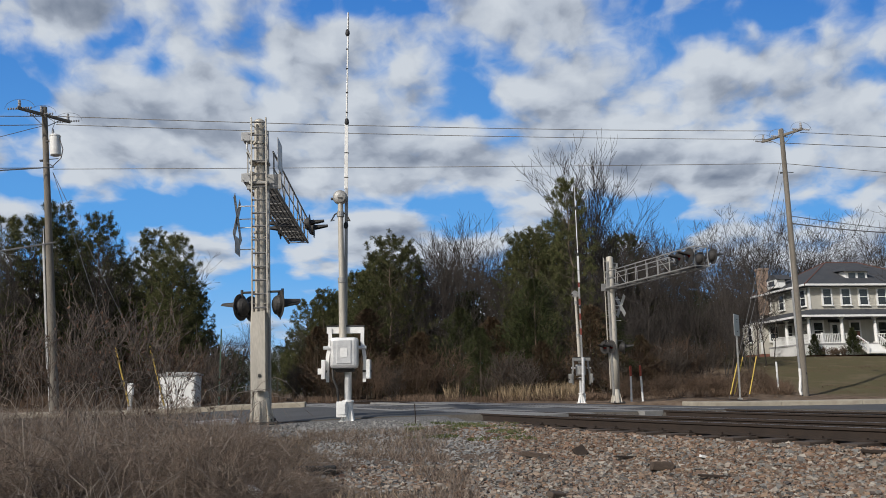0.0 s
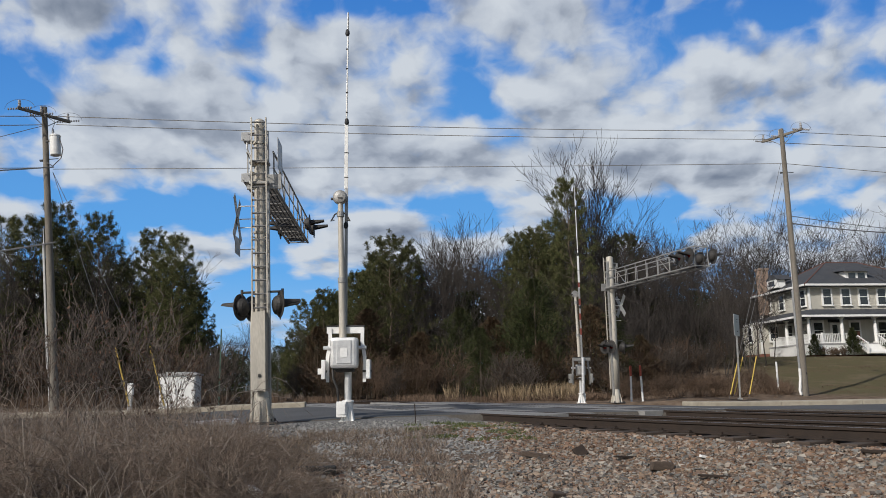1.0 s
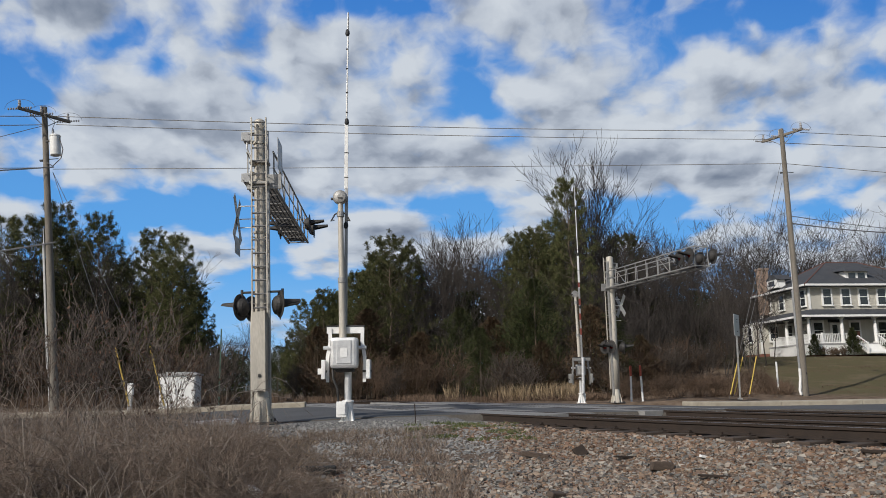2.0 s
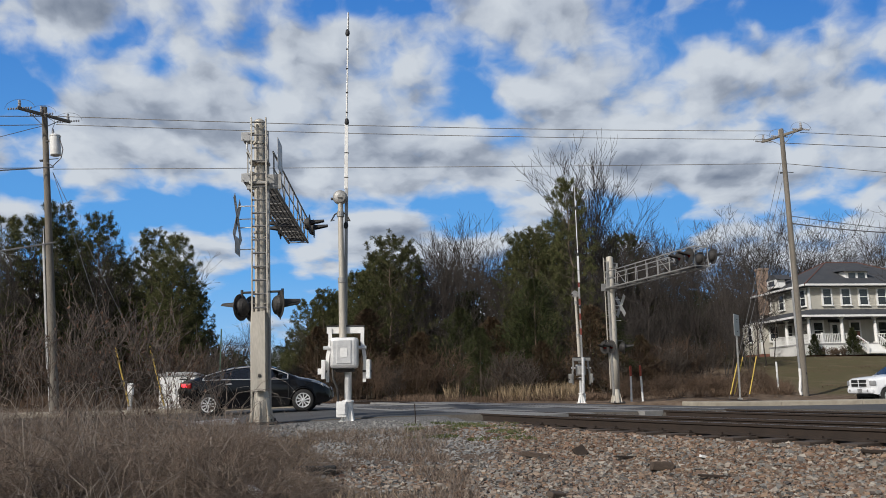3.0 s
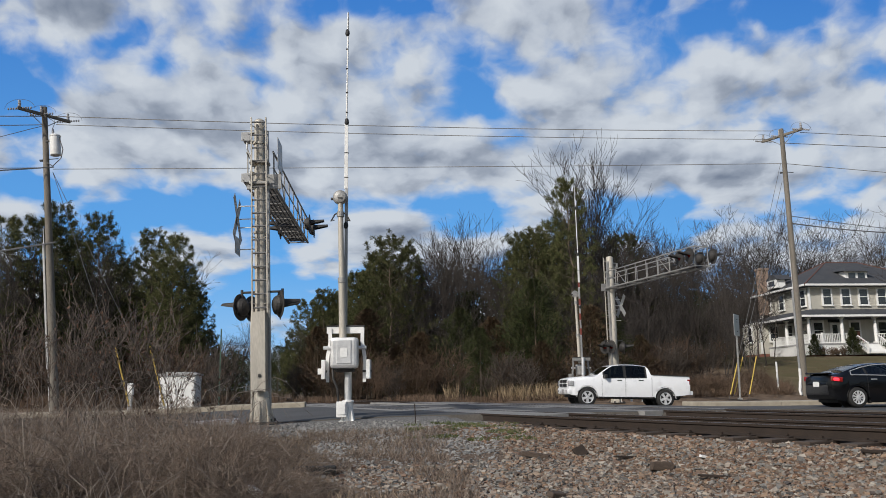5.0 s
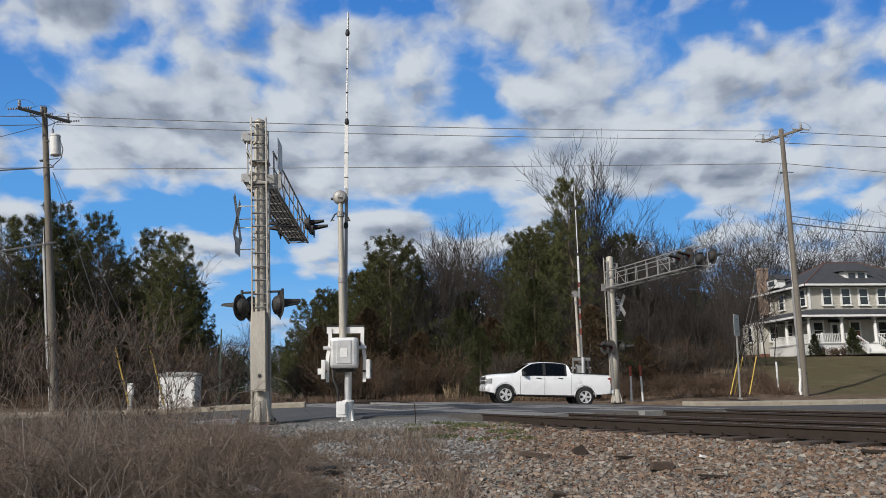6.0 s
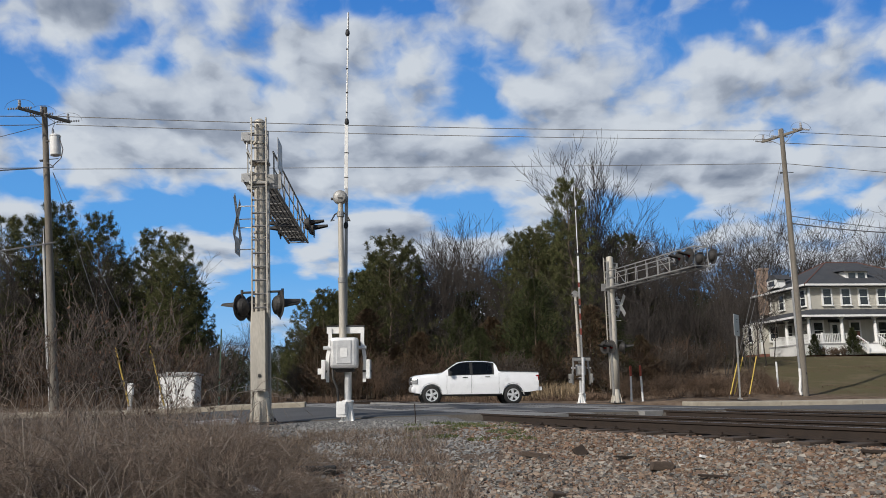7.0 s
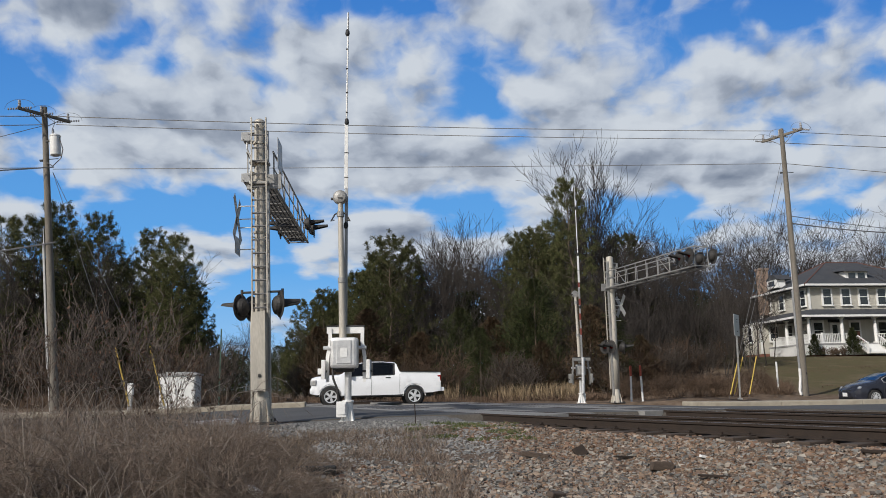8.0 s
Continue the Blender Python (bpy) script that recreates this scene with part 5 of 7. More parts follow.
def loft_vehicle(th, spec, body_paint, glass_side, glass_screen):
    """Body, glass and pillars from tables of heights and half-widths along the vehicle."""
    def tab(name, x):
        p = spec[name]
        return float(np.interp(x, [q[0] for q in p], [q[1] for q in p]))
    x0, x1 = spec["ends"]
    n = int((x1 - x0) / 0.04)
    xs = [x0 + (x1 - x0) * i / n for i in range(n + 1)]
    rows = []
    for x in xs:
        w, zb, zs, zr, wr = tab("half", x), tab("low", x), tab("belt", x), tab("top", x), tab("topw", x)
        arch = 0.0
        for xa in spec["axles"]:
            k = spec["arch"] ** 2 - (x - xa) ** 2
            if k > 0:
                arch = max(arch, spec["wheel_r"] + math.sqrt(k))
        lo = max(zb, arch)
        bed = spec.get("bed")
        inbed = bed and bed[0] < x < bed[1]
        mid = max(zs * 0.56, lo + 0.03)
        half = [(0, zb), (0.68 * w, zb), (0.70 * w, lo), (0.975 * w, lo), (w, mid), (0.99 * w, max(zs - 0.14, mid + 0.02)), (0.955 * w, zs), (wr, zr - 0.045 if not inbed else zr), (wr * 0.86, zr - 0.008 if not inbed else 0.75), (0, zr + spec["crown"] if not inbed else 0.75)]
        rows.append(half)
    k = len(rows[0])
    glassy = {"side": [], "screen": [], "back": []}
    quads = {}
    for i in range(n):
        xm = (xs[i] + xs[i + 1]) / 2
        for j in range(k - 1):
            kind = "body"
            a0, a1 = spec["side_glass"]
            if j == 6 and a0 < xm < a1 and tab("top", xm) - tab("belt", xm) > 0.12:
                kind = "side"
                for b0, b1 in spec["pillars"]:
                    if b0 < xm < b1:
                        kind = "pillar%d" % spec["pillars"].index((b0, b1))
            if j == 8 and spec["screen"][0] < xm < spec["screen"][1]:
                kind = "screen"
            if j == 8 and spec["rear"][0] < xm < spec["rear"][1]:
                kind = "back"
            for s in (-1, 1):
                f = [(xs[i], rows[i][j]), (xs[i + 1], rows[i + 1][j]), (xs[i + 1], rows[i + 1][j + 1]), (xs[i], rows[i][j + 1])]
                f = [(x, s * y, z) for x, (y, z) in f]
                key = kind + ("_l" if s > 0 else "_r") if kind[0] in "sp" and kind != "screen" else kind
                quads.setdefault(key, []).append(f if s < 0 else f[::-1])
    for end, i in ((0, 0), (1, n)):
        for j in range(k - 1):
            f = [(xs[i], -rows[i][j][0], rows[i][j][1]), (xs[i], -rows[i][j + 1][0], rows[i][j + 1][1]), (xs[i], rows[i][j + 1][0], rows[i][j + 1][1]), (xs[i], rows[i][j][0], rows[i][j][1])]
            quads["body"].append(f if end == 0 else f[::-1])

    def made(name, key, mat, smooth=True):
        bm = BM()
        for f in quads.get(key, []):
            bm.faces.new([bm.verts.new(p) for p in f])
        bmesh.ops.remove_doubles(bm, verts=bm.verts, dist=0.0005)
        bmesh.ops.dissolve_degenerate(bm, edges=bm.edges, dist=0.0005)
        ob = part(name, bm, mat, th, smooth=False)
        if smooth:
            ob.data.shade_smooth()
            ob.data.set_sharp_from_angle(angle=radians(24))
        return ob
    body = made("body", "body", body_paint)
    made("side_window", "side_l", glass_side)
    made("side_window", "side_r", glass_side)
    made("windscreen", "screen", glass_screen)
    made("rear_window", "back", glass_screen)
    for key in [q for q in quads if q.startswith("pillar")]:
        made("door_pillar", key, M_PLASTIC)
    # edging over the side glass and along the belt
    for s in (-1, 1):
        a0, a1 = spec["side_glass"]
        top = [(x, s * (tab("topw", x) + 0.006), tab("top", x) - 0.05) for x in np.linspace(a0 + 0.06, a1, 30) if tab("top", x) - tab("belt", x) > 0.12]
        bot = [(x, s * (0.955 * tab("half", x) + 0.006), tab("belt", x)) for x in np.linspace(a0, a1, 24)]
        part("belt_trim", tube_path(BM(), bot, 0.014, 6), spec["trim"], body)
        part("window_trim", tube_path(BM(), [bot[0]] + top + [bot[-1]], 0.014, 6), spec["trim"], body)
        for x in spec["seams"]:
            part("door_seam", tube_path(BM(), [(x + dx, s * (tab("half", x) * kk + 0.002), tab("belt", x) * q) for dx, kk, q in ((0, 0.955, 0.995), (0, 0.99, 0.87), (0.01, 1.0, 0.6), (0.0, 0.982, 0.36))], 0.006, 5), M_PLASTIC, body)
        for x in spec["handles"]:
            part("door_handle", box(BM(), (0.20, 0.035, 0.03), (x, s * (tab("half", x) * 0.985 + 0.012), tab("belt", x) - spec["handle_drop"]), bevel=0.01), spec["handle_mat"], body)
        xm = spec["mirror"]
        part("wing_mirror", box(BM(), (0.13, 0.20, 0.15), (xm, s * (tab("half", xm) + 0.08), tab("belt", xm) + 0.08), bevel=0.04), spec["mirror_mat"], body)
        part("sill", box(BM(), (spec["axles"][1] - spec["axles"][0] - 2 * spec["arch"] - 0.06, 0.05, 0.08), (sum(spec["axles"]) / 2, s * spec["sill_w"], spec["sill_z"]), bevel=0.015), M_PLASTIC, body)
        for xa in spec["axles"]:
            liner = [(xa + (spec["arch"] - 0.01) * math.cos(a), s * spec["sill_w"] * 0.9, spec["wheel_r"] + (spec["arch"] - 0.01) * math.sin(a)) for a in np.linspace(0.0, math.pi, 14)]
            part("arch_lip", tube_path(BM(), [(p[0], s * (tab("half", p[0]) * 0.975), p[2]) for p in liner], 0.014, 5), spec["lip_mat"], body)
            bm = BM()
            lathe(bm, [(0.02, -0.06), (spec["arch"] * 0.98, -0.06), (spec["arch"] * 0.98, 0.0)], (xa, s * 0.5 * spec["sill_w"], spec["wheel_r"]), (90, 0, 0), sides=24)
            part("wheel_well", bm, M_PLASTIC, body)
    part("underbody", box(BM(), (x1 - x0 - 0.7, 1.1, 0.12), ((x0 + x1) / 2, 0, spec["sill_z"] - 0.02), bevel=0.03), M_PLASTIC, th)
    for x in spec["seat_x"]:
        for s in (-1, 1):
            bm = BM()
            box(bm, (0.5, 0.5, 0.16), (x, 0.36 * s, spec["seat_z"]), bevel=0.05)
            box(bm, (0.14, 0.48, 0.62), (x - 0.30, 0.36 * s, spec["seat_z"] + 0.34), (0, -14, 0), bevel=0.05)
            box(bm, (0.09, 0.26, 0.17), (x - 0.40, 0.36 * s, spec["seat_z"] + 0.74), (0, -10, 0), bevel=0.04)
            part("seat", bm, M_SEAT, th)
    part("dashboard", box(BM(), (0.4, 1.35, 0.22), (spec["screen"][1] - 0.42, 0, spec["dash_z"]), bevel=0.06), M_PLASTIC, th)
    return body


def wheels_of(th, spec, width, spokes):
    out = []
    for xa in spec["axles"]:
        for s in (-1, 1):
            out.append(wheel(th, xa, s * (spec["sill_w"] - width / 2 + 0.06), spec["wheel_r"], width, spokes, s > 0))
    return out


def sedan(name, label, mat, lit):
    th = thing(name, pose(0, 0, 0), label, "car", "passing vehicles")
    s = dict(ends=(-2.22, 2.19), axles=(-1.35, 1.35), arch=0.375, wheel_r=0.32, crown=0.012, sill_w=0.80, sill_z=0.23,
             half=[(-2.22, 0.64), (-2.12, 0.76), (-1.92, 0.84), (-1.3, 0.88), (0, 0.885), (1.2, 0.88), (1.7, 0.85), (1.97, 0.77), (2.11, 0.63), (2.19, 0.46)],
             low=[(-2.22, 0.40), (-2.1, 0.27), (-1.85, 0.22), (0, 0.19), (1.8, 0.20), (2.06, 0.24), (2.19, 0.34)],
             belt=[(-2.22, 0.80), (-2.18, 0.93), (-2.1, 0.99), (-1.6, 1.03), (-0.8, 1.015), (0.3, 0.975), (0.95, 0.95), (1.3, 0.91), (1.72, 0.81), (1.99, 0.69), (2.13, 0.58), (2.19, 0.5)],
             top=[(-2.22, 0.86), (-2.18, 1.0), (-2.06, 1.055), (-1.8, 1.09), (-1.5, 1.19), (-1.1, 1.305), (-0.7, 1.38), (-0.25, 1.41), (0.1, 1.40), (0.45, 1.34), (0.8, 1.20), (1.12, 1.045), (1.2, 1.005), (1.5, 0.945), (1.8, 0.86), (2.03, 0.73), (2.13, 0.64), (2.19, 0.56)],
             topw=[(-2.22, 0.5), (-2.08, 0.68), (-1.85, 0.74), (-1.4, 0.69), (-0.8, 0.61), (0.2, 0.60), (0.7, 0.67), (1.15, 0.76), (1.6, 0.72), (1.95, 0.6), (2.19, 0.36)],
             side_glass=(-1.52, 0.92), pillars=[(-0.17, -0.05), (-1.0, -0.94)], screen=(0.38, 1.12), rear=(-1.78, -0.95),
             # chrome trim and handles in pale aluminium, their bright reflection put into the colour
             seams=(-1.0, -0.12, 0.93), handles=(-0.78, 0.12), handle_drop=0.13, mirror=0.72, trim=M_BRIGHT, handle_mat=M_BRIGHT, mirror_mat=mat, lip_mat=mat,
             seat_x=(0.15, -0.58), seat_z=0.42, dash_z=0.88)
    body = loft_vehicle(th, s, mat, M_GLASS, M_GLASS)
    for sy in (-1, 1):
        part("headlight", lathe(BM(), [(0.0, -0.10), (0.09, -0.05), (0.105, 0.0), (0.08, 0.05), (0.0, 0.07)], (1.92, 0.66 * sy, 0.70), (0, 70, 24 * sy), sides=16), M_LAMPGLASS, th)
        part("fog_lamp", rod(BM(), (1.98, 0.6 * sy, 0.38), (2.11, 0.58 * sy, 0.38), 0.05, sides=12), M_LAMPGLASS, th)
        tl = part("tail_light", box(BM(), (0.36, 0.16, 0.16), (-1.98, 0.765 * sy, 0.90), (0, 6, 20 * sy), bevel=0.04), M_TAIL, th)
        part("lamp_glow", box(BM(), (0.17, 0.15, 0.09), (-2.01, 0.78 * sy, 0.895), (0, 6, 20 * sy), bevel=0.02), M_BRAKE if lit else M_TAIL, tl)
        part("mud_flap", box(BM(), (0.03, 0.16, 0.14), (-0.93, 0.76 * sy, 0.2), bevel=0.008), M_PLASTIC, th)
    part("boot_spoiler", box(BM(), (0.18, 1.24, 0.04), (-2.12, 0, 1.085), (0, 6, 0), bevel=0.015), mat, th)
    part("bumper_grille", box(BM(), (0.1, 0.9, 0.14), (2.13, 0, 0.36), bevel=0.03), M_PLASTIC, th)
    g = part("grille", box(BM(), (0.08, 0.7, 0.10), (2.13, 0, 0.58), bevel=0.03), M_PLASTIC, th)
    part("grille_chrome", tube_path(BM(), [(2.15, -0.36, 0.66), (2.18, -0.16, 0.53), (2.185, 0.16, 0.53), (2.15, 0.36, 0.66)], 0.016, 6), M_CHROME, g)
    part("number_plate", box(BM(), (0.015, 0.32, 0.16), (2.205, 0, 0.44), bevel=0.003), M_WHITE, th)
    part("number_plate", box(BM(), (0.015, 0.32, 0.16), (-2.23, 0, 0.74), bevel=0.003), M_WHITE, th)
    return th, s, wheels_of(th, s, 0.2, 10)


def pickup(label):
    mat = M_CARWHITE
    th = thing("pickup_truck", pose(0, 0, 0), label, "pickup truck", "passing vehicles")
    s = dict(ends=(-2.74, 2.44), axles=(-1.667, 1.667), arch=0.46, wheel_r=0.375, crown=0.008, sill_w=0.84, sill_z=0.40, bed=(-2.65, -1.13),
             half=[(-2.86, 0.86), (-2.7, 0.90), (0, 0.91), (1.7, 0.91), (2.2, 0.88), (2.45, 0.80), (2.58, 0.66)],
             low=[(-2.86, 0.58), (-2.4, 0.50), (-1.0, 0.42), (1.0, 0.40), (2.2, 0.44), (2.58, 0.50)],
             belt=[(-2.86, 1.24), (-1.15, 1.27), (-1.0, 1.21), (0.4, 1.18), (1.1, 1.15), (1.7, 1.10), (2.2, 1.05), (2.45, 1.0), (2.58, 0.92)],
             top=[(-2.86, 1.30), (-1.16, 1.33), (-1.10, 1.35), (-1.06, 1.40), (-0.98, 1.62), (-0.90, 1.71), (-0.4, 1.755), (0.2, 1.75), (0.55, 1.70), (0.75, 1.60), (1.25, 1.27), (1.33, 1.245), (1.8, 1.22), (2.3, 1.16), (2.5, 1.08), (2.58, 0.99)],
             topw=[(-2.86, 0.86), (-1.16, 0.87), (-1.05, 0.84), (-0.9, 0.70), (0.4, 0.69), (0.8, 0.74), (1.25, 0.84), (1.8, 0.80), (2.4, 0.72), (2.58, 0.58)],
             side_glass=(-0.88, 0.98), pillars=[(-0.02, 0.10), (-0.9, -0.80), (0.9, 1.0)], screen=(0.62, 1.22), rear=(-1.08, -0.94),
             seams=(-1.09, 0.04, 1.05), handles=(-0.62, 0.30), handle_drop=0.10, mirror=0.92, trim=M_PLASTIC, handle_mat=M_PLASTIC, mirror_mat=M_PLASTIC, lip_mat=mat,
             seat_x=(0.35, -0.5), seat_z=0.75, dash_z=1.12)
    body = loft_vehicle(th, s, mat, M_DARKGLASS, M_GLASS)
    fb = part("front_bumper", box(BM(), (0.28, 1.70, 0.26), (2.36, 0, 0.60), bevel=0.10), mat, th)
    part("number_plate", box(BM(), (0.015, 0.3, 0.15), (2.51, 0.1, 0.60), bevel=0.003), M_SIGNBACK, fb)
    part("rear_bumper", box(BM(), (0.22, 1.66, 0.16), (-2.78, 0, 0.62), bevel=0.03), mat, th)
    for sy in (-1, 1):
        part("fog_lamp", rod(BM(), (2.41, 0.62 * sy, 0.60), (2.505, 0.62 * sy, 0.60), 0.05, sides=12), M_LAMPGLASS, fb)
        hl = part("headlight", box(BM(), (0.26, 0.36, 0.22), (2.30, 0.70 * sy, 0.92), (0, 0, -24 * sy), bevel=0.04), M_LAMPGLASS, th)
        part("indicator", box(BM(), (0.1, 0.1, 0.16), (2.28, 0.83 * sy, 0.90), bevel=0.03), M_PLASTIC, hl)
        tl = part("tail_light", box(BM(), (0.14, 0.12, 0.32), (-2.68, 0.83 * sy, 1.02), bevel=0.025), M_TAIL, th)
        part("reverse_lamp", box(BM(), (0.145, 0.122, 0.08), (-2.682, 0.83 * sy, 0.92), bevel=0.02), M_WHITE, tl)
        part("bed_rail_cap", box(BM(), (1.54, 0.07, 0.03), (-1.89, 0.86 * sy, 1.325), (0, -1.0, 0), bevel=0.008), M_PLASTIC, th)
    for y0 in (-0.27, 0.27):
        for z0 in (0.84, 1.0):
            part("grille_opening", box(BM(), (0.14, 0.46, 0.13), (2.42, y0, z0), bevel=0.02), M_PLASTIC, th)
    part("grille_bar", box(BM(), (0.17, 1.06, 0.035), (2.395, 0, 0.92), bevel=0.01), mat, th)
    part("grille_bar", box(BM(), (0.17, 0.06, 0.34), (2.395, 0, 0.92), bevel=0.01), mat, th)
    part("fuel_door", lathe(BM(), [(0.085, 0), (0.085, 0.008), (0.0, 0.01)], (-1.42, 0.905, 1.0), (-90, 0, 0), sides=18), mat, th)
    part("tailgate_seam", box(BM(), (0.02, 1.5, 0.02), (-2.75, 0, 0.76), bevel=0.004), M_PLASTIC, th)
    part("chassis", box(BM(), (4.8, 0.9, 0.2), (-0.1, 0, 0.45), bevel=0.04), M_PLASTIC, th)
    part("exhaust", rod(BM(), (-1.2, -0.5, 0.38), (-2.3, -0.62, 0.40), 0.035, sides=8), M_RUST, th)
    return th, s, wheels_of(th, s, 0.26, 5)


CAR, CAR_SPEC, CAR_WHEELS = sedan("sedan_car", "glossy black four-door sedan with silver wheels, brake lamps lit", M_CARBLACK, True)
GREY, GREY_SPEC, GREY_WHEELS = sedan("sedan_car", "charcoal grey sedan approaching the crossing", M_CARGREY, False)
TRUCK, TRUCK_SPEC, TRUCK_WHEELS = pickup("white crew-cab pickup truck with dark windows and alloy wheels")

# ---- house on the rise ----
M_SIDING = surf("cream_siding", (0.48, 0.46, 0.4), (0.576, 0.552, 0.488), 0.75, 0, 2, 40, 0.05, (0.32, 0.288, 0.224), 0.3)
M_TRIM = surf("white_trim_paint", (0.74, 0.74, 0.72), (0.82, 0.82, 0.80), 0.6, 0, 4, 50, 0.03)
M_SLATE = surf("dark_roof_shingle", (0.0338, 0.0375, 0.045), (0.0638, 0.0675, 0.075), 0.85, 0, 2, 30, 0.3, (0.0825, 0.075, 0.075), 0.3)
M_HIPCAP = surf("rust_red_ridge", (0.10, 0.045, 0.035), (0.14, 0.065, 0.05), 0.8, 0, 4, 40, 0.1)
M_BRICKRED = surf("red_brick", (0.20, 0.075, 0.05), (0.28, 0.12, 0.085), 0.9, 0, 6, 40, 0.3)
M_CHIMNEY = surf("tan_chimney_brick", (0.286, 0.202, 0.15), (0.403, 0.299, 0.234), 0.9, 0, 5, 40, 0.3)
M_PANE = surf("dark_window_pane", (0.02, 0.024, 0.03), (0.035, 0.04, 0.048), 0.08, 0, 2, 10, 0, coat=1.0)
M_PORCHFLOOR = surf("grey_porch_boards", (0.30, 0.30, 0.30), (0.38, 0.38, 0.37), 0.7, 0, 3, 40, 0.05)


def house():
    W, D, EAVE = 13.5, 10.0, 6.95
    th = thing("house", pose(36.15, 78.0, 3.35, 0, 0, 5), "two-storey cream-sided house with slate hip roof and white porch", "house")
    # walls with thickness: body shell in four slabs
    wall = part("wall", box(BM(), (W, 0.25, EAVE), (W / 2, 0.125, EAVE / 2)), M_SIDING, th)
    part("wall", box(BM(), (0.25, D - 0.5, EAVE), (0.125, D / 2, EAVE / 2)), M_SIDING, th)
    part("wall", box(BM(), (0.25, D - 0.5, EAVE), (W - 0.125, D / 2, EAVE / 2)), M_SIDING, th)
    part("wall", box(BM(), (W, 0.25, EAVE), (W / 2, D - 0.125, EAVE / 2)), M_SIDING, th)
    # lap boards
    fb = box(BM(), (W - 0.3, 0.03, 0.13), bevel=0.004)
    first = part("siding_board", fb, M_SIDING, wall)
    first.matrix_basis = pose(W / 2, -0.012, 0.5, 6, 0, 0)
    z = 0.66
    while z < EAVE - 0.35:
        link_mesh("siding_board", first.data, None, wall).matrix_basis = pose(W / 2, -0.012, z, 6, 0, 0)
        z += 0.16
    sb = part("siding_board", box(BM(), (0.03, D - 0.3, 0.13), bevel=0.004), M_SIDING, wall)
    sb.matrix_basis = pose(-0.012, D / 2, 0.5, 0, 6, 0)
    z = 0.66
    while z < EAVE - 0.35:
        link_mesh("siding_board", sb.data, None, wall).matrix_basis = pose(-0.012, D / 2, z, 0, 6, 0)
        z += 0.16
    for x, y in ((0, 0), (W, 0), (0, D)):
        part("corner_board", box(BM(), (0.2, 0.2, EAVE - 0.1), (x - (0.012 if x == 0 else -0.012), y - 0.012, EAVE / 2), bevel=0.01), M_TRIM, th)
    part("foundation", box(BM(), (W + 0.05, D + 0.05, 1.2), (W / 2, D / 2, -0.15)), M_BRICKRED, th)
    part("frieze", box(BM(), (W + 0.2, 0.06, 0.3), (W / 2, -0.05, EAVE - 0.17), bevel=0.01), M_TRIM, th)
    part("frieze", box(BM(), (0.06, D, 0.3), (-0.05, D / 2, EAVE - 0.17), bevel=0.01), M_TRIM, th)
    # hip roof with eaves
    o = 0.75
    a = [(-o, -o, EAVE), (W + o, -o, EAVE), (W + o, D + o, EAVE), (-o, D + o, EAVE)]
    r0, r1 = (D / 2, D / 2, EAVE + 3.0), (W - D / 2, D / 2, EAVE + 3.0)
    bm = BM()
    v = [bm.verts.new(p) for p in a] + [bm.verts.new(r0), bm.verts.new(r1)] + [bm.verts.new((x, y, z - 0.22)) for x, y, z in a]
    for f in ((0, 1, 5, 4), (1, 2, 5), (2, 3, 4, 5), (3, 0, 4), (0, 6, 7, 1), (1, 7, 8, 2), (2, 8, 9, 3), (3, 9, 6, 0), (6, 9, 8, 7)):
        bm.faces.new([v[i] for i in f])
    roof = part("roof", bm, M_SLATE, th)
    for p, q in ((a[0], r0), (a[1], r1), (a[3], r0), (r0, r1)):
        part("ridge_cap", rod(BM(), p, q, 0.075, sides=6), M_HIPCAP, roof)
    part("gutter", box(BM(), (W + 2 * o, 0.14, 0.2), (W / 2, -o - 0.06, EAVE - 0.1), bevel=0.03), M_TRIM, roof)
    part("gutter", box(BM(), (0.14, D + 2 * o - 0.2, 0.2), (-o - 0.06, D / 2, EAVE - 0.1), bevel=0.03), M_TRIM, roof)
    # dormer
    dm = part("dormer", box(BM(), (2.3, 2.4, 1.0), (5.6, 1.9, EAVE + 0.95), bevel=0.01), M_TRIM, roof)
    bm = BM()
    v = [bm.verts.new(p) for p in ((4.1, 0.3, EAVE + 1.42), (7.1, 0.3, EAVE + 1.42), (7.1, 3.6, EAVE + 1.75), (4.1, 3.6, EAVE + 1.75), (5.1, 1.7, EAVE + 2.1), (6.1, 1.7, EAVE + 2.1), (5.6, 3.7, EAVE + 2.15))]
    for f in ((0, 1, 5, 4), (1, 2, 6, 5), (3, 0, 4, 6), (4, 5, 6), (0, 3, 2, 1)):
        bm.faces.new([v[i] for i in f])
    part("dormer_roof", bm, M_SLATE, roof)
    for x in (5.1, 6.1):
        part("dormer_window", box(BM(), (0.72, 0.08, 0.6), (x, 0.68, EAVE + 1.0), bevel=0.01), M_PANE, roof)
    bm = BM()
    box(bm, (1.0, 2.0, 0.9), (-0.1, 6.0, EAVE + 0.8), bevel=0.01)
    part("side_dormer", bm, M_TRIM, roof)
    part("side_dormer_roof", prism(BM(), [(-1.3, 0), (1.3, 0), (0.4, 0.6), (-0.4, 0.6)], 1.6, pose(0.2, 6.0, EAVE + 1.2, 0, 0, 90)), M_SLATE, roof)
    part("side_dormer_window", box(BM(), (0.06, 1.2, 0.5), (-0.62, 6.0, EAVE + 0.85), bevel=0.01), M_PANE, roof)
    ch = part("chimney", box(BM(), (0.95, 0.95, 5.0), (-0.35, 8.4, EAVE + 0.2), bevel=0.015), M_CHIMNEY, th)
    part("chimney_cap", box(BM(), (1.15, 1.15, 0.22), (-0.35, 8.4, EAVE + 2.75), bevel=0.03), M_CHIMNEY, ch)

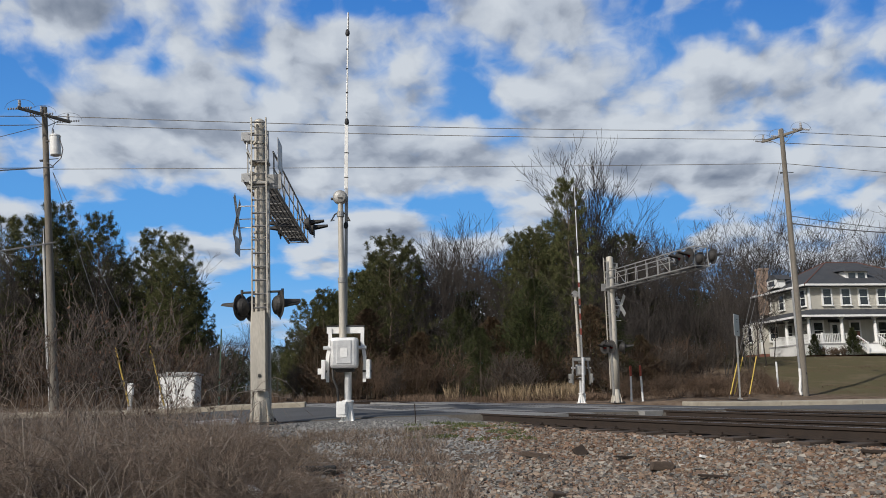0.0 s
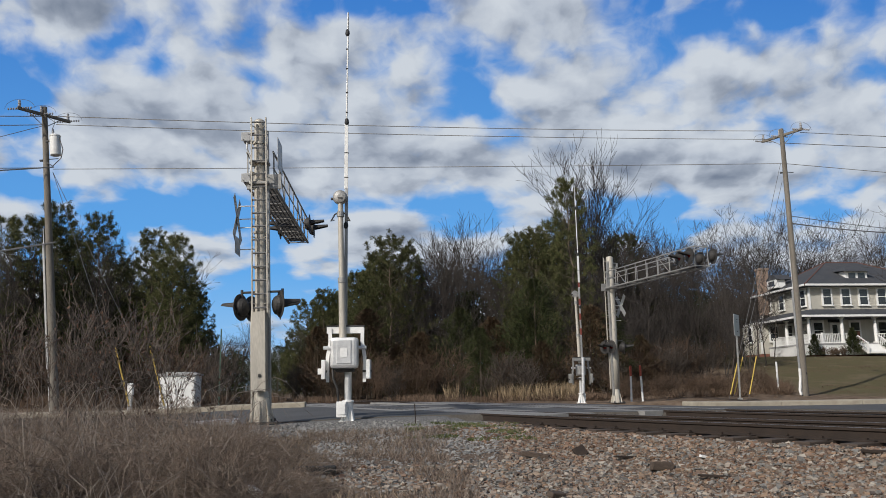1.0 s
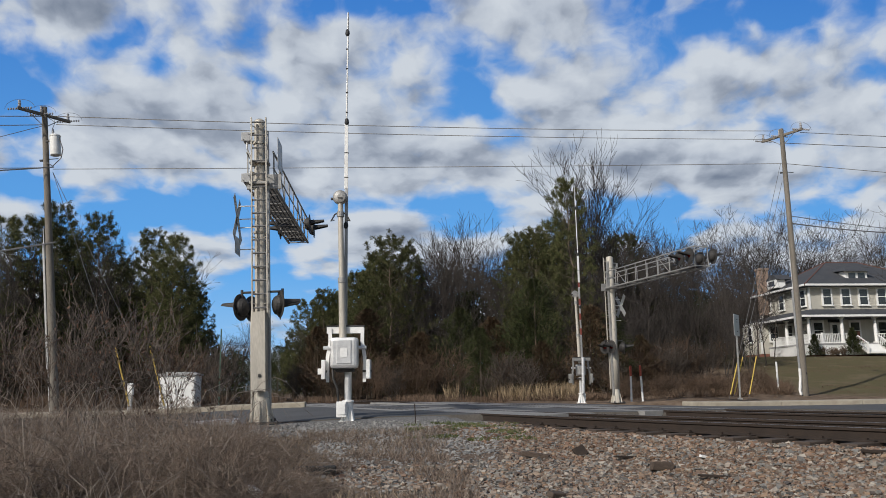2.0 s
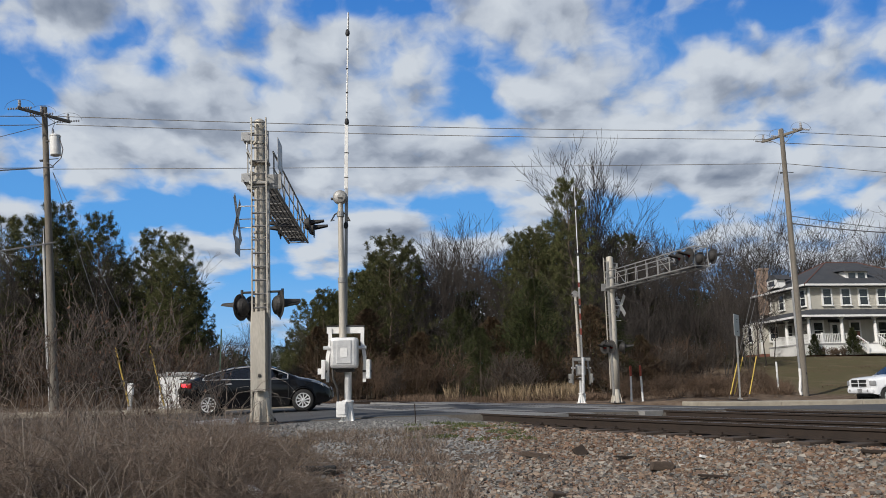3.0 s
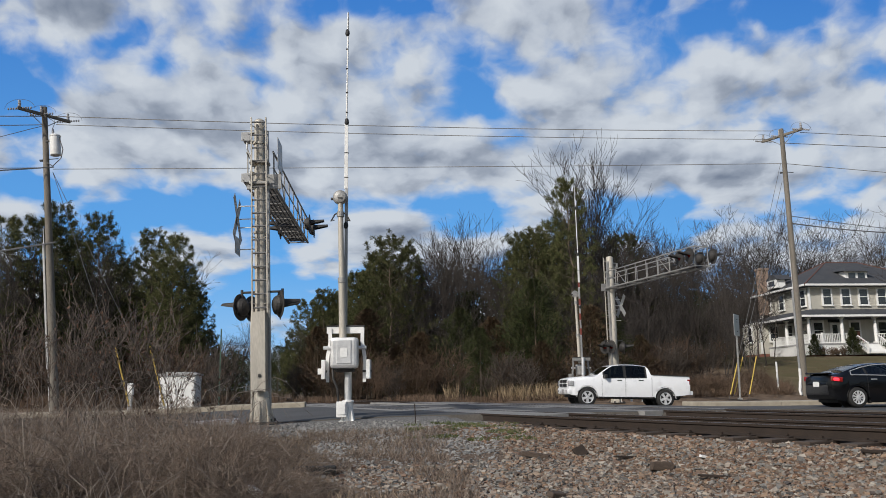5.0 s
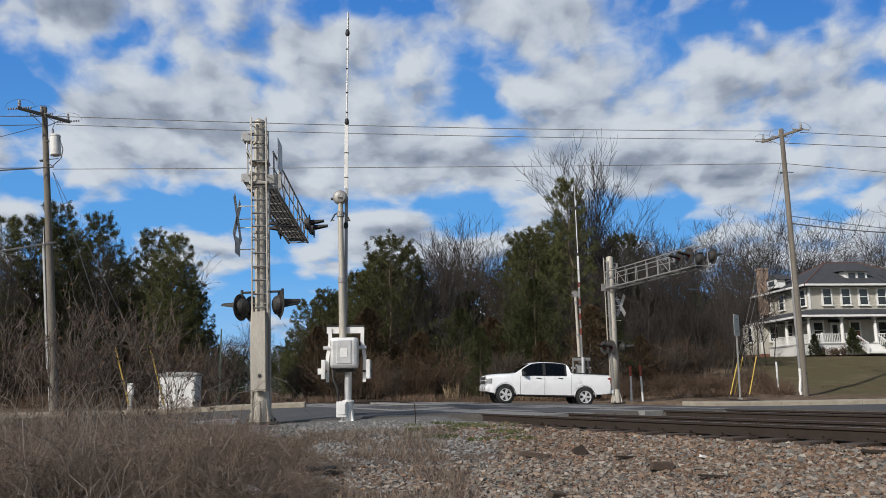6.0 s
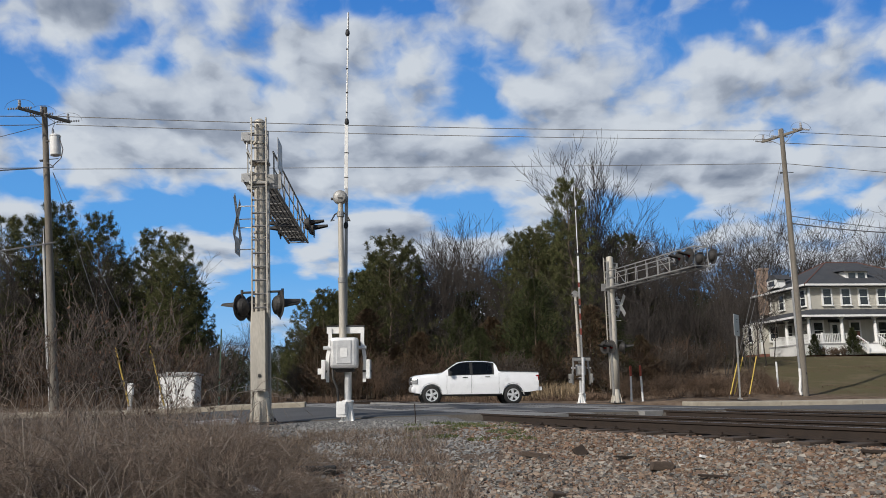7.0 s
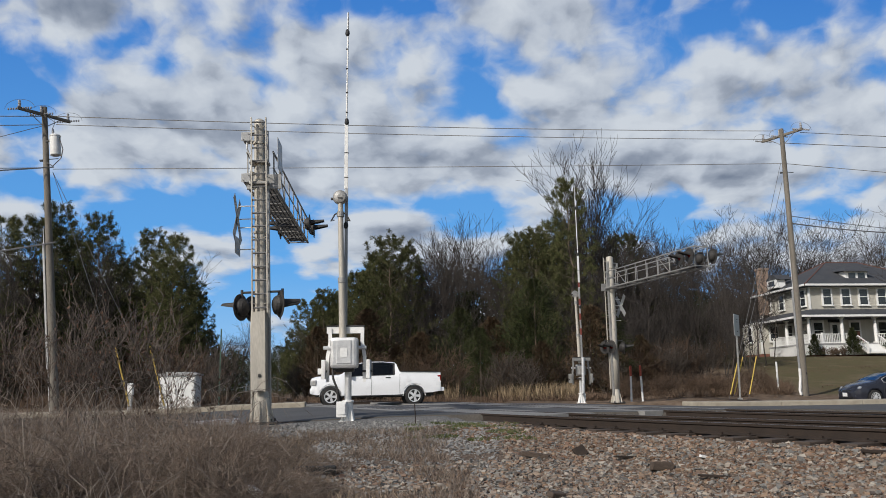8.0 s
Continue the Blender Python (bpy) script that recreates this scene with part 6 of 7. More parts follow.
    def window(x, y, z, w, h, side, shutters=False):
        m = pose(x, y, z) if not side else pose(x, y, z, 0, 0, -90)
        fr = part("window", prism(BM(), [(-w / 2 - 0.13, -0.12), (w / 2 + 0.13, -0.12), (w / 2 + 0.13, h + 0.2), (-w / 2 - 0.13, h + 0.2)], 0.10), M_TRIM, th)
        fr.matrix_basis = m @ pose(0, -0.04, 0)
        for k, (z0, pr) in enumerate(((0.02, -0.058), (h / 2 + 0.03, -0.054))):
            pn = part("pane", box(BM(), (w - 0.08, 0.012, h / 2 - 0.06), (0, pr, z0 + h / 4 - 0.03)), M_PANE, fr)
        part("meeting_rail", box(BM(), (w, 0.03, 0.06), (0, -0.06, h / 2)), M_TRIM, fr)
        part("sill", box(BM(), (w + 0.36, 0.16, 0.07), (0, -0.08, -0.12), bevel=0.01), M_TRIM, fr)
        return fr
    for x in (1.8, 3.75, 5.6, 7.5, 9.6, 11.7):
        window(x, -0.03, 4.95, 0.85, 1.55, False)
    for y in (1.0, 5.2, 8.0):
        window(-0.03, y, 4.95, 0.85, 1.5, True)
    # porch along the front and round the side
    PD, PW, FL, PZ = 2.6, 1.9, 0.95, 3.75
    pf = part("porch_floor", box(BM(), (W + PW, PD, 0.16), (W / 2 - PW / 2, -PD / 2 - 0.15, FL), bevel=0.02), M_PORCHFLOOR, th)
    part("porch_floor", box(BM(), (PW, 5.0, 0.16), (-PW / 2 - 0.15, 2.5, FL), bevel=0.02), M_PORCHFLOOR, th)
    part("porch_skirt", box(BM(), (W + PW - 0.2, 0.1, 0.95), (W / 2 - PW / 2, -PD - 0.05, 0.4), bevel=0.01), M_TRIM, th)
    part("porch_skirt", box(BM(), (0.1, 7.4, 0.95), (-PW - 0.05, 1.2, 0.4), bevel=0.01), M_TRIM, th)
    bm = BM()
    e, g = PD + 0.55, PW + 0.7
    q = [(-g, -e, PZ), (W + 0.6, -e, PZ), (W + 0.6, -0.05, PZ + 0.75), (-0.05, -0.05, PZ + 0.75), (-0.05, 9.4, PZ + 0.75), (-g, 9.4, PZ)]
    v = [bm.verts.new(p) for p in q] + [bm.verts.new((x, y, PZ - 0.28)) for x, y, z in q]
    for f in ((0, 1, 2, 3), (0, 3, 4, 5), (0, 6, 7, 1), (5, 11, 6, 0), (6, 9, 8, 7), (6, 11, 10, 9), (1, 7, 8, 2), (4, 10, 11, 5)):
        bm.faces.new([v[i] for i in f])
    pr = part("porch_roof", bm, M_SLATE, th)
    part("porch_fascia", box(BM(), (W + g + 0.6, 0.08, 0.2), (W / 2 - g / 2 + 0.3, -e - 0.02, PZ - 0.16), bevel=0.01), M_TRIM, pr)
    part("porch_fascia", box(BM(), (0.08, 9.4 + e, 0.2), (-g - 0.02, 4.7 - e / 2, PZ - 0.16), bevel=0.01), M_TRIM, pr)

    def column(x, y):
        c = part("porch_column", lathe(BM(), [(0.17, FL + 0.2), (0.165, 2.4), (0.13, PZ - 0.35)], (x, y, 0), sides=14), M_TRIM, th)
        part("column_base", box(BM(), (0.44, 0.44, 0.16), (x, y, FL + 0.15), bevel=0.03), M_TRIM, c)
        part("column_cap", box(BM(), (0.42, 0.42, 0.12), (x, y, PZ - 0.32), bevel=0.03), M_TRIM, c)
    cy = -PD + 0.1
    for x, y in ((-PW + 0.15, cy), (1.55, cy), (4.9, cy), (8.1, cy), (11.2, cy), (W, cy), (-PW + 0.15, 1.6)):
        column(x, y)

    def railing(x0, y0, x1, y1):
        rl = part("railing", box(BM(), (math.hypot(x1 - x0, y1 - y0), 0.09, 0.08), ((x0 + x1) / 2, (y0 + y1) / 2, FL + 0.95), (0, 0, math.degrees(math.atan2(y1 - y0, x1 - x0))), bevel=0.01), M_TRIM, th)
        n = int(math.hypot(x1 - x0, y1 - y0) / 0.16)
        bal = None
        for i in range(1, n):
            t = i / n
            if bal is None:
                ob = part("baluster", box(BM(), (0.05, 0.05, 0.85), (0, 0, 0)), M_TRIM, rl)
                bal = ob.data
            else:
                ob = link_mesh("baluster", bal, None, rl)
            ob.matrix_basis = pose(x0 + (x1 - x0) * t, y0 + (y1 - y0) * t, FL + 0.5)
        part("bottom_rail", box(BM(), (math.hypot(x1 - x0, y1 - y0), 0.07, 0.06), ((x0 + x1) / 2, (y0 + y1) / 2, FL + 0.14), (0, 0, math.degrees(math.atan2(y1 - y0, x1 - x0)))), M_TRIM, rl)
    railing(1.75, cy, 2.6, cy)
    railing(-PW + 0.35, cy, -0.5, cy)
    railing(-0.5, cy, 1.35, cy)
    railing(5.1, cy, 7.9, cy)
    railing(8.3, cy, 11.0, cy)
    railing(-PW + 0.15, cy + 0.2, -PW + 0.15, 4.6)
    part("newel", box(BM(), (0.16, 0.16, 1.1), (-0.5, cy, FL + 0.55), bevel=0.01), M_TRIM, th)
    for i in range(5):
        part("step", box(BM(), (2.0, 0.34, 0.19), (3.8, -PD - 0.35 - 0.3 * i, FL - 0.16 - 0.18 * i), bevel=0.01), M_TRIM, th)
    for x in (2.75, 4.85):
        part("stair_rail", rod(BM(), (x, -PD - 0.1, FL + 0.9), (x, -PD - 1.8, 0.95), 0.05, sides=6), M_TRIM, th)
        part("stair_newel", box(BM(), (0.14, 0.14, 1.1), (x, -PD - 1.8, 0.5), bevel=0.01), M_TRIM, th)
        for i in range(6):
            t = (i + 0.5) / 6
            part("stair_baluster", box(BM(), (0.05, 0.05, 0.85), (x, -PD - 0.1 - 1.7 * t, FL + 0.42 - 0.85 * t)), M_TRIM, th)
    door = part("front_door", box(BM(), (1.0, 0.08, 2.1), (2.3, -0.06, FL + 1.13), bevel=0.01), M_TRIM, th)
    part("door_glass", box(BM(), (0.5, 0.03, 1.5), (2.3, -0.11, FL + 1.25), bevel=0.01), M_PANE, door)
    part("transom", box(BM(), (1.3, 0.04, 0.35), (2.3, -0.06, FL + 2.42), bevel=0.01), M_PANE, door)
    for x in (0.6, 4.4, 7.3, 9.4, 11.5):
        window(x, -0.03, FL + 0.65, 0.95, 1.6, False)
    for y in (1.2, 4.0):
        window(-0.03, y, FL + 0.65, 0.95, 1.6, True)
    # enclosed room at the end of the side porch
    part("side_room", box(BM(), (2.7, 4.0, 3.1), (-1.4, 7.05, 1.92), bevel=0.01), M_SIDING, th)
    part("side_room_foundation", box(BM(), (2.66, 3.96, 0.9), (-1.4, 7.05, -0.06)), M_BRICKRED, th)
    part("corner_board", box(BM(), (0.16, 0.16, 3.0), (-2.72, 5.04, 1.9), bevel=0.01), M_TRIM, th)
    window(-1.35, 5.02, FL + 0.75, 0.8, 1.5, False)
    window(-2.78, 7.2, FL + 0.75, 0.8, 1.5, True)
    return th


house()
hm = pose(36.15, 78.0, 3.35, 0, 0, 5)
th = thing("rocking_chair", hm @ pose(3.9, -1.4, 1.04), "reddish wooden chair on the porch", "chair")
bm = BM()
part("seat", box(BM(), (0.55, 0.5, 0.06), (0, 0, 0.42), bevel=0.01), M_BRICKRED, th)
part("backrest", box(BM(), (0.55, 0.06, 0.75), (0, 0.26, 0.8), (-10, 0, 0), bevel=0.01), M_BRICKRED, th)
for x in (-0.24, 0.24):
    for y in (-0.2, 0.2):
        part("leg", box(BM(), (0.05, 0.05, 0.42), (x, y, 0.21), bevel=0.006), M_BRICKRED, th)

# ---- woods, second part ----
BUSHGREEN = cedar_tree(33, 2.6, 1.7, M_CEDAR, "clipped conical evergreen before the porch", 3400, "evergreen_bush", fine=0.7)
for lx, ly, k in ((1.75, -3.7, 1.0), (5.5, -4.0, 1.1), (-2.0, -3.7, 0.8)):
    p = hm @ Vector((lx, ly, 0))
    plant(BUSHGREEN, p.x, p.y, k)
LOWBUSH = shrub(44, 0.9, 14, M_RUSSET, "low winter shrub at the porch's foot", "low_shrub", (5, 4), 0.012)
for lx in (0.3, 0.9, -0.4, -1.2, 6.6):
    p = hm @ Vector((lx, -3.5, 0))
    plant(LOWBUSH, p.x, p.y, rng.uniform(0.9, 1.3))
# fill of thin trees and underwood behind the crossing
THIN = [bare_tree(51, 11, 0.45, (11, 6, 4), stems=1, material=M_BARK_DARK, r=0.09, label="thin dark sapling in the wood"), bare_tree(52, 9, 0.5, (8, 6, 4), stems=3, material=M_BARK, r=0.07, label="many-stemmed grey sapling in the wood")]
DENSE = cedar_tree(34, 7.5, 4.6, M_CEDAR, "dark bushy young pine in the wood", 5000, "young_pine", True, 0.75)
for i in range(40):
    t = -0.205 + 0.56 * ((i * 0.618 + 0.3) % 1.0)
    y = rng.uniform(66, 90)
    plant(DENSE, t * y, y, rng.uniform(0.7, 1.15) * (0.6 + 0.4 * canopy(t) / 13))
for i in range(44):
    t = -0.20 + 0.6 * ((i * 0.618 + 0.1) % 1.0)
    y = rng.uniform(54, 74)
    plant(THIN[i % 2], t * y, y, rng.uniform(0.7, 1.0) * canopy(t) / 13)
for i in range(60):
    t = -0.19 + 0.50 * ((i * 0.618 + 0.5) % 1.0)
    y = rng.uniform(47, 56)
    plant(SHRUBS[i % 2] if i % 9 else BROWN, t * y, y, rng.uniform(0.8, 1.5))
for t, y, k in ((-0.03, 55, 1.1), (-0.06, 56, 0.9), (0.02, 53, 1.0), (0.045, 50, 0.75), (0.115, 52, 1.3), (0.10, 53, 1.0), (0.21, 49, 0.9)):
    plant(CEDAR if t > 0.0 else BROWN, t * y, y, k)
# landmark trees: lone pine, tall bare tree, and those about the house
LONE = pine_tree(14, 15.6, 6.0, 0.22, 70, 32, ragged=0.6, label="tall open-crowned pine with gaps in its crown")
plant(LONE, 0.163 * 58, 58, 1.0, turn=20)
plant(PINES[1], 0.112 * 61, 61, 0.72)
plant(PINES[0], 0.175 * 60, 60, 0.7)
TALL = bare_tree(25, 19, 0.37, (26, 9, 6), label="tall slender leafless tree with upright limbs", up=0.19, minr=0.011)
plant(TALL, 0.222 * 62, 62, 1.12)
plant(BARES[3], 0.188 * 64, 64, 1.1)
plant(BARES[1], 0.235 * 64, 64, 0.9)
for t, y, k in ((0.27, 66, 0.82), (0.30, 70, 0.85), (0.335, 74, 0.95), (0.25, 72, 0.88), (0.32, 62, 0.75), (0.29, 60, 0.7), (0.355, 84, 1.2)):
    plant(BARES[rng.randrange(3)], t * y, y, k)
BROAD = bare_tree(26, 16, 0.62, (11, 8, 6), label="broad leafless oak with wide-spreading limbs", minr=0.012, r=0.3, up=0.14)
for t, y, k in ((0.395, 92, 1.2), (0.43, 100, 1.3), (0.47, 98, 1.15), (0.365, 88, 1.0), (0.51, 102, 1.3), (0.56, 96, 1.25), (0.34, 96, 1.1), (0.585, 90, 1.1), (0.38, 104, 1.25), (0.415, 96, 1.15), (0.45, 106, 1.3), (0.49, 106, 1.3), (0.535, 104, 1.25), (0.355, 104, 1.1)):
    plant(BROAD, t * y, y, k)
plant(BROAD, 0.615 * 60, 60, 0.95)
for i in range(26):
    t = 0.23 + 0.125 * ((i * 0.618) % 1.0)
    y = rng.uniform(50, 62)
    plant(SHRUBS[i % 2] if i % 3 else THIN[1], t * y, y, rng.uniform(0.75, 1.3) if i % 3 else rng.uniform(0.5, 0.7))
for i in range(30):
    t = 0.215 + 0.20 * ((i * 0.618) % 1.0)
    y = rng.uniform(41.5, 46)
    plant(SHRUBS[0], t * y, y, rng.uniform(0.4, 0.65))
# leaf-holding underwood that closes the view between the wood and the house
UNDER = cedar_tree(35, 6.5, 4.4, M_UNDER, "brown leaf-holding underwood tree", 7000, "underwood_tree", True, 0.7)
for i in range(24):
    t = 0.16 + 0.24 * ((i * 0.618 + 0.7) % 1.0)
    y = rng.uniform(64, 96) if t < 0.33 else rng.uniform(92, 104)
    plant(UNDER, t * y, y, rng.uniform(0.75, 1.15) * y / 80)
for i in range(16):
    t = -0.16 + 0.32 * ((i * 0.618 + 0.1) % 1.0)
    y = rng.uniform(58, 70)
    plant(UNDER, t * y, y, rng.uniform(0.6, 0.95))
# wood beyond the road's left part
for t, y, k in ((-0.345, 47, 0.80), (-0.372, 49, 0.80), (-0.325, 49, 0.58), (-0.315, 51, 0.42), (-0.44, 48, 0.86), (-0.465, 51, 0.84), (-0.495, 49, 0.93), (-0.52, 47, 0.90), (-0.40, 52, 0.76), (-0.57, 52, 1.0), (-0.355, 54, 0.70), (-0.48, 55, 0.90), (-0.42, 55, 0.78), (-0.62, 48, 0.98), (-0.31, 48, 0.5), (-0.298, 50, 0.36), (-0.335, 46, 0.66)):
    plant(PINES[rng.randrange(3)], t * y, y, k)
for i in range(18):
    t = -0.62 + 0.28 * ((i * 0.618) % 1.0)
    y = rng.uniform(44, 56)
    plant((BARES + THIN)[i % 6], t * y, y, rng.uniform(0.7, 0.88))
for i in range(16):
    t = -0.62 + 0.285 * ((i * 0.618 + 0.2) % 1.0)
    y = rng.uniform(46, 58)
    plant(DENSE, t * y, y, rng.uniform(0.8, 1.1))
for i in range(18):
    t = -0.62 + 0.36 * ((i * 0.618 + 0.4) % 1.0)
    y = rng.uniform(39.5, 45)
    plant(SHRUBS[i % 2], t * y, y, rng.uniform(1.0, 1.9))
for t, y, k in ((-0.325, 48, 0.62), (-0.308, 50, 0.5), (-0.345, 46, 0.6), (-0.272, 62, 0.42), (-0.285, 60, 0.5), (-0.262, 66, 0.36), (-0.25, 70, 0.32), (-0.295, 64, 0.66)):
    plant(DENSE, t * y, y, k)
# far end of the railway cutting
for i in range(18):
    t = -0.315 + 0.125 * ((i * 0.618 + 0.2) % 1.0)
    y = rng.uniform(88, 118)
    plant(DENSE, t * y, y, rng.uniform(0.55, 0.8))
for i in range(26):
    t = -0.30 + 0.14 * ((i * 0.618) % 1.0)
    y = rng.uniform(130, 190)
    plant(DENSE if i % 2 else BARES[i % 4], t * y, y, rng.uniform(0.8, 1.1))


# thin trees on the slope before the house's side wall
for t, y, k in ((0.388, 63, 0.62), (0.402, 60, 0.66), (0.413, 66, 0.6), (0.376, 58, 0.7), (0.364, 62, 0.8)):
    plant(THIN[int(y) % 2], t * y, y, k)
for t, y, k in ((0.372, 60, 0.36), (0.36, 64, 0.5), (0.352, 58, 0.4)):
    plant(UNDER, t * y, y, k)


def wood_depth(name, t0, t1, y0, y1, top, count, seed):
    """The depth of a wood behind its edge: one mass of brown and dark green foliage clumps."""
    r = np.random.default_rng(seed)
    y = r.uniform(y0, y1, count)
    t = r.uniform(t0, t1, count)
    h = np.array([top(q) for q in t]) * y * (0.86 + 0.10 * np.sin(t * 160) + 0.06 * np.sin(t * 410))
    c = np.stack([t * y, y, r.random(count) ** 0.9 * h - 0.4], axis=1)
    v, f = blades(c, r.normal(size=(count, 3)) * 0.7 + np.array([0, 0, 0.7]), r.uniform(0.7, 1.7, count), r.uniform(0.10, 0.30, count), r)
    return tagged(np_mesh(name, v, f, M_UNDER), "brown depth of the winter wood behind its edge trees", "woods", kind="stuff")


wood_depth("wood_depth", -0.165, 0.345, 98, 112, lambda t: canopy(t) / 66 * (0.80 if t < 0.19 else 0.66), 9000, 17)
wood_depth("wood_depth", -0.64, -0.325, 60, 68, lambda t: 0.155 if t < -0.37 else 0.12, 5000, 18)


def unseen_woods():
    """An unseen dark wooded skyline on the camera's own side of the railway, added to close the place and darken
    reflections.
    """
    r = np.random.default_rng(7)
    n = 5200
    a = r.uniform(math.radians(150), math.radians(390), n)
    far = r.uniform(85, 105, n)
    h = 11 + 3 * np.sin(a * 9) + 2 * np.sin(a * 23)
    c = np.stack([far * np.cos(a), far * np.sin(a) - 8, r.random(n) ** 0.8 * h - 1], axis=1)
    v, f = blades(c, r.normal(size=(n, 3)) + np.array([0, 0, 0.6]), r.uniform(3, 5, n), r.uniform(0.7, 1.3, n), r)
    return tagged(np_mesh("far_woods", v, f, M_PINE), "unseen dark foliage ring behind the camera, added for reflections", "woods", kind="stuff")


unseen_woods()


def scatter(name, label, category, material, n, where, length, width, seed, lean=0.5, tips=0.0):
    """Dry stems as one mass: each a bent blade of two pieces."""
    r = np.random.default_rng(seed)
    pts = []
    while len(pts) < n:
        x, y, keepit = where(r)
        if keepit:
            pts.append((x, y, ground_z(x, y) - 0.02))
    c = np.array(pts)
    k = len(c)
    d = np.stack([r.normal(size=k) * lean, r.normal(size=k) * lean, np.ones(k)], axis=1)
    v, f = blades(c, d, r.uniform(0.5, 1.2, k) * length, r.uniform(0.6, 1.4, k) * width, r)
    return tagged(np_mesh(name, v, f, material), label, category, kind="stuff")


def in_wedge(t0, t1, y0, y1):
    def pick(r):
        y = r.uniform(y0, y1)
        x = r.uniform(t0, t1) * y
        return x, y, noise.noise(Vector((x * 0.35, y * 0.35, 2))) + 0.6 * noise.noise(Vector((x * 1.5, y * 1.5, 4))) > r.uniform(0.05, 0.45)
    return pick


scatter("tall_dry_grass", "pale tan broom sedge along the wood's edge", "grass", M_TAN, 1500, in_wedge(0.0, 0.17, 44, 49), 1.0, 0.015, 61, 0.25)
scatter("tall_dry_grass", "short russet growth along the railway bank", "grass", M_RUSSET, 6000, in_wedge(-0.21, 0.19, 41, 49), 0.5, 0.014, 69, 0.6)
scatter("tall_dry_grass", "tan and brown tangled verge growth", "grass", M_RUSSET, 11000, in_wedge(0.17, 0.43, 41.5, 50), 0.55, 0.012, 62, 0.8)
scatter("lawn_grass", "short browned lawn grass on the slope", "grass", M_RUSSET, 4500, in_wedge(0.37, 0.6, 43, 75), 0.09, 0.012, 63, 0.5)
scatter("tall_dry_grass", "brown grass along the railway bank", "grass", M_RUSSET, 7000, in_wedge(-0.7, -0.2, 39.5, 46), 0.8, 0.014, 64, 0.4)


def near_brush(r):
    y = r.uniform(6.2, 16.5)
    x = r.uniform(-0.62, 0.02) * y
    edge = -0.165 * y + 0.9 * noise.noise(Vector((x * 0.7, y * 0.7, 0))) + (1.0 if y < 9 else 0.0)
    clear = math.hypot(x + 2.1, y - 8.6) > 0.5 and math.hypot(x + 1.75, y - 10.6) > 0.5
    return x, y, clear and x < edge and road_uv(x, y)[1] < NEAR - 0.6 and not (x > -5.6 and y > 14.6)


scatter("dry_undergrowth", "matted grey-brown dead grass and stems", "grass", M_BRUSH, 24000, near_brush, 0.24, 0.006, 65, 1.3)
scatter("dry_undergrowth", "tan dead grass among the brush", "grass", M_TAN, 8000, near_brush, 0.25, 0.005, 66, 1.1)


def thin_grass(r):
    y = r.uniform(8.5, 15.5)
    x = r.uniform(-0.18, 0.05) * y
    w = noise.noise(Vector((x * 0.8, y * 0.8, 5)))
    return x, y, w > 0.0 and x < 0.35


scatter("dry_grass", "sparse tan grass growing through the gravel", "grass", M_BRUSH, 7500, thin_grass, 0.19, 0.0035, 67, 0.6)


def weeds(r):
    y = r.uniform(14.2, 17.4)
    x = r.uniform(-0.05, 0.14) * y
    w = noise.noise(Vector((x * 1.3, y * 1.3, 8)))
    return x, y, w > 0.05 and road_uv(x, y)[1] < NEAR - 0.1


scatter("green_weeds", "low green weeds at the pavement's edge", "weeds", M_GREEN, 5000, weeds, 0.08, 0.010, 68, 0.7)

M_CANE = leafy("pale_dead_cane", [(0.22, 0.185, 0.155), (0.30, 0.26, 0.225), (0.165, 0.125, 0.10)])
BRAMBLE = [shrub(71, 1.5, 9, M_BRUSH, "tangled leafless bramble with arching grey stems", "bramble", (7, 5), 0.0045, 0.75, 1.3), shrub(72, 1.9, 9, M_BRUSH, "leafless weedy shrub with arching grey stems", "bramble", (7, 5), 0.004, 0.7, 1.0)]
for o in BRAMBLE:
    o["group"] = "brambles"
for i in range(120):
    y = rng.uniform(8.2, 14.6)
    t = rng.uniform(-0.62, -0.155)
    if t * y > -4.9 and y > 13:
        y -= 3.5
    k = rng.uniform(0.36, 0.56) if t < -0.25 else rng.uniform(0.22, 0.38)
    plant(BRAMBLE[i % 2], t * y, y, k, lean=rng.uniform(-14, 14))
for t, y, k in ((-0.40, 9.6, 0.62), (-0.36, 10.2, 0.70), (-0.32, 9.8, 0.66), (-0.34, 11.0, 0.72), (-0.30, 10.6, 0.56), (-0.44, 10.4, 0.60), (-0.50, 9.6, 0.58), (-0.27, 10.2, 0.46), (-0.38, 11.6, 0.74), (-0.55, 10.6, 0.66)):
    plant(BRAMBLE[int(y * 10) % 2], t * y, y, k, lean=rng.uniform(-10, 10))
M_SAPLING = leafy("grey_sapling_bark", [(0.109, 0.0874, 0.0724), (0.148, 0.122, 0.103), (0.0828, 0.0654, 0.054)])
SAPLING = [bare_tree(81, 3.2, 0.5, (6, 4, 3), r=0.028, minr=0.006, material=M_SAPLING, name="sapling", label="bare sapling with a few curled dead leaves"), bare_tree(82, 2.6, 0.45, (5, 4, 2), r=0.024, minr=0.006, material=M_SAPLING, name="sapling", label="bare sapling in the brush")]
for o in SAPLING:
    o["group"] = "saplings"
DEAD = leafy("dead_leaves", [(0.09, 0.05, 0.035), (0.14, 0.085, 0.06), (0.07, 0.045, 0.035)])
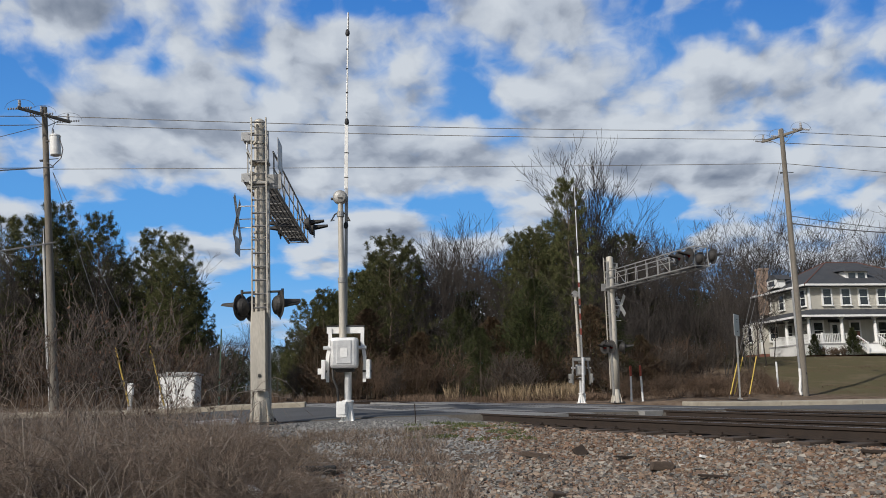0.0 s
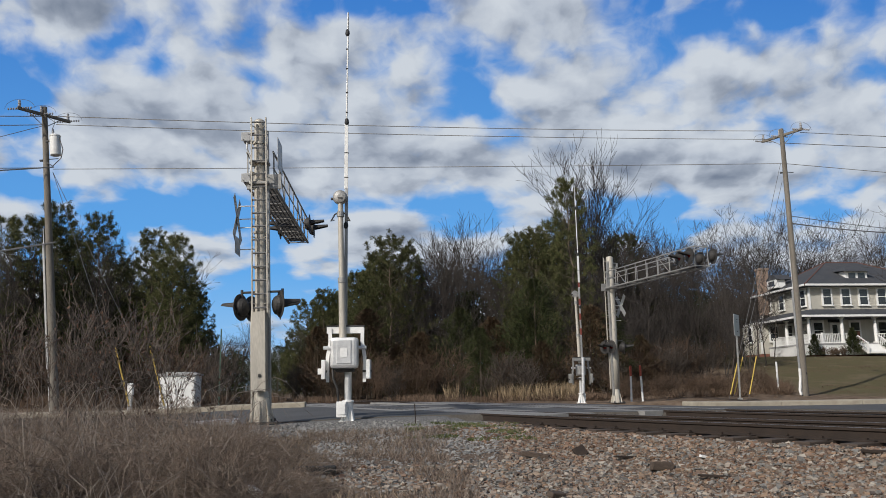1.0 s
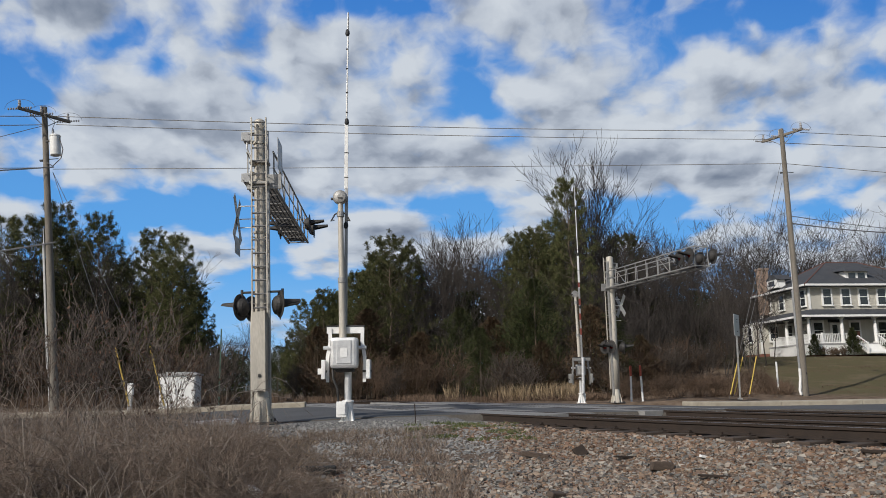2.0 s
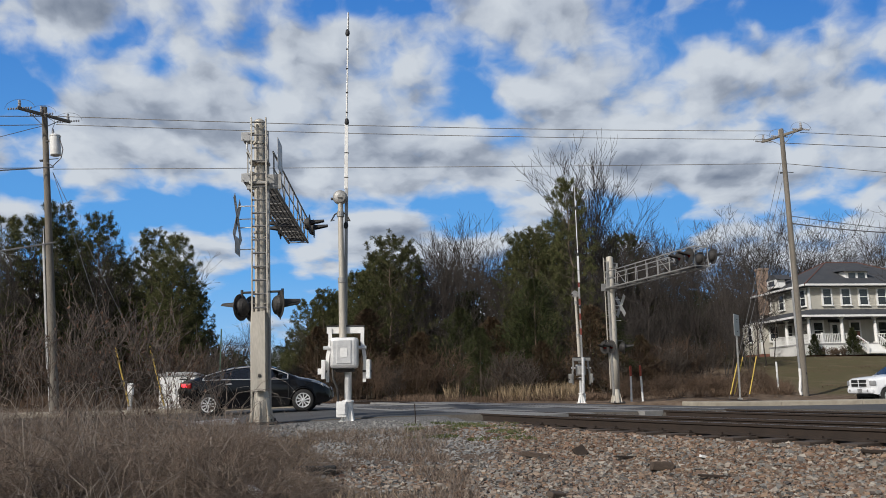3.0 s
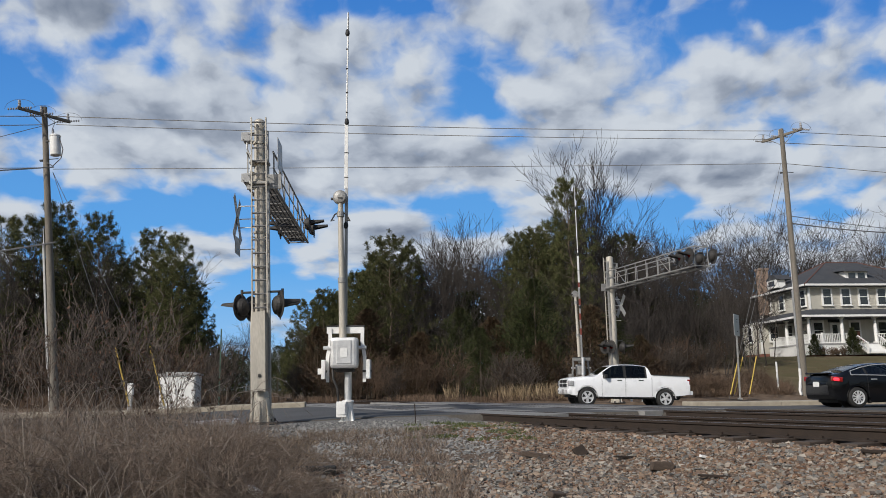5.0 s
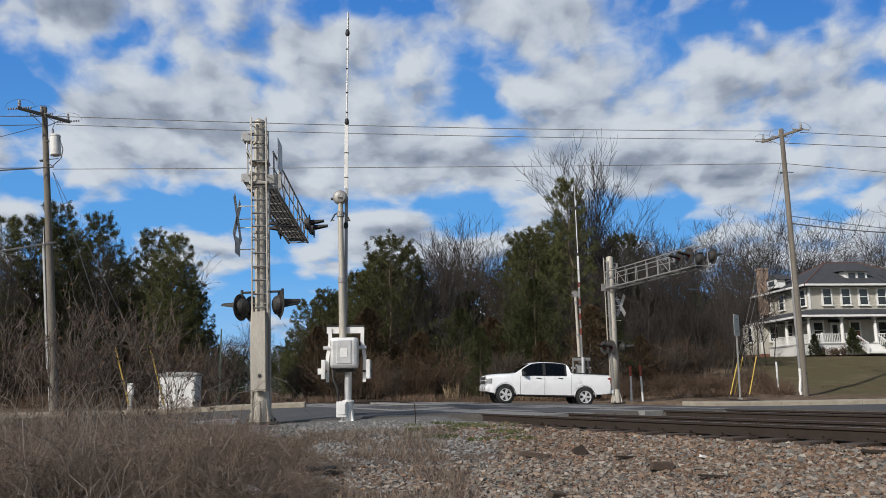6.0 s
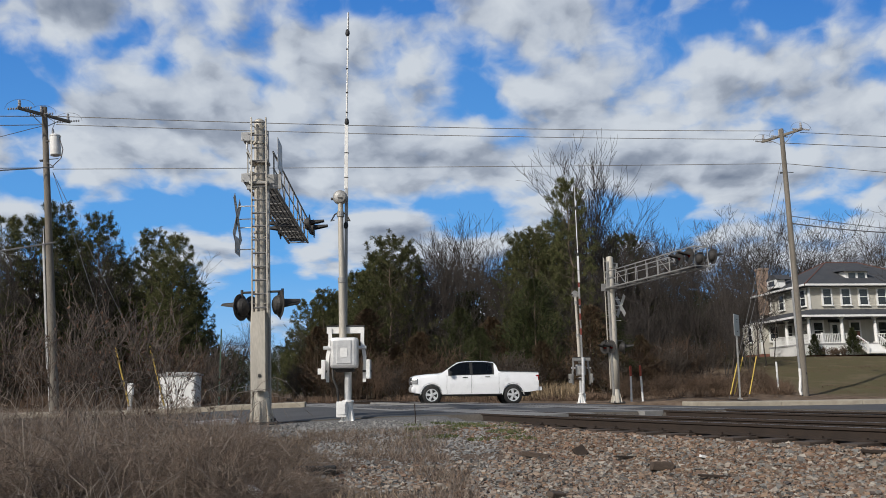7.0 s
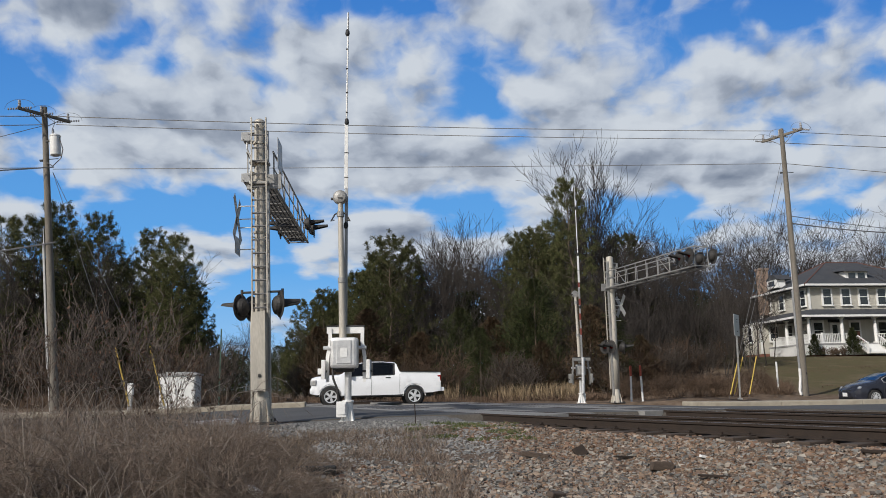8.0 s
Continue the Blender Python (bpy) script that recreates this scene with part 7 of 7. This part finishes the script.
for o, sd in zip(SAPLING, (5, 6)):
    r = np.random.default_rng(sd)
    tips = np.array([v.co for v in o.children[-1].data.vertices])
    pick = tips[r.integers(0, len(tips), 70)]
    v, f = blades(pick, r.normal(size=(70, 3)) + np.array([0, 0, -0.4]), r.uniform(0.05, 0.1, 70), r.uniform(0.012, 0.026, 70), r)
    np_mesh("leaves", v, f, DEAD, o)
for t, y, k in ((-0.455, 14.5, 0.95), (-0.41, 15, 0.85), (-0.385, 14.5, 0.8), (-0.54, 14, 0.85), (-0.50, 14.8, 0.7), (-0.345, 13.0, 0.75), (-0.335, 13.4, 0.8), (-0.58, 13, 0.8), (-0.29, 14.2, 0.5), (-0.52, 13.2, 0.75), (-0.43, 13.2, 0.6), (-0.56, 12, 0.85), (-0.47, 12, 0.7), (-0.40, 12.4, 0.85), (-0.365, 12, 0.6), (-0.30, 12.2, 0.55), (-0.60, 14.5, 0.95), (-0.445, 16, 0.95), (-0.37, 15.5, 0.9), (-0.462, 13.0, 0.92), (-0.45, 13.6, 0.85), (-0.435, 13.4, 0.95), (-0.30, 13.2, 0.62)):
    plant(SAPLING[rng.randrange(2)], t * y, y, k)

def canes():
    """Long arching dead canes over the brush, one mass."""
    r = np.random.default_rng(77)
    segs = []
    for i in range(1200):
        y = r.uniform(8.0, 14.2)
        x = r.uniform(-0.60, -0.19) * y
        if x > -4.9 and y > 12.0:
            continue
        a, ln, rise = r.uniform(0, 6.283), r.uniform(0.5, 1.5), r.uniform(0.12, 0.62) ** 1.2 * ((2.0 if i % 3 == 0 else 1.25) if x < -0.27 * y else 0.75)
        z = ground_z(x, y)
        p = np.array([x, y, z])
        for k in range(1, 8):
            t = k / 7
            q = np.array([x + math.cos(a) * ln * t, y + math.sin(a) * ln * t, z + rise * 4 * t * (1 - t * 0.86)]) + r.normal(size=3) * 0.032
            segs.append((*p, *q, 0.0052 * (1.15 - t), 0.0052 * (1.0 - t) + 0.0012))
            p = q
    v, f = tubes(segs, 3)
    return tagged(np_mesh("dead_canes", v, f, M_CANE), "long arching grey-brown dead canes over the brush", "brush", kind="stuff")


canes()

# ---- stones ----
def rocks(name, label, material, n, where, size, seed):
    r = np.random.default_rng(seed)
    base = np.array([(x, y, z) for x in (-0.8, 0.8) for y in (-0.8, 0.8) for z in (-0.8, 0.8)])
    tri = np.array([(0, 1, 3), (0, 3, 2), (4, 6, 7), (4, 7, 5), (0, 4, 5), (0, 5, 1), (2, 3, 7), (2, 7, 6), (0, 2, 6), (0, 6, 4), (1, 5, 7), (1, 7, 3)])
    forms = [(base * r.uniform(0.6, 1.2, (8, 1)) + r.normal(size=(8, 3)) * 0.22) * np.array([1.0, r.uniform(0.5, 0.9), r.uniform(0.35, 0.7)]) for _ in range(24)]
    vs, fs, k = [], [], 0
    while k < n:
        x, y, ok = where(r)
        if not ok:
            continue
        s = size * min(2.2, math.exp(r.normal() * 0.38))
        a, b = r.uniform(0, 6.283), r.uniform(-0.9, 0.9)
        R = np.array([[math.cos(a), -math.sin(a), 0], [math.sin(a), math.cos(a), 0], [0, 0, 1]]) @ np.array([[1, 0, 0], [0, math.cos(b), -math.sin(b)], [0, math.sin(b), math.cos(b)]])
        vs.append(forms[k % 24] @ R.T * s + np.array([x, y, ground_z(x, y) + s * r.uniform(0.0, 0.45)]))
        fs.append(tri + k * len(base))
        k += 1
    ob = np_mesh(name, np.concatenate(vs), np.concatenate(fs), material)
    ob.data.shade_flat()
    return tagged(ob, label, "gravel", kind="stuff")


def on_ballast(r):
    y = 6.2 + 11.2 * r.random() ** 1.25
    x = r.uniform(-0.14, 0.62) * y
    u, v = road_uv(x, y)
    d = -track_off(x, y)
    w = noise.noise(Vector((x * 0.5, y * 0.5, 7)))
    return x, y, v < NEAR - 0.25 and d > 0.2 and (d + w * 1.6) < 5.6 and not (y > 12.2 + w and x < 0.9)


def on_grey(r):
    y = r.uniform(9.0, 17.6)
    x = r.uniform(-0.30, 0.07) * y
    u, v = road_uv(x, y)
    return x, y, v < NEAR - 0.05 and (y > 13.0 or r.random() < 0.25)


def between_rails(r):
    y = r.uniform(6, 17)
    x, yy, a = track_at(y, r.uniform(0.1, 8.0))
    return x, yy, road_uv(x, yy)[1] < NEAR - 0.5


rocks("ballast", "loose buff, pink and grey railway ballast stones", M_STONE, 36000, on_ballast, 0.021, 91)
rocks("ballast", "rust-stained ballast between the ties", M_STONE, 2200, between_rails, 0.036, 92)
def beside_rail(r):
    y = 6.5 + 11 * r.random()
    d = 0.12 + 2.3 * r.random() ** 1.6
    x, yy, a = track_at(y, -d)
    return x, yy, road_uv(x, yy)[1] < NEAR - 0.25


rocks("ballast", "rust-stained ballast heaped along the near rail", M_RUSTSTONE, 9000, beside_rail, 0.020, 95)
rocks("gravel", "grey chips scattered over the ballast", M_GREYSTONE, 3500, on_ballast, 0.017, 94)
rocks("gravel", "grey crushed gravel round the signal footings", M_GREYSTONE, 11000, on_grey, 0.018, 93)

# ---- litter ----
def scrap(name, x, y, size, turn, mat, label, lift=0.0):
    size = tuple(q * 1.25 for q in size)
    th = part(name, box(BM(), size, bevel=min(size) * 0.2), mat)
    for v in th.data.vertices:
        v.co += Vector((noise.noise(v.co * 9), noise.noise(v.co * 9 + Vector((3, 3, 3))), noise.noise(v.co * 9 + Vector((7, 1, 2))))) * min(size) * 0.25
    th.matrix_basis = pose(x, y, ground_z(x, y) + size[2] * 0.45 + 0.018 + lift, *turn)
    return tagged(th, label, "debris", "trackside litter")


scrap("timber_scrap", 1.36, 12.4, (0.34, 0.07, 0.06), (4, 8, -12), M_TIE, "splintered dark timber scrap on the ballast")
scrap("tie_plate_scrap", 2.08, 12.6, (0.16, 0.14, 0.03), (50, -20, 20), M_RUST, "rusted steel tie plate lying tilted on the stones", 0.03)
scrap("timber_scrap", 2.88, 10.9, (0.26, 0.10, 0.09), (0, 4, 6), M_TIE, "charred timber block on the ballast")
scrap("rusty_scrap", 3.35, 10.1, (0.38, 0.06, 0.02), (0, 3, -8), M_RUST, "rusted steel strip on the ballast")
scrap("rusty_scrap", 2.64, 11.9, (0.3, 0.08, 0.02), (0, 3, 10), M_RUST, "rusted steel strip on the ballast")
scrap("white_litter", 3.48, 11.0, (0.09, 0.05, 0.03), (0, 10, 20), M_WHITE, "crumpled white litter on the stones")
scrap("white_litter", -2.1, 9.0, (0.16, 0.06, 0.06), (0, 20, -40), M_WHITE, "white plastic litter in the dry grass", 0.12)
scrap("tyre_scrap", -1.75, 10.9, (0.44, 0.13, 0.05), (0, 0, 4), M_TYRE, "strip of shredded black tyre in the grass", 0.06)
scrap("rusty_scrap", 5.1, 9.6, (0.3, 0.1, 0.03), (0, 3, -20), M_RUST, "rusted scrap beside the ties")
scrap("timber_scrap", 1.26, 9.4, (0.16, 0.1, 0.05), (10, 5, 30), M_TIE, "dark splinter of timber on the ballast")
scrap("timber_scrap", 2.72, 16.6, (0.56, 0.3, 0.09), (4, 9, -12), M_TIE, "rotted timber panel at the pavement's end")
scrap("concrete_block", 1.95, 17.3, (0.5, 0.3, 0.14), (0, 0, 8), M_ASPHALT_EDGE, "broken concrete block at the pavement's end", -0.06)
th = thing("steel_stake", pose(-0.62, 17.0, -0.1, 0, -3, 0), "thin rusty steel stake in the gravel", "stake")
part("stake", rod(BM(), (0, 0, 0), (0, 0, 0.48), 0.012, sides=6), M_RUST, th)


def drive(body, wheels, spec, v, heading, way):
    """Rows for a vehicle along its lane, and for its turning wheels; way: (seconds, metres along the road)."""
    ts, us = [w[0] for w in way], [w[1] for w in way]
    sl = [(us[min(i + 1, len(us) - 1)] - us[max(i - 1, 0)]) / (ts[min(i + 1, len(us) - 1)] - ts[max(i - 1, 0)]) for i in range(len(us))]

    def place(t):
        i = max(0, min(len(ts) - 2, sum(q <= t for q in ts) - 1))
        h = ts[i + 1] - ts[i]
        s = (t - ts[i]) / h
        return ((1 + 2 * s) * (1 - s) ** 2) * us[i] + s * (1 - s) ** 2 * h * sl[i] + s * s * (3 - 2 * s) * us[i + 1] + s * s * (s - 1) * h * sl[i + 1]
    rows, spins = [], []
    u_start = place(0.0)
    for f in range(0, 241):
        t = f / 30
        u = place(t)
        ends = []
        for xa in spec["axles"]:
            x, y = road_xy(u + xa * heading, v)
            ends.append((x, y, road_z(x, y)))
        (xb, yb, zb), (xf, yf, zf) = ends
        pitch = math.degrees(math.atan2(zf - zb, math.hypot(xf - xb, yf - yb)))
        yaw = math.degrees(math.atan2(yf - yb, xf - xb))
        rows.append((t, pose((xb + xf) / 2, (yb + yf) / 2, (zb + zf) / 2 + 0.004, 0, -pitch, yaw)))
        spins.append((t, math.degrees(heading * (u - u_start) / spec["wheel_r"])))
    walk(body, rows)
    for w in wheels:
        at = w.matrix_basis.translation.copy()
        walk(w, [(t, Matrix.Translation(at) @ pose(0, 0, 0, 0, a % 360, 0)) for t, a in spins])


def motions():
    """Everything that moves: the three vehicles and the clouds."""
    drive(CAR, CAR_WHEELS, CAR_SPEC, 1.0, 1, [(0, -35.6), (1.0, -25.6), (2.0, -15.6), (2.8, -7.53), (3.5, -0.45), (4.0, 4.60), (4.5, 9.58), (4.7, 11.58), (6.0, 24.5), (8.0, 44.5)])
    drive(TRUCK, TRUCK_WHEELS, TRUCK_SPEC, 9.4, -1, [(0, 52.0), (2.0, 31.2), (3.0, 21.9), (3.5, 17.45), (4.0, 13.6), (4.5, 10.75), (5.2, 7.75), (6.0, 5.1), (6.5, 3.65), (7.0, 2.1), (7.5, 0.23), (8.0, -1.94)])
    drive(GREY, GREY_WHEELS, GREY_SPEC, 9.4, -1, [(0, 75.0), (4.0, 48.0), (7.0, 27.6), (8.0, 20.95)])
    walk(backdrop, [(0, pose(-14, 3000, 0)), (8, pose(18, 3000, 0))])


motions()
